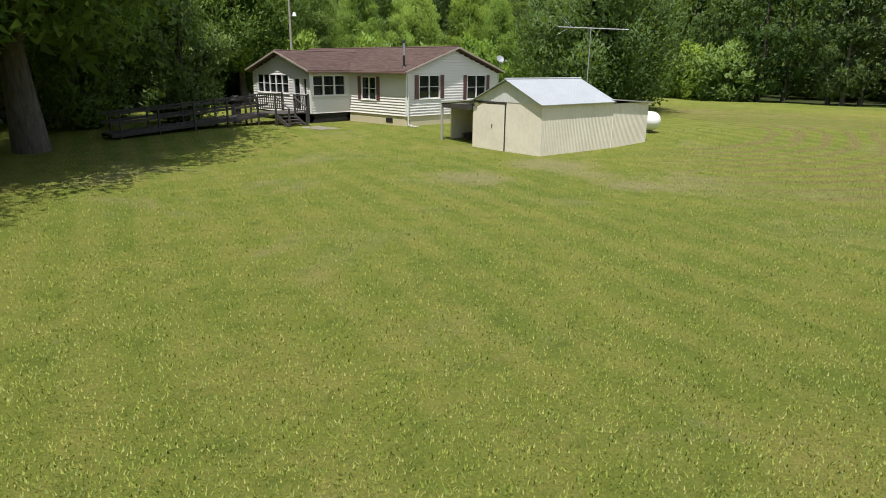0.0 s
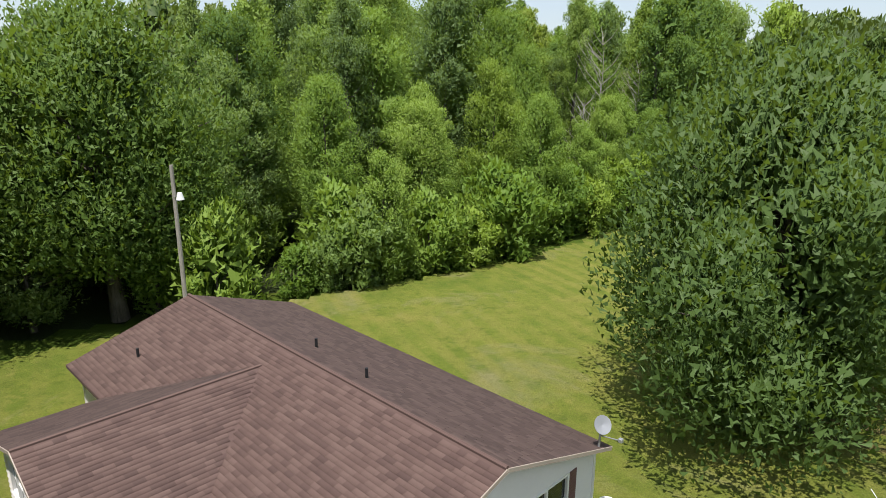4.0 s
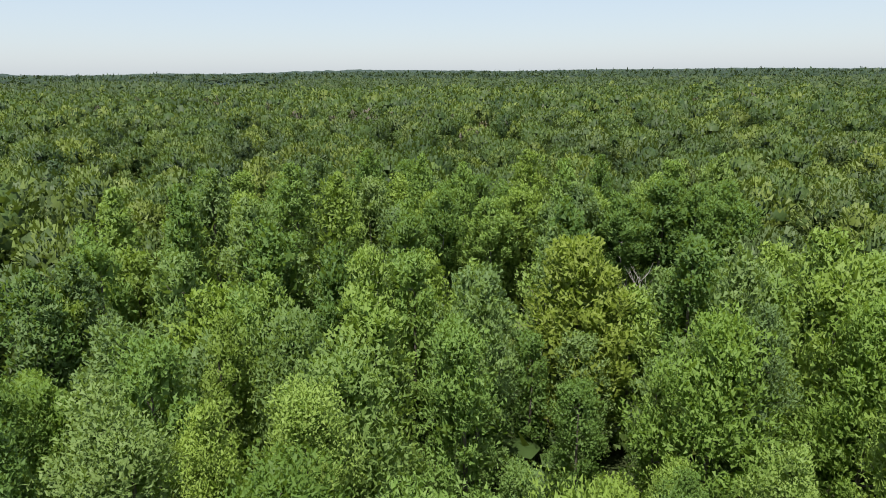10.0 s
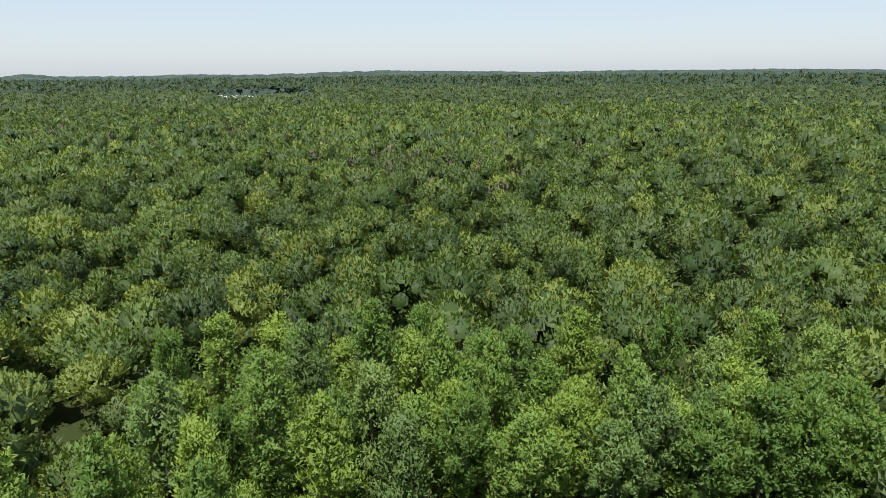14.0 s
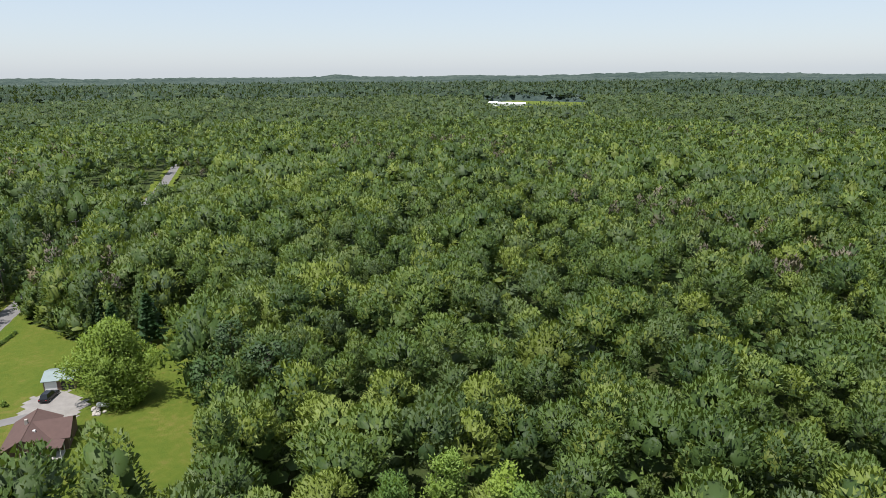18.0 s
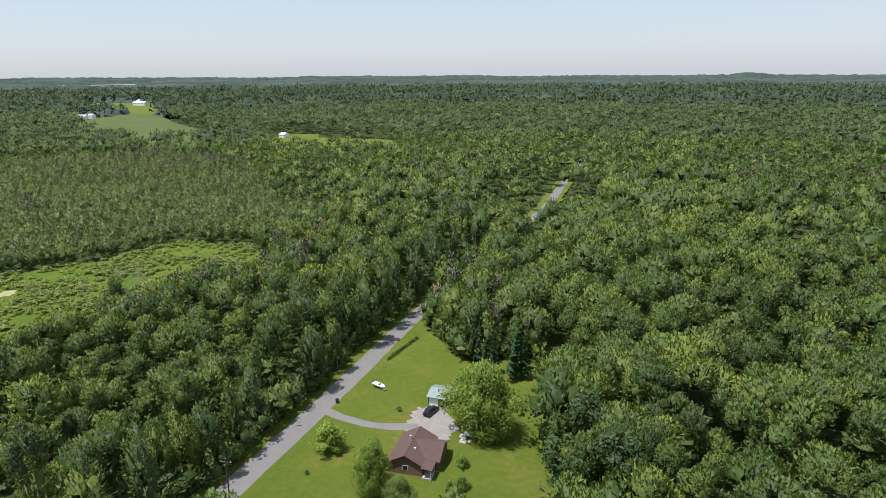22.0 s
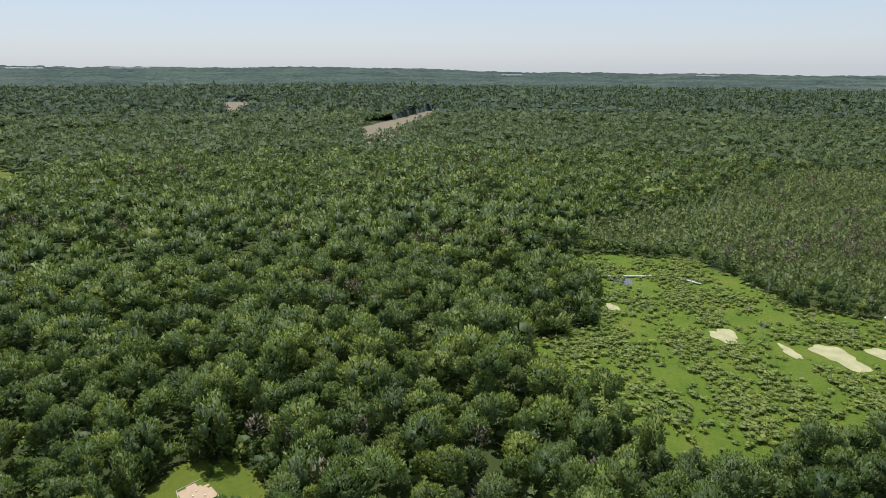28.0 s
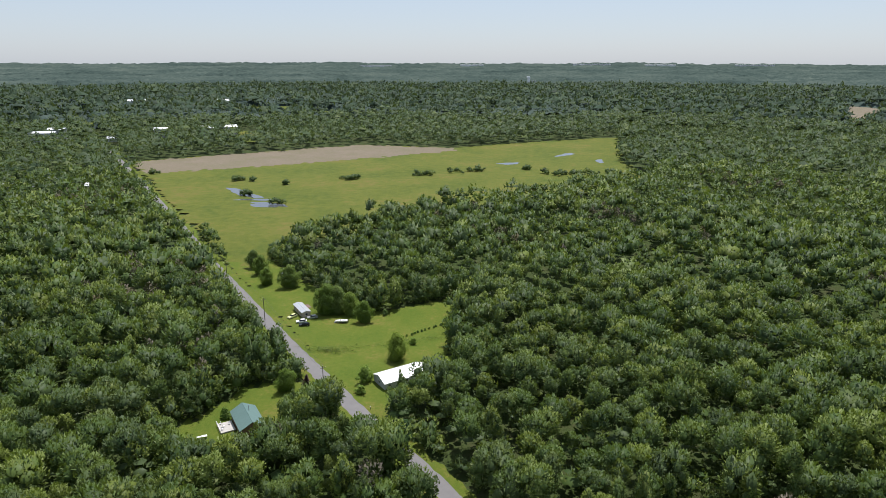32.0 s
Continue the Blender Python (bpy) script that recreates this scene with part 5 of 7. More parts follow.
part("terrace_top_rail", box((-5.0, -8.66, 1.4), (1.0, -8.54, 1.48)), TRIM, dk)
for i, (x, y, a) in enumerate(((-4.2, -7.6, 20), (-3.0, -5.2, 70), (-0.6, -7.8, 110), (-2.2, -7.0, 200))):
    ch = empty("patio_chair", gh.matrix_world @ pose(x, y, 0.5, 0, 0, a), "pale patio chair on a wooden terrace", "chair", "patio chairs")
    part("seat", box((-0.25, -0.25, 0.4), (0.25, 0.25, 0.45), 0.01), WHITE_PAINT, ch)
    part("backrest", box((-0.25, 0.2, 0.45), (0.25, 0.25, 0.95), 0.01), WHITE_PAINT, ch)
    for u in (-0.22, 0.18):
        for w in (-0.22, 0.18):
            part("leg", box((u, w, -0.01), (u + 0.04, w + 0.04, 0.4)), WHITE_PAINT, ch)
for x, y, s in ((79.6, -42.8, 1.0), (80.9, -42.0, 0.8)):
    g = empty("garden_table", pose(x, y, 0.02, 0, 0, 30), "pale garden table in the yard", "table", "yard furniture")
    part("tabletop", box((-0.8 * s, -0.5 * s, 0.7), (0.8 * s, 0.5 * s, 0.76), 0.01), WHITE_PAINT, g)
    for a in (-0.7, 0.7):
        for b in (-0.4, 0.4):
            part("leg", box((a * s - 0.04, b * s - 0.04, -0.02), (a * s + 0.04, b * s + 0.04, 0.7)), WHITE_PAINT, g)
tl = gabled("mobile_home", pose(86.0, -145.2, 0.0, 0, 0, -52), 12.5, 3.8, 2.7, 0.5, TAN, SHEDROOF, "tan mobile home with a pale metal roof", "house")
part("awning", slab([(-1, -4.2, 2.2), (3.5, -4.2, 2.2), (3.5, -1.9, 2.5), (-1, -1.9, 2.5)], 0.06), BROWNTRIM, tl)
gabled("roadside_shed", pose(110.0, -191.5, 0.0, 0, 0, -38), 9.0, 4.5, 2.4, 0.7, GREYWALL, SHEDROOF, "low grey shed with a metal roof among trees", "shed", False)
car(pose(88.4, -139.2, 0.05, 0, 0, 60), PAINT_YELLOW, "pale yellow car parked in the yard", "cars in the yard")
car(pose(82.4, -134.3, 0.05, 0, 0, 20), PAINT_WHITE, "white car parked in the yard", "cars in the yard")
car(pose(79.2, -139.6, 0.05, 0, 0, 25), PAINT_SILVER, "silver car parked in the yard", "cars in the yard")
car(pose(79.8, -130.9, 0.05, 0, 0, 15), PAINT_BLACK, "dark car parked on the grass", "cars in the yard")
car(pose(-51.9, -17.8, 0.05, 0, 0, 60), PAINT_RED, "dark red car parked on a lawn beside a sand patch", tall=1.6)
car(pose(-22.5, 36.2, 0.05, 0, 0, 15), PAINT_BLUE, "dark blue car parked in the shade under the trees", tall=1.45)
for x, y in ((-60.5, -18.5), (-59.2, -17.2), (-61.5, -15.5)):
    bm = bmesh.new()
    bmesh.ops.create_icosphere(bm, subdivisions=2, radius=0.22)
    bm.transform(pose(x, y, 0.2))
    tagged(part("ball", bm, WHITE_PAINT, None), "white ball on the sand", "ball", "balls on the sand")
fr_ = bmesh.new()
for a, b in (((-57, -22), (-63.5, -22.5)), ((-56, -17), (-57, -22))):
    add_tube(fr_, (*a, 0.1), (*b, 0.1), 0.09, None, 6)
tagged(part("sandbox_edge", fr_, CONCRETE, None), "pale timber edge round the sand", "edging")
for x, y in ((-55.8, -28.0), (-59.0, -30.2)):
    p = empty("clothes_pole", pose(x, y, 0), "thin dark clothes-line pole on the lawn", "pole", "clothes poles")
    part("post", tube((0, 0, -0.1), (0, 0, 2.2), 0.05), BLACK, p)
    part("crossbar", tube((-0.7, 0, 2.1), (0.7, 0, 2.1), 0.04), BLACK, p)


# utility poles and wires along the road
def utility_pole(x, y, turn, height=10.5):
    p = empty("utility_pole", pose(x, y, 0, 0, 0, turn), "brown wooden utility pole with a crossarm by the road", "utility pole", "roadside poles")
    part("pole", tube((0, 0, -0.3), (0, 0, height), 0.16, 0.11, 10), BARK, p)
    arm = part("crossarm", box((-1.2, -0.06, height - 0.9), (1.2, 0.06, height - 0.76), 0.01), BARK, p)
    for a in (-1.05, 0, 1.05):
        part("insulator", tube((a, 0, height - 0.76 if a else height), (a, 0, (height - 0.76 if a else height) + 0.2), 0.06, 0.04), WHITE_PAINT, arm)
    return p


POLES = [(-118.8, 138.4), (-162.4, 176.6), (-197, 218.6), (-235.9, 269.1)]
POLES2 = [(52.4, -74.5), (99.3, -134.5), (141, -184), (190, -241)]
for line in (POLES, POLES2):
    for i, (x, y) in enumerate(line):
        utility_pole(x, y, 49 - 90 + 90)
    for (ax, ay), (bx, by) in zip(line, line[1:]):
        for o, hh in ((-1.05, 9.9), (0, 10.6), (1.05, 9.9)):
            bm = bmesh.new()
            pts = []
            for k in range(9):
                s = k / 8
                pts.append(Vector((ax + (bx - ax) * s + o * 0.65, ay + (by - ay) * s + o * 0.75, hh - 4 * 0.9 * s * (1 - s))))
            for a, b in zip(pts, pts[1:]):
                add_tube(bm, a, b, 0.022, None, 4, False)
            tagged(part("overhead_wire", bm, BLACK, None), "thin dark overhead wire along the road", "wire", "overhead wires", "structure")
bm = bmesh.new()
for o in (-0.8, 0.4):
    pts = [Vector((-119.5 + o + 35.5 * s, 139.7 + o - 53.7 * s, 9.9 - 3 * s * (1 - s))) for s in np.linspace(0, 1, 8)]
    for a, b in zip(pts, pts[1:]):
        add_tube(bm, a, b, 0.022, None, 4, False)
tagged(part("overhead_wire", bm, BLACK, None), "thin dark overhead wire along the road", "wire", "overhead wires", "structure")
utility_pole(-83.5, 86, 49)
mb = empty("mailbox", pose(33.8, -66.2, 0), "small mailbox on a post by the road", "mailbox")
part("post", box((-0.05, -0.05, -0.1), (0.05, 0.05, 1.0)), DECKWOOD, mb)
part("box", box((-0.12, -0.28, 1.0), (0.12, 0.28, 1.25), 0.05), STEEL, mb)


# ---- ponds, boardwalk ----
def water_material(name, c, rough):
    m = Mat(name, rough)
    m.colour(m.ramp(m.noise(0.25, 4), [(0.35, tuple(v * 0.75 for v in c)), (0.65, c)]))
    m.bump(m.noise(3, 3), 0.05, 0.02)
    return m.m


DUCKWEED = water_material("duckweed_water", (0.34, 0.33, 0.16), 0.6)
WATER = water_material("open_water", (0.10, 0.11, 0.12), 0.08)


def pond(x, y, rx_, ry_, turn, mat, label, z=0.09, seed=0):
    r = np.random.default_rng(seed)
    pts = []
    ph = r.uniform(0, 6, 3)
    for i in range(36):
        a = 2 * math.pi * i / 36
        k = 1 + 0.22 * math.sin(2 * a + ph[0]) + 0.16 * math.sin(3 * a + ph[1]) + 0.1 * math.sin(7 * a + ph[2])
        u, v = rx_ * k * math.cos(a), ry_ * k * math.sin(a)
        c, s = math.cos(turn), math.sin(turn)
        pts.append((x + u * c - v * s, y + u * s + v * c))
    ob = sheet("pond", pts, z, mat, label, "pond")
    return ob


T = radians(60)
MARSH_PONDS = ((-246.2, 22.8, 7.5, 4.5), (-249.7, 45, 6, 2.2), (-258.2, 57.9, 9.5, 6.5), (-271.5, 72, 9, 5.5), (-285.4, 93.6, 4, 3.5), (-240.9, -23.6, 5, 2))
POND_SPOTS = [(x, y, a * 1.15) for x, y, a, b in MARSH_PONDS]
for i, (x, y, a, b) in enumerate(MARSH_PONDS):
    pond(x, y, a, b, T, DUCKWEED, "marsh pond covered with pale yellow-green duckweed", seed=i)
pond(-274, -41, 9, 4, T, WATER, "small dark pond in the marsh", seed=9)
for i, (x, y, a, b) in enumerate(((236, -409, 26, 7), (196, -366, 20, 7), (213, -384, 14, 4), (12.8, -615, 15, 6), (-53, -695, 16, 7), (-90, -647, 12, 5))):
    pond(x, y, a, b, radians(-40 + 25 * i), WATER, "shallow pond in the meadow", 0.1, 20 + i)


def boardwalk(a, b, name="boardwalk"):
    a, b = Vector((*a, 0)), Vector((*b, 0))
    d = b - a
    w = empty(name, Matrix.Translation(a) @ d.to_track_quat("X", "Z").to_matrix().to_4x4(), "pale wooden boardwalk across the marsh", "boardwalk", "boardwalks")
    n = int(d.length / 1.0)
    pm = None
    for i in range(n):
        part("plank", box((i * 1.0, -0.9, 0.5), (i * 1.0 + 0.94, 0.9, 0.58)), CONCRETE, w)
    for y in (-0.9, 0.9):
        part("edge_rail", box((0, y - 0.05, 0.58), (d.length, y + 0.05, 0.72)), CONCRETE, w)
    for i in range(0, n, 3):
        part("pile", tube((i, 0, -0.2), (i, 0, 0.5), 0.1, None, 6), BARK, w)


boardwalk((-269.6, -52.7), (-291.1, -33.1))
boardwalk((-297.3, -31.6), (-296.2, -11.8))
gabled("marsh_hide", pose(-307, 61.4, 0, 0, 0, 70), 4.0, 3.0, 2.3, 0.6, TAN, SHEDROOF, "small hut with a pale metal roof at the marsh edge", "hut", False)


# ---- far farms ----
def far_building(x, y, length, width, wall, turn, roof, walls=None, label="distant white farm building among the trees"):
    x, y = seen_spot(x, y)
    gabled("farm_building", pose(x, y, 0.3 + float(land(x, y)), 0, 0, turn), length, width, wall, width * 0.25, walls or PAINT_WHITE, roof, label, "farm building", False, 0.4, group="distant farms")


for x, y, l, w, h, a in ((-458, 1240, 19, 9, 6, 10), (-430, 1252, 40, 9, 5, 5), (-405, 1250, 14, 8, 5, 5), (-267, 1348, 18, 9, 5, 30), (-215, 1400, 34, 10, 6, 10), (-190, 1490, 20, 10, 6, 0), (-550, 1300, 12, 8, 5, 0),
                         (-1290, 150, 20, 9, 6, 60), (-1310, 168, 10, 8, 6, 40), (-1738, 290, 34, 12, 7, 40), (-1850, 300, 18, 10, 7, 10), (-2540, 1210, 50, 14, 9, 0), (-3900, 160, 90, 18, 11, 0), (-790, 352, 10, 8, 4, 20)):
    far_building(x, y, l, w, h, a, WHITEROOF)
for x, y, l, w, h, a, rf in ((452, -404, 26, 8, 4, 20, SHEDROOF), (381, -407, 13, 8, 4, 30, WHITEROOF), (432, -430, 14, 8, 4, 10, SHEDROOF), (695, -738, 34, 9, 13, 20, WHITEROOF), (706, -782, 24, 9, 14, 15, WHITEROOF),
                             (557, -817, 20, 9, 13, 30, WHITEROOF), (600, -760, 14, 9, 5, 30, SHEDROOF), (500, -850, 26, 10, 13, 10, WHITEROOF), (470, -870, 20, 10, 13, 40, SHEDROOF), (760, -700, 26, 9, 13, 0, WHITEROOF),
                             (1230, -1800, 40, 14, 14, 20, WHITEROOF), (1000, -1900, 40, 14, 14, 20, WHITEROOF)):
    far_building(x, y, l, w, h, a, rf, GREYWALL, "distant house with a pale roof among the trees")
wt = empty("water_tower", pose(20, -2370, float(land(20, -2370))), "distant pale concrete tower above the woods", "tower")
part("shaft", box((-5, -5, -4), (5, 5, 30), 0.4), PAINT_WHITE, wt)
part("top", box((-3, -7, 30), (8, 7, 36), 0.4), PAINT_WHITE, wt)
part("annex", box((-26, -6, -4), (-5, 6, 20), 0.4), GREYWALL, wt)
for x, y, l, h in ((-760, -4200, 180, 50), (420, -4250, 150, 52), (-1300, -4150, 220, 56), (-350, -4300, 240, 60), (1000, -4000, 200, 50), (-3650, -1700, 120, 46), (-2853.5, 310.2, 150, 44), (-3000, -2600, 120, 44)):
    b = empty("far_hall", pose(x, y, float(land(x, y)) + 6, 0, 0, math.degrees(math.atan2(y - 105, x)) + 90), "long pale building on the horizon", "building", "buildings on the horizon")
    part("hall_body", box((-l / 2, -20, -8), (l / 2, 20, 13), 1.0), PAINT_WHITE, b)
    part("hall_roof", box((-l / 2 - 2, -22, 13), (l / 2 + 2, 22, 15), 0.5), SHEDROOF, b)


# ---- trees ----
def leaf_quads(centres, normals, size, rng, stretch=1.25, loose=0.5, wide=0.42):
    """Two folded triangles a leaf spray about each centre, facing its normal loosely; also the normals by which they take the light."""
    n = len(centres)
    normals = normals / (np.linalg.norm(normals, axis=1)[:, None] + 1e-9)
    nv = normals + rng.normal(0, loose, (n, 3))
    nv /= np.linalg.norm(nv, axis=1)[:, None] + 1e-9
    t = np.cross(nv, rng.normal(0, 1, (n, 3)))
    t /= np.linalg.norm(t, axis=1)[:, None] + 1e-9
    b = np.cross(nv, t)
    s = (size * rng.uniform(0.65, 1.35, n))[:, None]
    fold = nv * s * rng.uniform(-0.28, 0.05, n)[:, None]
    v = np.stack([centres - t * s * stretch * 0.5, centres - b * s * wide + fold, centres + t * s * stretch * 0.5, centres + b * s * wide + fold], 1)
    ln = normals * 0.85 + nv * 0.4
    ln /= np.linalg.norm(ln, axis=1)[:, None] + 1e-9
    return v.reshape(-1, 3), np.repeat(ln, 4, axis=0)


def leaf_points(centres, normals, size, rng, loose=0.55, outward=0.6):
    """One slim leafy shoot a centre, growing out and up from the crown, and the normals by which it takes the light."""
    n = len(centres)
    normals = normals / (np.linalg.norm(normals, axis=1)[:, None] + 1e-9)
    t = normals * outward + [0, 0, outward * 0.6] + rng.normal(0, loose, (n, 3))
    t /= np.linalg.norm(t, axis=1)[:, None] + 1e-9
    b = np.cross(t, normals + rng.normal(0, 0.7, (n, 3)))
    b /= np.linalg.norm(b, axis=1)[:, None] + 1e-9
    nv = np.cross(t, b)
    side = np.sign(np.sum(nv * (normals + [0, 0, 0.6]), axis=1))[:, None]
    nv, b = nv * side, b * side
    s = (size * rng.uniform(0.6, 1.4, n))[:, None]
    s = s * np.where(rng.uniform(0, 1, n) < 0.35, -1, 1)[:, None]   # a third of them broad towards the tip
    v = np.stack([centres + t * s * 0.85, centres - t * s * 0.5 + b * s * 0.36, centres - t * s * 0.5 - b * s * 0.36], 1)
    ln = normals * 0.62 + nv * 0.62
    ln /= np.linalg.norm(ln, axis=1)[:, None] + 1e-9
    return v.reshape(-1, 3), np.repeat(ln, 3, axis=0)


def leafy_mesh(name, leaf, faces, mat):
    me = mesh_from(name, leaf[0], faces, mat, True)
    me.normals_split_custom_set_from_vertices(leaf[1].tolist())
    return me


def quad_faces(n):
    """Two triangles for each row of four corners."""
    o = np.arange(n)[:, None] * 4
    return np.concatenate([o + [0, 1, 2], o + [0, 2, 3]], 1).reshape(-1, 3)


def crown_points(rng, n, clumps, height, base, width, top=0.5, tight=0.75):
    """Leaf places and outward normals: clumps spread over an uneven egg between base and height."""
    k = clumps
    u = rng.uniform(0.02, 1, k)
    ang = rng.uniform(0, 2 * np.pi, k)
    prof = np.where(u < top, (0.45 + 0.55 * np.sin(u / top * np.pi / 2)), np.cos(np.clip((u - top) / (1 - top), 0, 1) * np.pi / 2 * 0.93) ** 0.75)
    rad = width / 2 * prof * rng.uniform(0.55, 1.06, k) * (0.85 + 0.3 * np.sin(ang * 2 + rng.uniform(0, 6)))
    c = np.stack([rad * np.cos(ang), rad * np.sin(ang), base + (height - base) * u], -1)
    cr = width * 0.5 * tight * rng.uniform(0.2, 0.46, k)
    pick = rng.integers(0, k, n)
    d = rng.normal(0, 1, (n, 3))
    d[:, 2] += 0.35
    d /= np.linalg.norm(d, axis=1)[:, None]
    r = cr[pick] * rng.uniform(0.55, 1.1, n)
    p = c[pick] + d * r[:, None]
    stray = rng.uniform(0, 1, n) < 0.14   # shoots between the clumps
    su, sa = rng.uniform(0.0, 0.97, n), rng.uniform(0, 2 * np.pi, n)
    sp = np.where(su < top, 0.5 + 0.5 * np.sin(su / top * np.pi / 2), np.cos(np.clip((su - top) / (1 - top), 0, 1) * np.pi / 2 * 0.95) ** 0.8)
    sr = width / 2 * sp * np.sqrt(rng.uniform(0.3, 1.0, n))
    q = np.stack([sr * np.cos(sa), sr * np.sin(sa), base + (height - base) * su], -1)
    p = np.where(stray[:, None], q, p)
    d = np.where(stray[:, None], np.stack([np.cos(sa), np.sin(sa), 0.3 + 0 * sa], -1), d)
    p[:, 2] = np.maximum(p[:, 2], base * 0.8)
    out = p - np.array([0, 0, base + (height - base) * 0.45])
    out /= np.linalg.norm(out, axis=1)[:, None] + 1e-9
    nrm = d * 0.7 + out * 0.45 + [0, 0, 0.3]
    return p, nrm, c


def limb_mesh(name, segs, mat, sides=6):
    """Tapered limbs, each from a to b with radii ra to rb, as one mesh."""
    v, f = [], []
    for a, b, ra, rb in segs:
        a, b = np.array(a, float), np.array(b, float)
        d = b - a
        d /= np.linalg.norm(d) + 1e-9
        t = np.cross(d, [0.3, 1, 0.1])
        t /= np.linalg.norm(t) + 1e-9
        q = np.cross(d, t)
        o = len(v)
        for c, r in ((a, ra), (b, rb)):
            for i in range(sides):
                w = 2 * math.pi * i / sides
                v.append(c + r * (math.cos(w) * t + math.sin(w) * q))
        f += [(o + i, o + (i + 1) % sides, o + sides + (i + 1) % sides, o + sides + i) for i in range(sides)]
    return mesh_from(name, v, f, mat, True)


def trunk_segments(rng, height, radius, targets, lean=0.3):
    """A bent trunk and limbs that reach out to the clumps."""
    pts = [np.zeros(3)]
    n = 5
    off = np.zeros(2)
    for i in range(1, n + 1):
        off = off + rng.normal(0, lean, 2) * height / 40
        pts.append(np.array([off[0], off[1], height * 0.88 * i / n]))
    rad = [radius * (1 - 0.82 * i / n) for i in range(n + 1)]
    rad[0] *= 1.3
    segs = [(pts[i], pts[i + 1], rad[i], rad[i + 1]) for i in range(n)]
    for c in targets:
        z = max(height * 0.2, c[2] - np.hypot(c[0], c[1]) * rng.uniform(0.5, 1.1))
        k = min(n - 1, int(z / (height * 0.88) * n))
        s = z / (height * 0.88) * n - k
        a = pts[k] * (1 - s) + pts[min(k + 1, n)] * s
        r = rad[k] * 0.45
        mid = (a + c) / 2 + rng.normal(0, 0.25, 3)
        segs += [(a, mid, r, r * 0.6), (mid, c, r * 0.6, r * 0.2)]
    return segs


def broadleaf(seed, height, width, base, leaves, size, clumps=26, mats=(BARK, LEAF), radius=None, name="tree", top=0.45, limbs=14, small=False):
    """A leafy tree: a tapered trunk with limbs, and a crown of many small sprays."""
    rng = np.random.default_rng(seed)
    p, nrm, c = crown_points(rng, leaves, clumps, height, base, width, top)
    if small:
        inner = np.arange(leaves) < leaves * 0.13   # larger, shaded leaves inside, which close the crown
        p[inner] = p[inner] * [0.6, 0.6, 0.96]
        size = np.where(inner, size * 2.3, size)
        crown = leafy_mesh("crown", leaf_points(p, nrm, size, rng), np.arange(leaves * 3).reshape(-1, 3), mats[1])
    else:
        crown = leafy_mesh("crown", leaf_quads(p, nrm, size, rng, 1.5, 0.5, 0.35), quad_faces(leaves), mats[1])
    trunk = limb_mesh("trunk", trunk_segments(rng, height, radius or height * 0.014, c[:limbs]), mats[0])
    ob = new(name, None)
    part_mesh("trunk", trunk, ob)
    part_mesh("crown", crown, ob)
    return ob


def dead_tree(seed, height):
    rng = np.random.default_rng(seed)
    segs = trunk_segments(rng, height, height * 0.008, [], 0.5)
    for _ in range(26):
        z = height * rng.uniform(0.35, 0.92)
        a = rng.uniform(0, 6.28)
        ln = height * 0.2 * (1.2 - z / height) * rng.uniform(0.6, 1.4) + 0.6
        p0 = np.array([0, 0, z])
        p1 = p0 + [math.cos(a) * ln * 0.6, math.sin(a) * ln * 0.6, ln * 0.5]
        p2 = p1 + [math.cos(a + 0.3) * ln * 0.4, math.sin(a + 0.3) * ln * 0.4, ln * 0.6]
        segs += [(p0, p1, 0.034, 0.022), (p1, p2, 0.022, 0.008)]
        p3 = p1 + [math.cos(a - 0.8) * ln * 0.4, math.sin(a - 0.8) * ln * 0.4, ln * 0.35]
        segs += [(p1, p3, 0.016, 0.006)]
    ob = new("dead_tree", None)
    part_mesh("trunk", limb_mesh("trunk", segs, DEADWOOD, 5), ob)
    return ob


def conifer(seed, height, width, leaves, size, base=0.12, mats=(BARK, NEEDLES), name="conifer"):
    """Layered drooping boughs round a straight stem."""
    rng = np.random.default_rng(seed)
    tiers = 13
    z = rng.integers(0, tiers, leaves) / tiers
    ang = np.round(rng.uniform(0, 2 * np.pi, leaves) / 0.7) * 0.7 + z * 9 + rng.normal(0, 0.13, leaves)
    s = np.sqrt(rng.uniform(0, 1, leaves))
    rad = width / 2 * (1 - z) ** 0.8 * s * (0.8 + 0.3 * np.sin(ang * 3))
    p = np.stack([rad * np.cos(ang), rad * np.sin(ang), height * (base + (1 - base) * z) + 0.12 * rad + rng.normal(0, 0.1, leaves)], -1)
    nrm = np.stack([0.4 * np.cos(ang), 0.4 * np.sin(ang), np.ones(leaves)], -1)
    ob = new(name, None)
    part_mesh("trunk", limb_mesh("trunk", trunk_segments(rng, height, height * 0.014, [], 0.05), mats[0]), ob)
    part_mesh("crown", leafy_mesh("crown", leaf_quads(p, nrm, size, rng, 1.6), quad_faces(leaves), mats[1]), ob)
    return ob


def planted(master, spots, label, category, group, rng, spread=(0.85, 1.15)):
    """Copies of a master at the spots (x, y, z, scale), turned at random; the first one is the master itself."""
    for i, (x, y, z, s) in enumerate(spots):
        m = Matrix.LocRotScale((x, y, z), Euler((0, 0, rng.uniform(0, 6.28))), None)
        ob = master if i == 0 else copy_thing(master, m)
        ob.matrix_basis = m @ Matrix.Diagonal((s * rng.uniform(*spread), s * rng.uniform(*spread), s, 1))
        tagged(ob, label, category, group)


rng = np.random.default_rng(7)


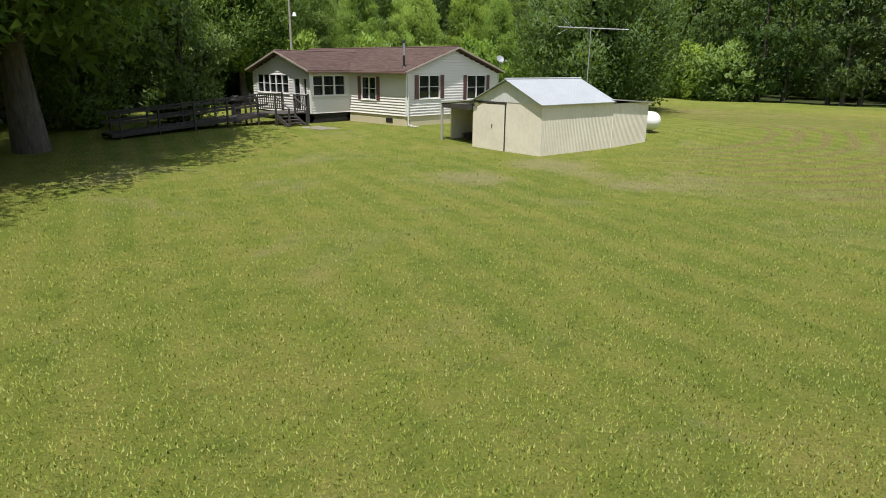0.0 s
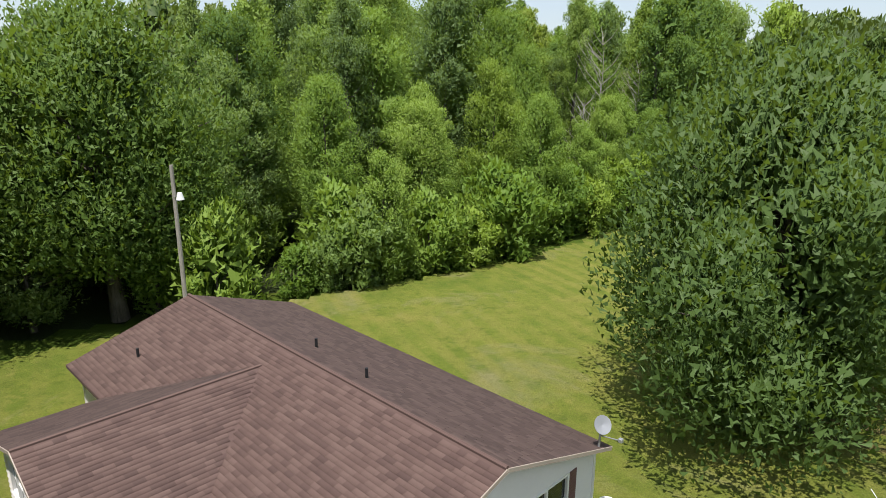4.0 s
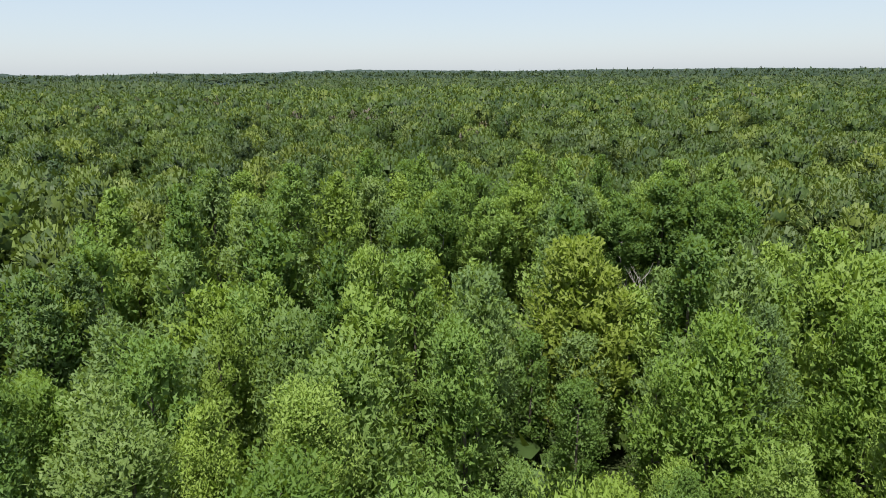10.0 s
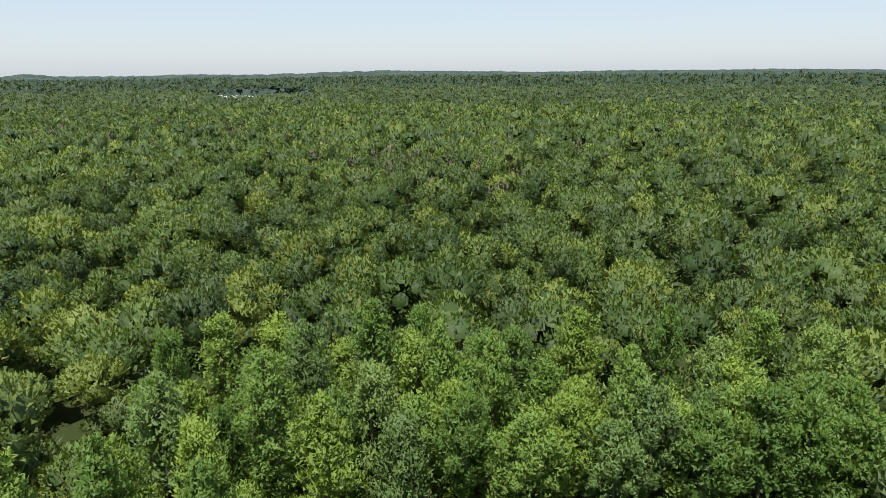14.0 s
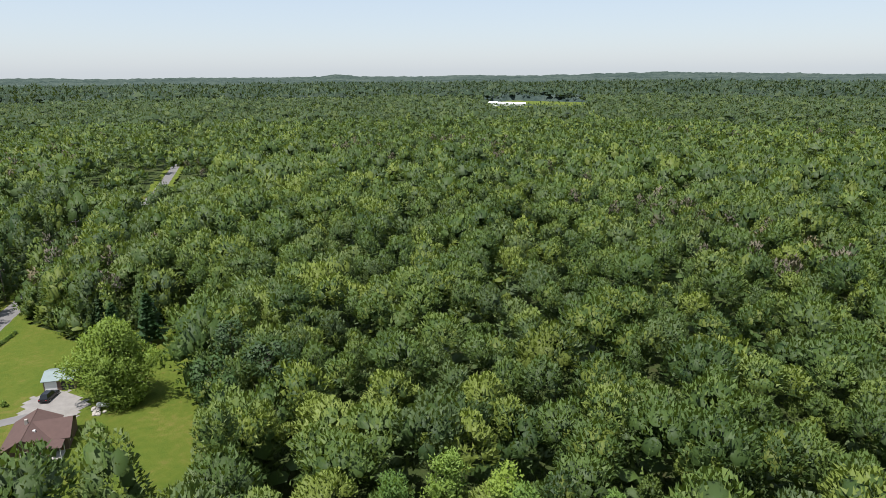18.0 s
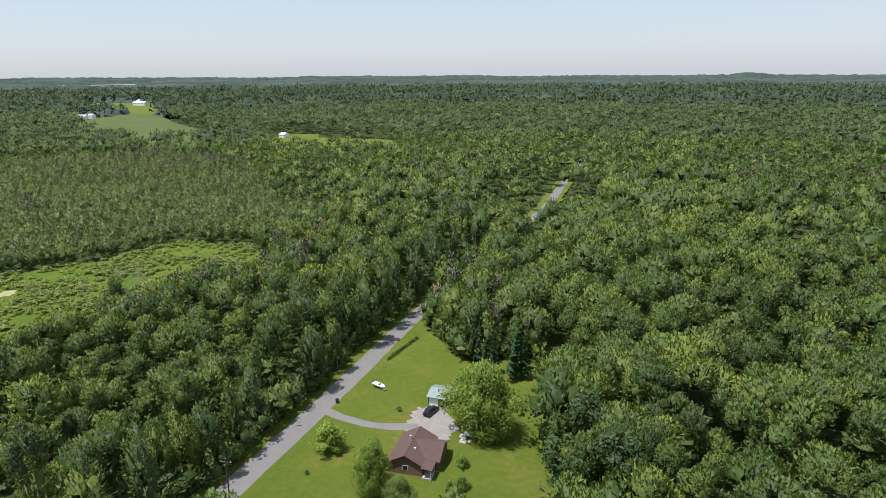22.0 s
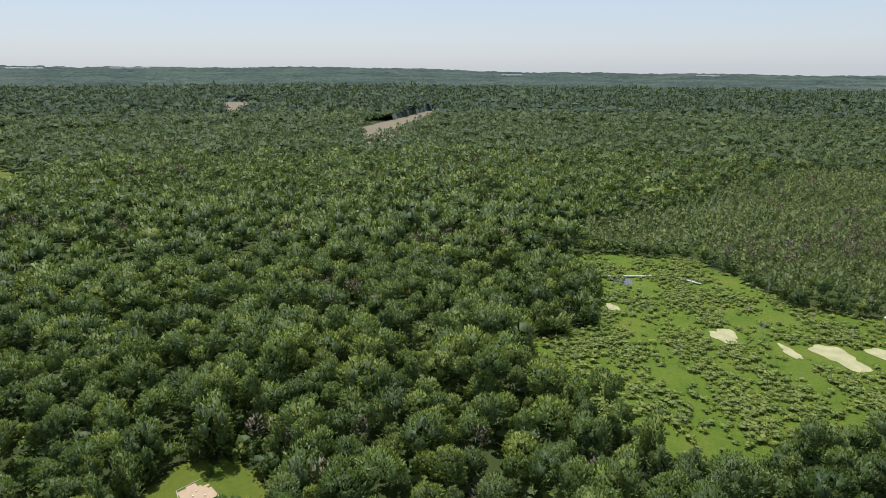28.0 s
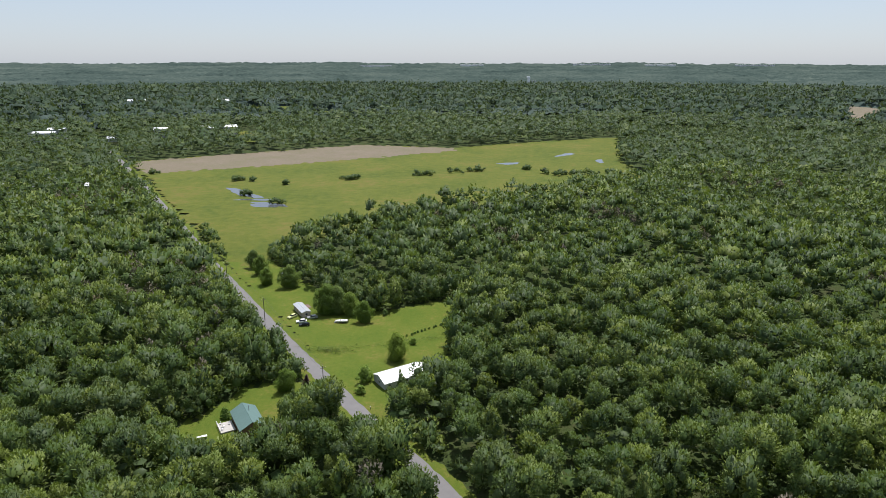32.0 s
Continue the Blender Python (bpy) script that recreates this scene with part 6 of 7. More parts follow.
def free_spots(x0, x1, y0, y1, gap, margin=0.0, jitter=0.42):
    """A jittered grid of places outside clearings and roads."""
    gx, gy = np.meshgrid(np.arange(x0, x1, gap), np.arange(y0, y1, gap))
    x = gx.ravel() + rng.uniform(-jitter, jitter, gx.size) * gap
    y = gy.ravel() + rng.uniform(-jitter, jitter, gx.size) * gap
    ok = off_line(ROAD_LINE, x, y) > np.where(y < 60, 7.5, np.where((y > 280) & (y < 385), 15.0, 4.8))
    ok &= off_line(DRIVE_LINE, x, y) > 5
    for poly in CLEARINGS:
        ok &= ~inside(poly, x, y)
    return x[ok], y[ok]


def low_gap(x, y, h):
    """Young, low trees between the house lawn and the grassy clearing."""
    d = np.hypot(x + 0.7, y - 43)
    a = np.degrees(np.arctan2(-(x + 0.7), y - 43))
    gap = (a > 30.5) & (a < 38) & (d < 85) & (d > 12)
    return np.where(gap, np.minimum(h, np.maximum(2.5, 15.0 * (1 - d / 88))), h)


# the woods that the flight passes low over, tree by tree
def near_part(x, y):
    return (np.abs(x) < 32 + 0.06 * (y - 60)) & (y > 56) & (y < 180) | (np.abs(x) < 64) & (y > 18) & (y < 92) & (y < 150 - x)


x, y = free_spots(-66, 66, 18, 190, 6.1, jitter=0.6)
k = near_part(x, y)
x, y = x[k], y[k]
edge = np.min([off_line(poly + poly[:1], x, y) for poly in (HOUSE_LAWN, BACK_FIELD)], axis=0)
glade = (np.abs(x - 13) < 26) & (y > 139) & (y < 156)
x, y, edge = x[~glade], y[~glade], edge[~glade]
tall = np.clip(0.5 + edge / 32, 0.45, 1.12) * rng.uniform(0.8, 1.15, len(x))
tall = np.where(y > 135, np.minimum(tall, 1.0), tall)
tall = np.where((x > 16) & (y > 96) & (y < 128), 1.25, tall)
tall = np.where((np.abs(x - 9.5) < 6.5) & (y > 100) & (y < 127), np.minimum(tall, 0.66), tall)   # younger trees before the yellow one
cut_to = low_gap(x, y, tall * 18)
tall = np.where(cut_to < tall * 18 - 0.1, cut_to / 24, tall)
names = ["tall leafy woodland tree with a rounded green crown", "slender tall woodland tree, leaves high up", "broad leafy woodland tree with light green leaves",
         "narrow tall woodland tree", "leafy woodland tree with branches down to the ground"]
which = np.where(edge < 9, rng.choice([2, 4], len(x)), rng.choice(5, len(x), p=[0.28, 0.2, 0.2, 0.17, 0.15]))
tall = np.where(y < 135, np.minimum(tall, np.array([1.1, 0.98, 1.15, 0.88, 1.2])[which]), tall)   # no slender tree far above its neighbours
dim = (x > 25) & (y < 95)   # the dense dull row east of the lawn, in darker leaves than LEAF
# the nearest ones with finer sprays than those farther on
tier = np.where((y > 64) & (y < 104) & (np.abs(x) < 18), 0, np.where(y < 118, 1, 2))
for level, dense, fine in ((0, 3.2, 0.62), (1, 1.7, 0.85), (2, 0.75, 1.25)):
    n_ = lambda v: int(v * dense)
    # two kinds get brighter leaves than LEAF in the nearer tiers
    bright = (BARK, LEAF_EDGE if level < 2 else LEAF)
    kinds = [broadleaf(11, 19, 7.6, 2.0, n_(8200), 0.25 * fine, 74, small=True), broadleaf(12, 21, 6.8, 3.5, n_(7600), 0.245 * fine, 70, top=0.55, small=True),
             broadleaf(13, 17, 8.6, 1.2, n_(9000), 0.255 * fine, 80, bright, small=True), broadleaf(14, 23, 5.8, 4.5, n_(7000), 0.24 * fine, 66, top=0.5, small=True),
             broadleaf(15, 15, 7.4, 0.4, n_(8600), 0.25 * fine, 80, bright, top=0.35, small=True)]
    for k, master in enumerate(kinds):
        sel = (which == k) & (tier == level) & ~dim
        planted(master, [(a, b, 0, s) for a, b, s in zip(x[sel], y[sel], tall[sel])], names[k], "tree", "woodland trees", rng)
dull_trees = [broadleaf(16, 19, 8.4, 1.0, 9000, 0.25, 50, (BARK, LEAF_DULL), small=True), broadleaf(17, 16, 7.8, 0.4, 9000, 0.25, 50, (BARK, LEAF_DULL), top=0.36, small=True)]
for k, master in enumerate(dull_trees):
    sel = dim & (which % 2 == k)
    planted(master, [(a, b, 0, s) for a, b, s in zip(x[sel], y[sel], np.maximum(tall[sel], 0.8))], "dense dull green woodland tree at the edge of the lawn", "tree", "woodland trees", rng)
PALEBARK = bark_material("pale_bark", (0.20, 0.185, 0.16), (0.46, 0.44, 0.40))
LEAF_YELLOW = leaf_material("yellow_green_leaves", (0.13, 0.20, 0.026), (0.21, 0.27, 0.042), (0.28, 0.31, 0.07), through_light=0.4)
aspen = broadleaf(18, 20, 6.4, 9.5, 6500, 0.30, 46, (PALEBARK, LEAF), 0.17, "aspen", 0.5, 10, True)
planted(aspen, [(4, 155, 0, 0.95), (8, 158, 0, 1.0), (12, 156, 0, 0.9), (16, 159, 0, 1.0), (-2, 158, 0, 1.0), (21, 157, 0, 0.95), (26, 160, 0, 1.05), (31, 158, 0, 1.0), (-7, 160, 0, 0.9), (36, 161, 0, 1.0), (24, 163, 0, 0.9), (10, 163, 0, 0.95)],
        "tall slender tree with a bare pale trunk and a high crown", "tree", "pale-trunked trees", rng)
golden = broadleaf(19, 15, 7.0, 2.0, 12000, 0.26, 60, (BARK, LEAF_YELLOW), 0.16, "golden_tree", 0.45, 12, True)
planted(golden, [(10.5, 129, 0, 1.4)], "leafy tree with yellow-green leaves among darker ones", "tree", "", rng)
dead = dead_tree(71, 15)
planted(dead, [(14, 92, 0, 1.1), (19, 97, 0, 0.9), (11, 84, 0, 0.7), (-10, 143, 0, 1.0), (-6, 139, 0, 0.9), (-16, 150, 0, 0.8), (8, 133, 0, 1.0), (13, 137, 0, 1.05), (19, 140, 0, 1.0)],
        "bare grey dead tree among the leafy ones", "dead tree", "dead trees", rng)
# saplings and undergrowth between the near trees
bush = broadleaf(31, 3.6, 4.4, 0.1, 3600, 0.19, 32, (BARK, LEAF_BUSH), 0.06, "bush", 0.4, 8, True)
spots = []
for poly in (HOUSE_LAWN[3:16], BACK_FIELD):
    for (ax, ay), (bx, by) in zip(poly, poly[1:]):
        n = int(math.hypot(bx - ax, by - ay) / 2.6)
        for i in range(n):
            s = (i + rng.uniform(0, 1)) / n
            px, py = ax + (bx - ax) * s, ay + (by - ay) * s
            d = math.hypot(bx - ax, by - ay)
            ox, oy = (by - ay) / d, -(bx - ax) / d
            w = rng.uniform(0.0, 3.0)
            spots.append((px + ox * w, py + oy * w, 0, rng.uniform(0.6, 1.6)))
ux, uy = free_spots(-30, 30, 60, 100, 6.0, jitter=0.8)
rng.shuffle(spots)
spots = spots[:84]
spots += [(a, b, 0, rng.uniform(0.8, 1.6)) for a, b in zip(ux, uy)]
spots = [p for p in spots if p[0] < 33]
planted(bush, spots[:130], "bright green leafy bush at the edge of the woods", "bush", "edge bushes", rng)


# the woods farther off: joined, with fewer and larger sprays the farther they stand
ICO = [(0, 0, 1)] + [(0.894 * math.cos(a), 0.894 * math.sin(a), 0.447) for a in np.arange(5) * 2 * math.pi / 5] + [(0.894 * math.cos(a), 0.894 * math.sin(a), -0.447) for a in (np.arange(5) + 0.5) * 2 * math.pi / 5] + [(0, 0, -1)]
ICO_FACES = [(0, 1 + i, 1 + (i + 1) % 5) for i in range(5)] + [(1 + i, 6 + i, 1 + (i + 1) % 5) for i in range(5)] + [(1 + (i + 1) % 5, 6 + i, 6 + (i + 1) % 5) for i in range(5)]


def woods(name, x, y, h, w, tint, leaves, size, label, lobes=9, material=None, core=0.72, low=None, slim=0.30):
    """Many trees in one mesh: each crown is a dome of rounded lobes set with leafy shoots; low trees are leafy down to the ground."""
    n, k, c = len(x), leaves, lobes
    low = np.zeros(n, bool) if low is None else low
    base = land(x, y)
    rz = np.where(low, h * 0.5, np.clip(w * 0.52, h * 0.26, h * 0.46))
    mid = h - rz * 1.02
    rank = (np.arange(c) + 0.5) / c
    up = np.where(low[:, None], 1 - 1.75 * rank, 1 - 1.2 * rank) + rng.uniform(-0.12, 0.12, (n, c))
    up = np.clip(up, -0.95, 1)
    az = rng.uniform(0, 2 * np.pi, (n, 1)) + np.arange(c) * 2.4 + rng.normal(0, 0.35, (n, c))
    flat = np.sqrt(np.maximum(0, 1 - up * up))
    o = np.stack([flat * np.cos(az), flat * np.sin(az), up], -1)                      # from the middle of the crown to each lobe
    reach = rng.uniform(0.50, 0.72, (n, c))[..., None]
    half = np.stack([w / 2, w / 2, rz], -1)[:, None, :]
    centre = np.stack([x, y, mid + base], -1)[:, None, :] + o * reach * half
    rad = rng.uniform(0.85, 1.2, (n, c)) * 1.35 / math.sqrt(c)
    rad = rad[..., None] * half * [1, 1, 0.9]
    pick = rng.integers(0, c, (n, k))[..., None]
    g = lambda m: np.take_along_axis(m, pick, 1)
    d = rng.normal(0, 1, (n, k, 3)) + 0.8 * g(o) + [0, 0, 0.35]
    d /= np.linalg.norm(d, axis=2)[..., None] + 1e-9
    p = g(centre) + d * g(rad) * rng.uniform(0.8, 1.1, (n, k, 1))
    p[..., 2] = np.maximum(p[..., 2], (base + 0.1)[:, None])
    nrm = d * 0.55 + g(o) * 0.5 + [0, 0, 0.2]
    v, ln = leaf_points(p.reshape(-1, 3), nrm.reshape(-1, 3), np.repeat(size * np.sqrt(w / 8), k), rng, slim)
    f, tints = np.arange(n * k * 3).reshape(-1, 3), np.repeat(tint, k * 3)
    if core:   # the dense inner leaves of each lobe, crown shade put into their tint
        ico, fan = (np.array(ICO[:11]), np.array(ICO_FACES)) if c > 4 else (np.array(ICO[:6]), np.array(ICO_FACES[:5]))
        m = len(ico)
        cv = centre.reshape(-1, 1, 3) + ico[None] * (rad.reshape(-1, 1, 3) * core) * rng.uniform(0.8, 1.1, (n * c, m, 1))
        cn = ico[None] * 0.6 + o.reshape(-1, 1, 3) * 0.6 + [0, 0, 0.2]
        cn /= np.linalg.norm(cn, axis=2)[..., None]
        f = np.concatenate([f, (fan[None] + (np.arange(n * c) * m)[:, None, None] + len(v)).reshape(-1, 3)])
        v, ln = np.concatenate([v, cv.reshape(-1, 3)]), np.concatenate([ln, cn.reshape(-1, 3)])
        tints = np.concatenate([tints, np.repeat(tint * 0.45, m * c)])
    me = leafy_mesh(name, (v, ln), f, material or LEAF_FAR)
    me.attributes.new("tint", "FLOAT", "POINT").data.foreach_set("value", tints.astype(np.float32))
    return tagged(new(name, me), label, "woods", kind="stuff")


def wetness(x, y):
    """How much of the thin swamp woods west of the marsh grows at a place."""
    return smooth01(275, 325, -x) * (1 - smooth01(600, 760, -x)) * smooth01(-150, -60, y) * (1 - smooth01(200, 290, y))


def stand(x, y):
    """Height, width and tint of the trees that grow at a place."""
    n = len(x)
    big = np.sin(x * 0.011 + 1.3) * np.sin(y * 0.013 + 0.4) + 0.6 * np.sin(x * 0.031 + y * 0.023) + 0.4 * np.sin(x * 0.07 - y * 0.05)
    h = (15.5 + 1.2 * big + rng.normal(0, 1.6, n)) * rng.choice([0.66, 1.0, 1.22], n, p=[0.28, 0.54, 0.18])
    w = (8.0 + 1.9 * rng.normal(0, 1, n) + 0.5 * big) * np.clip(h / 15, 0.7, 1.3)
    w = np.where(rng.uniform(0, 1, n) < 0.2, w * 0.6, w)
    tint = np.clip(0.50 + 0.08 * big + rng.normal(0, 0.20, n), 0, 1)
    near_edge = np.min([off_line(p + p[:1], x, y) for p in (HOUSE_LAWN, BACK_FIELD, SWAMP, BIG_FIELD, GREEN_YARD)], axis=0)
    h *= np.clip(0.62 + near_edge / 20, 0.62, 1)
    # a tall row south-west of the road; its shade goes into the tint
    row = (off_line(ROAD_LINE, x, y) < 17) & (0.76 * (x + 124) + 0.65 * (y - 140) < 0) & (y > 95) & (y < 300)
    h = np.where(row, np.maximum(h, 13) * 1.32, h)
    h = np.where((off_line(ROAD_LINE, x, y) < 34) & (0.76 * (x + 264) + 0.65 * (y - 313) > -30) & (y > 285) & (y < 385), h * 0.42, h)
    return np.maximum(h, 4), np.clip(w, 3.2, 13), np.where(row, tint * 0.6, tint)



def in_view(x, y, keep=0.25):
    """All trees on the side that the flight looks at, some of the rest."""
    az = np.degrees(np.arctan2(-(x - CX), y - CY))
    return (az > -45) | (az < -128) | (y + 5 > 1.15 * np.abs(x)) & (y < 200) & (y > 0) | (rng.uniform(0, 1, len(x)) < keep)


x, y = free_spots(CX - 310, CX + 310, CY - 310, CY + 310, 6.7, jitter=0.55)
r = np.hypot(x - CX, y - CY)
ok = (r < 300) & ~near_part(x, y) & in_view(x, y) & (wetness(x, y) < rng.uniform(0.2, 0.8, len(x)))
x, y, r = x[ok], y[ok], r[ok]
h, w, tint = stand(x, y)
h = low_gap(x, y, h)
border = off_line(ROAD_LINE, x, y) - 4.8
for poly in CLEARINGS[:8]:
    border = np.minimum(border, off_line(poly + poly[:1], x, y))
low = border < 7
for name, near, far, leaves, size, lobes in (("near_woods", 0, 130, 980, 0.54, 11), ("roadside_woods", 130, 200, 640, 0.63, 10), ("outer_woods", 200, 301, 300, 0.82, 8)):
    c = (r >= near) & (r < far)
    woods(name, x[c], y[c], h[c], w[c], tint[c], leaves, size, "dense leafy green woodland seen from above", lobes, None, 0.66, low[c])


def along(line, gap, reach, closed=True):
    """Places scattered on both sides of a line, outside clearings and roads."""
    px, py = [], []
    for (ax, ay), (bx, by) in zip(line, line[1:] + (line[:1] if closed else [])):
        d = math.hypot(bx - ax, by - ay)
        for i in range(int(d / gap)):
            u, o = (i + rng.uniform()) * gap / d, rng.uniform(*reach) * rng.choice([-1, 1])
            px.append(ax + (bx - ax) * u - (by - ay) / d * o), py.append(ay + (by - ay) * u + (bx - ax) / d * o)
    px, py = np.array(px), np.array(py)
    ok = off_line(ROAD_LINE, px, py) > np.where(py < 60, 7.0, 4.8)
    ok &= off_line(DRIVE_LINE, px, py) > 4
    for poly in CLEARINGS:
        ok &= ~inside(poly, px, py)
    return px[ok & (np.hypot(px - CX, py - CY) < 560)], py[ok & (np.hypot(px - CX, py - CY) < 560)]


ex, ey = [], []
for line, gap, reach, closed in ((BROWN_YARD, 1.1, (0.5, 4), True), (WEST_YARD, 1.2, (0.5, 4), True), (GREEN_YARD, 1.1, (0.5, 4), True), (CAR_YARD, 1.3, (0.5, 4), True), (SWAMP, 1.4, (0.5, 7), True),
                                 (BIG_FIELD, 3.0, (1, 6), True), (ROAD_LINE[3:16], 1.5, (4.8, 9.5), False)):
    a_, b_ = along(line, gap, reach, closed)
    ex.append(a_), ey.append(b_)
ex, ey = np.concatenate(ex), np.concatenate(ey)
h = rng.uniform(3.0, 9.5, len(ex))
h = low_gap(ex, ey, h)
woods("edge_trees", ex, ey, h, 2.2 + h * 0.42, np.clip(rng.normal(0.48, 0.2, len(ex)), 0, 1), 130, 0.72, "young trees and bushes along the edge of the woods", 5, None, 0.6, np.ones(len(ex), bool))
x, y = free_spots(-300, 290, -200, 400, 6.2, jitter=0.9)
k = (np.hypot(x - CX, y - CY) < 290) & in_view(x, y, 0.0) & (np.hypot(x, y - 50) > 52)
x, y = x[k], y[k]
h = rng.uniform(2.0, 7.0, len(x))
woods("undergrowth", x, y, h, h * 1.3, rng.uniform(0.25, 0.7, len(x)), 30, 0.95, "low leafy undergrowth between the trees", 3, None, 0.7)
x, y = free_spots(CX - 690, CX + 690, CY - 690, CY + 690, 7.8, jitter=0.55)
r = np.hypot(x - CX, y - CY)
ok = (r >= 299) & (r < 680) & in_view(x, y, 0.1) & (wetness(x, y) < rng.uniform(0.2, 0.8, len(x)))
x, y, r = x[ok], y[ok], r[ok]
h, w, tint = stand(x, y)
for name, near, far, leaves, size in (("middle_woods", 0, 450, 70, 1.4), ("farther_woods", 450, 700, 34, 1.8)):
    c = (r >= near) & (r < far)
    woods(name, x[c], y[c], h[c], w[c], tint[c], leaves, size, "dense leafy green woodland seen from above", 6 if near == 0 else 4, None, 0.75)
x, y = free_spots(-780, -255, -170, 310, 5.0, jitter=0.6)
ok = (wetness(x, y) > rng.uniform(0.05, 0.95, len(x))) & in_view(x, y, 0.0)
x, y = x[ok], y[ok]
h = rng.uniform(6.0, 13.0, len(x)) * (1 - 0.3 * np.sin(x * 0.03 + 1) * np.sin(y * 0.035))
woods("swamp_woods", x, y, h, rng.uniform(2.6, 5.4, len(x)), np.clip(rng.normal(0.46, 0.25, len(x)) + 0.12 * np.sin(x * 0.021) * np.sin(y * 0.027), 0, 1), 44, 1.1, "thin close-set swamp trees behind the marsh", 4, LEAF_SWAMP, 0.7, np.ones(len(x), bool))
# bare grey trees standing in patches among the leafy ones
x, y = free_spots(CX - 640, CX + 640, CY - 640, CY + 640, 9.0, jitter=0.8)
bare = np.sin(x * 0.017 + 2) * np.sin(y * 0.019 + 1) + 0.6 * np.sin(x * 0.05 + y * 0.043) + rng.normal(0, 0.35, len(x))
ok = (np.hypot(x - CX, y - CY) > 75) & (np.hypot(x - CX, y - CY) < 630) & in_view(x, y, 0.0) & (bare > 1.08)
x, y = x[ok], y[ok]
woods("bare_trees", x, y, rng.uniform(12, 18.5, len(x)), rng.uniform(3.0, 6.0, len(x)), rng.uniform(0, 1, len(x)), 110, 0.95, "bare grey trees standing here and there in the woods", 7, TWIGS, 0, None, 0.22)
x, y = free_spots(CX - 1300, CX + 1300, CY - 1300, CY + 1300, 10.8, jitter=0.6)
r = np.hypot(x - CX, y - CY)
ok = (r >= 675) & (r < 1280) & in_view(x, y, 0.0)
x, y = x[ok], y[ok]
h, w, tint = stand(x, y)
woods("distant_woods", x, y, h, w * 1.3, tint, 20, 1.8, "distant green woodland", 2, LEAF_MIDDLE_HAZED, 0.8)
x, y = free_spots(CX - 2400, CX + 2400, CY - 2400, CY + 2400, 18, jitter=0.7)
r = np.hypot(x - CX, y - CY)
ok = (r >= 1260) & (r < 2400) & in_view(x, y, 0.0)
x, y = x[ok], y[ok]
h, w, tint = stand(x, y)
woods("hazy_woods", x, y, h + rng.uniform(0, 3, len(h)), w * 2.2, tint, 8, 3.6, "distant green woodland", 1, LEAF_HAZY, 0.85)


# the woods to the horizon: one bumpy canopy
NA, NR = 1400, 125
rr = 1230 * (4850 / 1230) ** np.linspace(0, 1, NR)
aa = np.linspace(0, 2 * np.pi, NA, endpoint=False)
A, R_ = np.meshgrid(aa, rr)
X, Y = CX + R_ * np.cos(A), CY + R_ * np.sin(A)
X += rng.uniform(-0.4, 0.4, X.shape) * R_ * 0.0055
Y += rng.uniform(-0.4, 0.4, X.shape) * R_ * 0.0055


def cells(x, y, size, seed):
    """A random value for the nearest seed of a jittered grid."""
    best, val = np.full(x.shape, 9.0), np.zeros(x.shape)
    ix, iy = np.floor(x / size), np.floor(y / size)
    for dx in (-1, 0, 1):
        for dy in (-1, 0, 1):
            cx, cy = ix + dx, iy + dy
            s1 = np.modf(np.abs(np.sin(cx * 127.1 + cy * 311.7 + seed) * 43758.5453))[0]
            s2 = np.modf(np.abs(np.sin(cx * 269.5 + cy * 183.3 + seed) * 28001.8384))[0]
            d = np.hypot(x / size - cx - s1, y / size - cy - s2)
            val = np.where(d < best, s1 * 0.5 + s2 * 0.5, val)
            best = np.minimum(best, d)
    return val


v1, v2, v3 = cells(X, Y, 12.0, 1.0), cells(X, Y, 30.0, 2.0), cells(X, Y, 190.0, 3.0)
Z = 9.0 + 4.0 * (v1 - 0.5) + 5.0 * (v2 - 0.5) + 8.0 * (v3 - 0.5) + rng.uniform(-4, 4, X.shape) + 4.0 * smooth01(2200, 2600, R_)
tint = np.clip(0.42 + 0.5 * (v1 - 0.5) + 0.6 * (v2 - 0.5) + 0.8 * (v3 - 0.5), 0, 1)
Z += land(X, Y)
open_ = off_line(ROAD_LINE, X, Y) < 9
for poly in CLEARINGS:
    open_ |= inside(poly, X, Y)
Z = np.where(open_, land(X, Y) - 4.0, Z)
idx = np.arange(NA * NR).reshape(NR, NA)
nxt = np.roll(idx, -1, 1)
f = np.stack([idx[:-1], nxt[:-1], nxt[1:], idx[1:]], -1).reshape(-1, 4)[:, ::-1]
me = mesh_from("horizon_woods", np.stack([X, Y, Z], -1).reshape(-1, 3), f, LEAF_HORIZON_HAZED)
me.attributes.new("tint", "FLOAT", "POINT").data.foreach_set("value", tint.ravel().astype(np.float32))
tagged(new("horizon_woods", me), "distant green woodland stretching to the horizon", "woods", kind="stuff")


# ---- trees that stand alone ----
PURPLE = leaf_material("purple_leaves", (0.030, 0.014, 0.018), (0.045, 0.020, 0.024), (0.065, 0.030, 0.030))
rng2 = np.random.default_rng(21)
shade = broadleaf(41, 16, 13.5, 3.2, 36000, 0.215, 100, (BARK, LEAF_DARK), 0.42, "shade_tree", 0.45, 24, True)
# trees at y 17.6 and 8.5 stand out of view, added to shade the lawn
planted(shade, [(-16.6, 26.2, 0, 1.3), (-17.2, 17.6, 0, 1.05), (-23.5, 35.5, 0, 0.9), (-16.5, 8.5, 0, 0.95), (-29, 25, 0, 1.05), (-26, 46, 0, 0.95), (-36, 38, 0, 1.0), (-24.5, 43.5, 0, 0.8), (-33, 47, 0, 1.0), (-17, 57, 0, 0.9), (-24, 55, 0, 1.0)],
        "large leafy shade tree over the driveway and ramp", "tree", "shade trees", rng2, (0.92, 1.05))
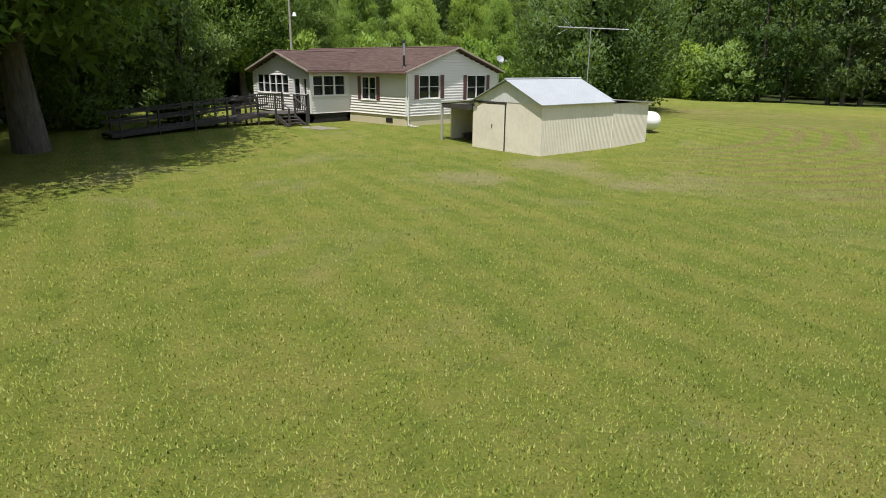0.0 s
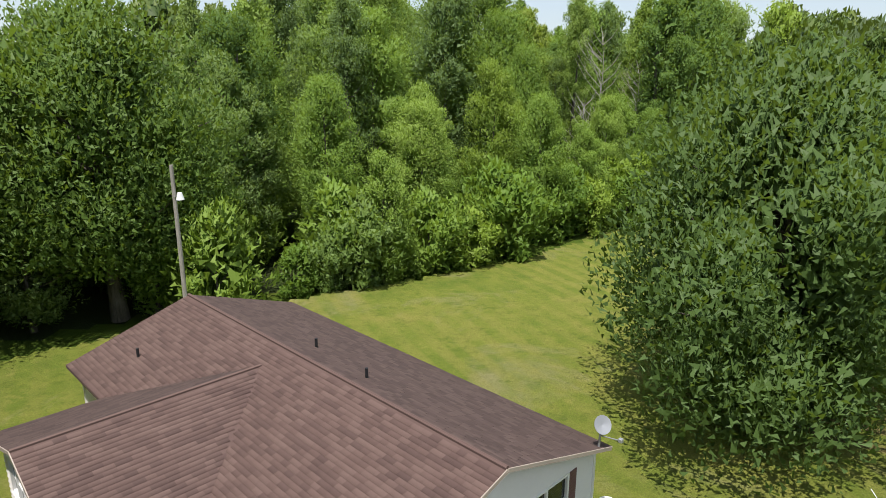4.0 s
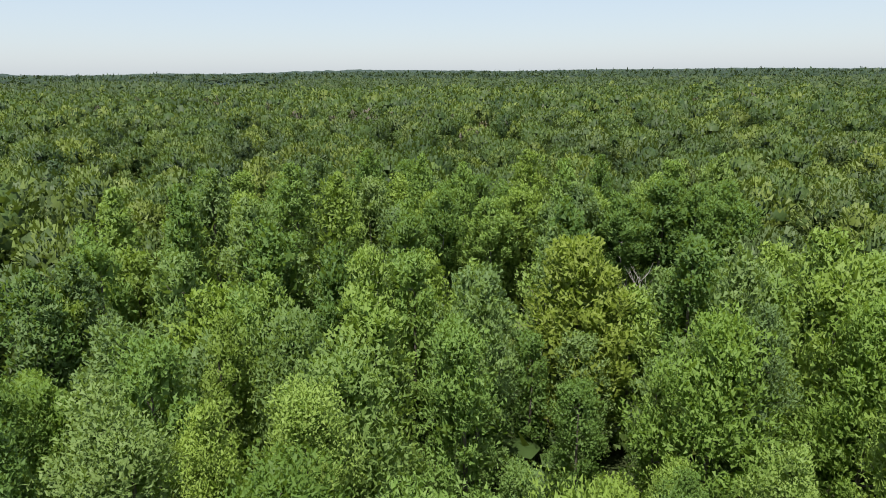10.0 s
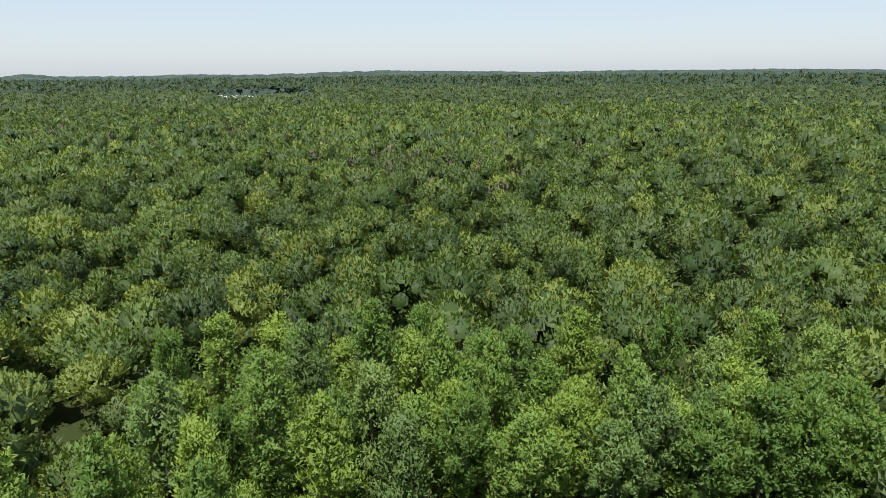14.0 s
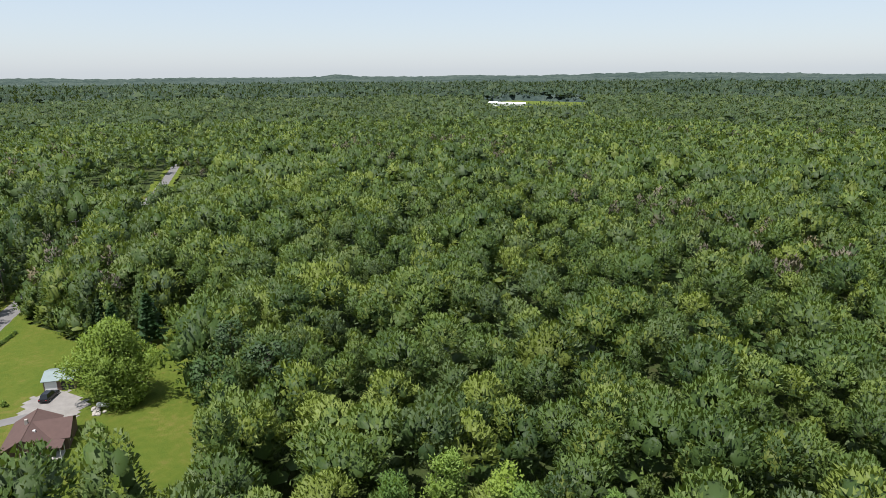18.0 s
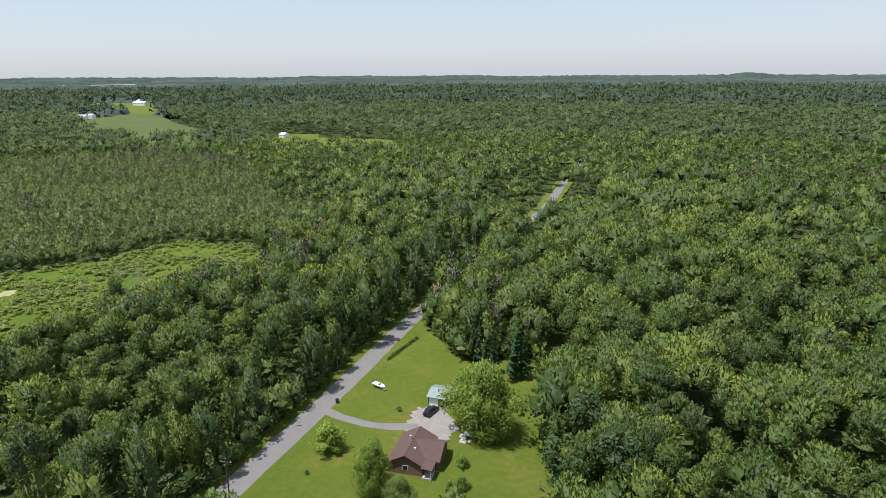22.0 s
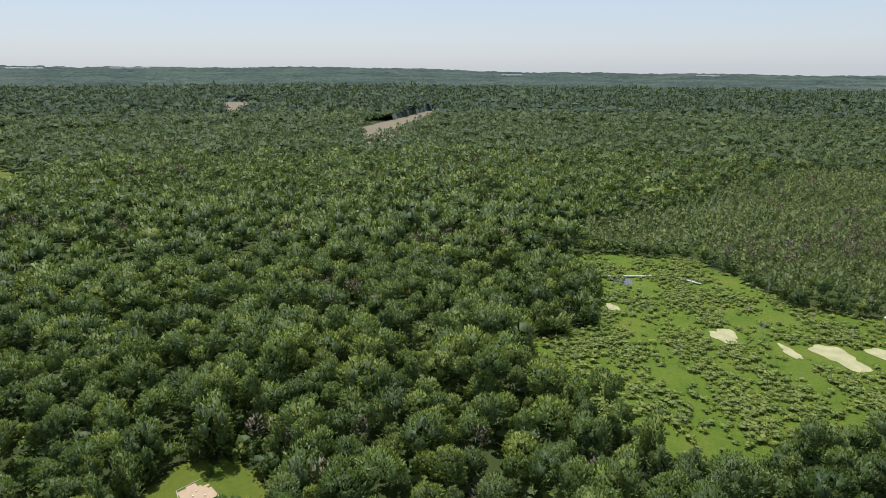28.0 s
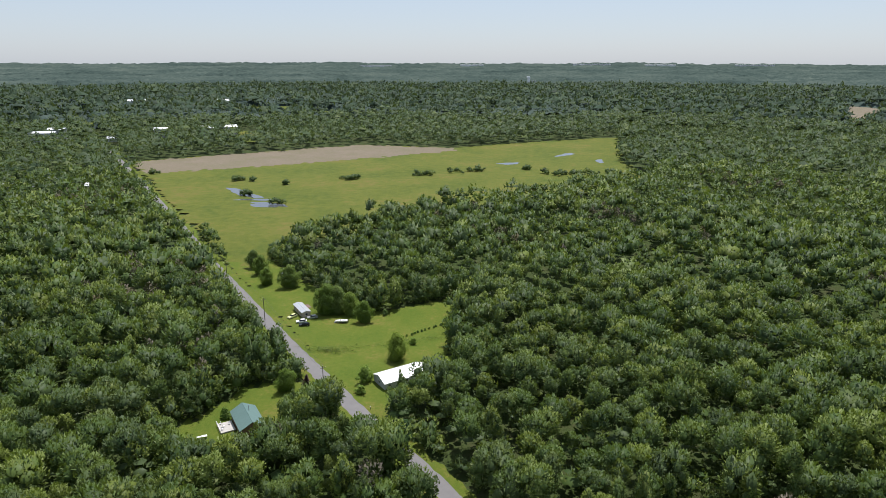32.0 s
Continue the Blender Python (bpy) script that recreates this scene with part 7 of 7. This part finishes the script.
under = broadleaf(48, 4.4, 5.2, 0.1, 5200, 0.19, 40, (BARK, LEAF_DULL), 0.07, "bush", 0.42, 10, True)
planted(under, [(-20.5, 38.5, 0, 1.0), (-24, 40, 0, 1.2), (-27.5, 35.5, 0, 1.1), (-21.5, 47, 0, 1.3), (-26, 44, 0, 1.4), (-31, 41, 0, 1.4)],
        "dark leafy bush in the shade behind the ramp", "bush", "shade bushes", rng2)
walnut = broadleaf(42, 12.6, 16.0, 0.5, 60000, 0.215, 120, (BARK, LEAF_DARK), 0.34, "walnut_tree", 0.34, 26, True)
planted(walnut, [(11.3, 48.9, 0.2, 0.92)], "broad walnut tree with drooping dark green leaves behind the house", "tree", "", rng2, (0.92, 0.93))
young = broadleaf(49, 10, 7.5, 0.6, 15000, 0.19, 52, (BARK, LEAF_SUNNY), 0.16, "young_tree", 0.42, 18, True)
planted(young, [(-14.6, 37.2, 0.1, 0.75), (-18.5, 33.5, 0, 0.8)], "young leafy tree with light green leaves beside the ramp", "tree", "young trees", rng2)
maple = broadleaf(43, 11, 10.5, 0.6, 20000, 0.27, 64, (BARK, LEAF_SUNNY), 0.25, "yard_tree", 0.42, 20, True)
planted(maple, [(-116, 193, 0, 1.5), (-108.8, 162.7, 0, 0.95), (-102.8, 165.7, 0, 0.55), (33.0, -104.5, 0, 0.95), (65.6, -74.5, 0, 0.72), (75, -145.5, 0, 1.2), (55.5, -138.5, 0, 0.85), (70.5, -148, 0, 1.1),
                (64, -147, 0, 0.9), (128, -196, 0, 0.9), (118, -180, 0, 0.8), (105, -178, 0, 1.0), (136, -206, 0, 0.9)],
        "round leafy yard tree standing alone on the grass", "tree", "yard trees", rng2, (0.9, 1.1))
shrub = broadleaf(44, 3.2, 4.0, 0.1, 1800, 0.26, 22, (BARK, LEAF), 0.06, "shrub", 0.4, 8, True)
spots = [(-126.9, 161.1, 0, 1.9), (-107.4, 182.5, 0, 0.75), (-102.1, 176.2, 0, 0.6), (-134.4, 181.3, 0, 0.4), (-121.4, 154.1, 0, 0.3), (-101.1, 178.6, 0, 0.75), (-99.7, 176.8, 0, 0.6), (40.4, -85.2, 0, 1.7), (39.9, -76.3, 0, 0.9), (29.6, -118.9, 0, 0.8), (78.5, -54.5, 0, 1.0), (48, -148, 0, 0.8), (14, -140, 0, 0.8),
         (20, -145, 0, 0.5), (76, -88, 0, 0.6), (86, -40, 0, 0.7), (-66, -23, 0, 0.7), (-46, -21, 0, 0.9)]
for i in range(16):   # hedge along the ditches
    spots.append((-170 + i * 0.58, 205 - i * 0.9, 0, 0.28 + 0.05 * rng2.uniform()))
    spots.append((36 - i * 1.3 + rng2.uniform(-0.5, 0.5), -123 - i * 1.5, 0, 0.3))
planted(shrub, spots, "round green shrub on the grass", "shrub", "yard shrubs", rng2)
plum = conifer(47, 6.5, 4.2, 1400, 0.36, 0.08, (BARK, PURPLE), "plum_tree")
planted(plum, [(58.6, -75.3, 0, 1.0)], "dark purple-leaved tree by the roadside", "tree", "", rng2, (1, 1))
spruce = conifer(45, 9, 5.0, 1500, 0.5, name="spruce")
planted(spruce, [(-139.7, 211.1, 0, 1.3), (-133.6, 215.9, 0, 1.5), (-60, 203, 0, 1.5), (-147.5, 213, 0, 1.2), (-48, -30, 0, 1.0), (-40, -12, 0, 1.1)], "dark green spruce with layered boughs", "spruce", "spruces", rng2, (0.9, 1.1))
pine = broadleaf(46, 17, 8.5, 9.0, 1500, 0.5, 20, (BARK, NEEDLES), 0.26, "pine_tree", 0.5, 16)
planted(pine, [(16.2, -32.1, 0, 1.0), (-83, 187.7, 0, 1.05), (-76.9, 195.3, 0, 1.1), (-93.5, 203.1, 0, 1.0)], "tall pine with a bare trunk and a loose crown", "pine", "pines", rng2)
snag = dead_tree(72, 12)
spots = []
for i in range(46):
    if i < 26:
        spots.append((rng2.uniform(-262, -205), rng2.uniform(105, 205), 0, rng2.uniform(0.7, 1.2)))
    else:
        spots.append((rng2.uniform(-345, -160), rng2.uniform(-40, 60), 0, rng2.uniform(0.4, 0.8)))
planted(snag, spots, "bare grey dead tree standing in the marsh", "dead tree", "marsh snags", rng2)


# ---- shrubs of the marsh and the meadow, beyond counting ----
def scattered(poly, count, seed, low, high):
    r = np.random.default_rng(seed)
    px, py = [p[0] for p in poly], [p[1] for p in poly]
    x, y = r.uniform(min(px), max(px), count * 3), r.uniform(min(py), max(py), count * 3)
    k = inside(poly, x, y)
    x, y = x[k][:count], y[k][:count]
    patch = np.sin(x * 0.09 + 1) * np.sin(y * 0.11 + 2) + 0.5 * np.sin(x * 0.23 - y * 0.19)
    sel = patch + r.normal(0, 0.7, len(x)) > 0.25
    x, y = x[sel], y[sel]
    h = r.uniform(low, high, len(x))
    return x, y, h


wx, wy = rng2.normal(61, 4.5, 130), rng2.normal(-108, 1.6, 130)
wx, wy = np.append(wx, np.linspace(56, 14, 60) + rng2.normal(0, 0.8, 60)), np.append(wy, np.linspace(-110, -128, 60) + rng2.normal(0, 0.8, 60))
wh = rng2.uniform(0.5, 1.2, len(wx))
woods("ditch_weeds", wx, wy, wh, wh * 1.6, np.clip(rng2.normal(0.8, 0.15, len(wx)), 0, 1), 18, 0.5, "pale weeds along a shallow ditch in the yard", 3, None, 0)
x, y, h = scattered(SWAMP, 16000, 5, 0.4, 1.7)
clear = np.min([np.hypot(x - px, y - py) - pr for px, py, pr in POND_SPOTS], axis=0) > 0
x, y, h = x[clear], y[clear], h[clear]
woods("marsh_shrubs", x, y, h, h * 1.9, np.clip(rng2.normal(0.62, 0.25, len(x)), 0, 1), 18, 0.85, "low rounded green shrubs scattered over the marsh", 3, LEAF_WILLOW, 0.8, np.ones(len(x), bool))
x, y, h = scattered([(-196.9, 69.6), (-158.1, 66), (-148.3, 94), (-187.6, 133.3), (-221.1, 182.5), (-235.4, 177.3), (-231.8, 127.9)], 260, 6, 3, 7)
woods("marsh_edge_saplings", x, y, h, h * 0.55, np.clip(rng2.normal(0.4, 0.2, len(x)), 0, 1), 40, 0.8, "thin saplings at the edge of the marsh", 4, LEAF_WILLOW, 0.6, np.ones(len(x), bool))
groups = ((373, -494, 9), (260, -470, 8), (270, -468, 6), (167, -489, 9), (160, -492, 6), (103, -521, 8), (92, -526, 6), (68, -544, 14), (40, -559, 6), (48, -556, 5), (-10, -577, 7), (-39, -545, 16), (-60, -550, 12), (-77, -557, 14), (-100, -560, 8), (-30, -552, 9), (215, -455, 4), (190, -372, 7), (228, -400, 5))
gx, gy, gh = [], [], []
for cx_, cy_, s in groups:
    for _ in range(7):
        gx.append(cx_ + rng2.normal(0, s * 0.6)), gy.append(cy_ + rng2.normal(0, s * 0.35)), gh.append(rng2.uniform(2.0, 6.0))
gx, gy, gh = np.array(gx), np.array(gy), np.array(gh)
woods("meadow_shrubs", gx, gy, gh, gh * 1.2, np.clip(rng2.normal(0.3, 0.15, len(gx)), 0, 1), 64, 0.85, "dark green shrubs standing in groups in the meadow", 5, None, 0.75, np.ones(len(gx), bool))


# ---- grass blades of the lawn near the flight ----
def tufts(name, n, y0, y1, size, label):
    r = np.random.default_rng(8)
    y = y0 + (y1 - y0) * r.uniform(0, 1, n) ** 1.5
    x = r.uniform(-1, 1, n) * (3.0 + y * 0.78)
    k = inside(HOUSE_LAWN, x, y)
    x, y, n = x[k], y[k], int(k.sum())
    z = lawn_height(x, y)
    a, lean = r.uniform(0, 6.28, n), r.uniform(0.1, 0.9, n)
    h = size * r.uniform(0.5, 1.4, n) * (1 + 0.02 * y)
    wd = 0.12 * h + 0.004
    dx, dy = np.cos(a), np.sin(a)
    b0 = np.stack([x - dy * wd, y + dx * wd, z], -1)
    b1 = np.stack([x + dy * wd, y - dx * wd, z], -1)
    tp = np.stack([x + dx * h * lean, y + dy * h * lean, z + h * (1.1 - 0.5 * lean)], -1)
    v = np.stack([b0, b1, tp], 1).reshape(-1, 3)
    me = mesh_from(name, v, np.arange(n * 3).reshape(-1, 3), GRASS_BLADE, True)
    up = np.zeros((n * 3, 3))
    up[:, 2] = 1
    up[:, :2] = np.repeat(np.stack([dx, dy], -1) * 0.25, 3, axis=0)
    me.normals_split_custom_set_from_vertices((up / np.linalg.norm(up, axis=1)[:, None]).tolist())
    me.attributes.new("tint", "FLOAT", "POINT").data.foreach_set("value", np.repeat(np.clip(r.normal(0.42, 0.3, n), 0, 1), 3).astype(np.float32))
    return tagged(new(name, me), label, "grass", kind="stuff")


GRASS_BLADE = leaf_material("grass_blades", (0.07, 0.13, 0.014), (0.23, 0.29, 0.045), (0.44, 0.41, 0.15), "tint", 0.3)
tufts("lawn_grass", 150000, 3.6, 36, 0.034, "short yellow-green blades of mown lawn grass")
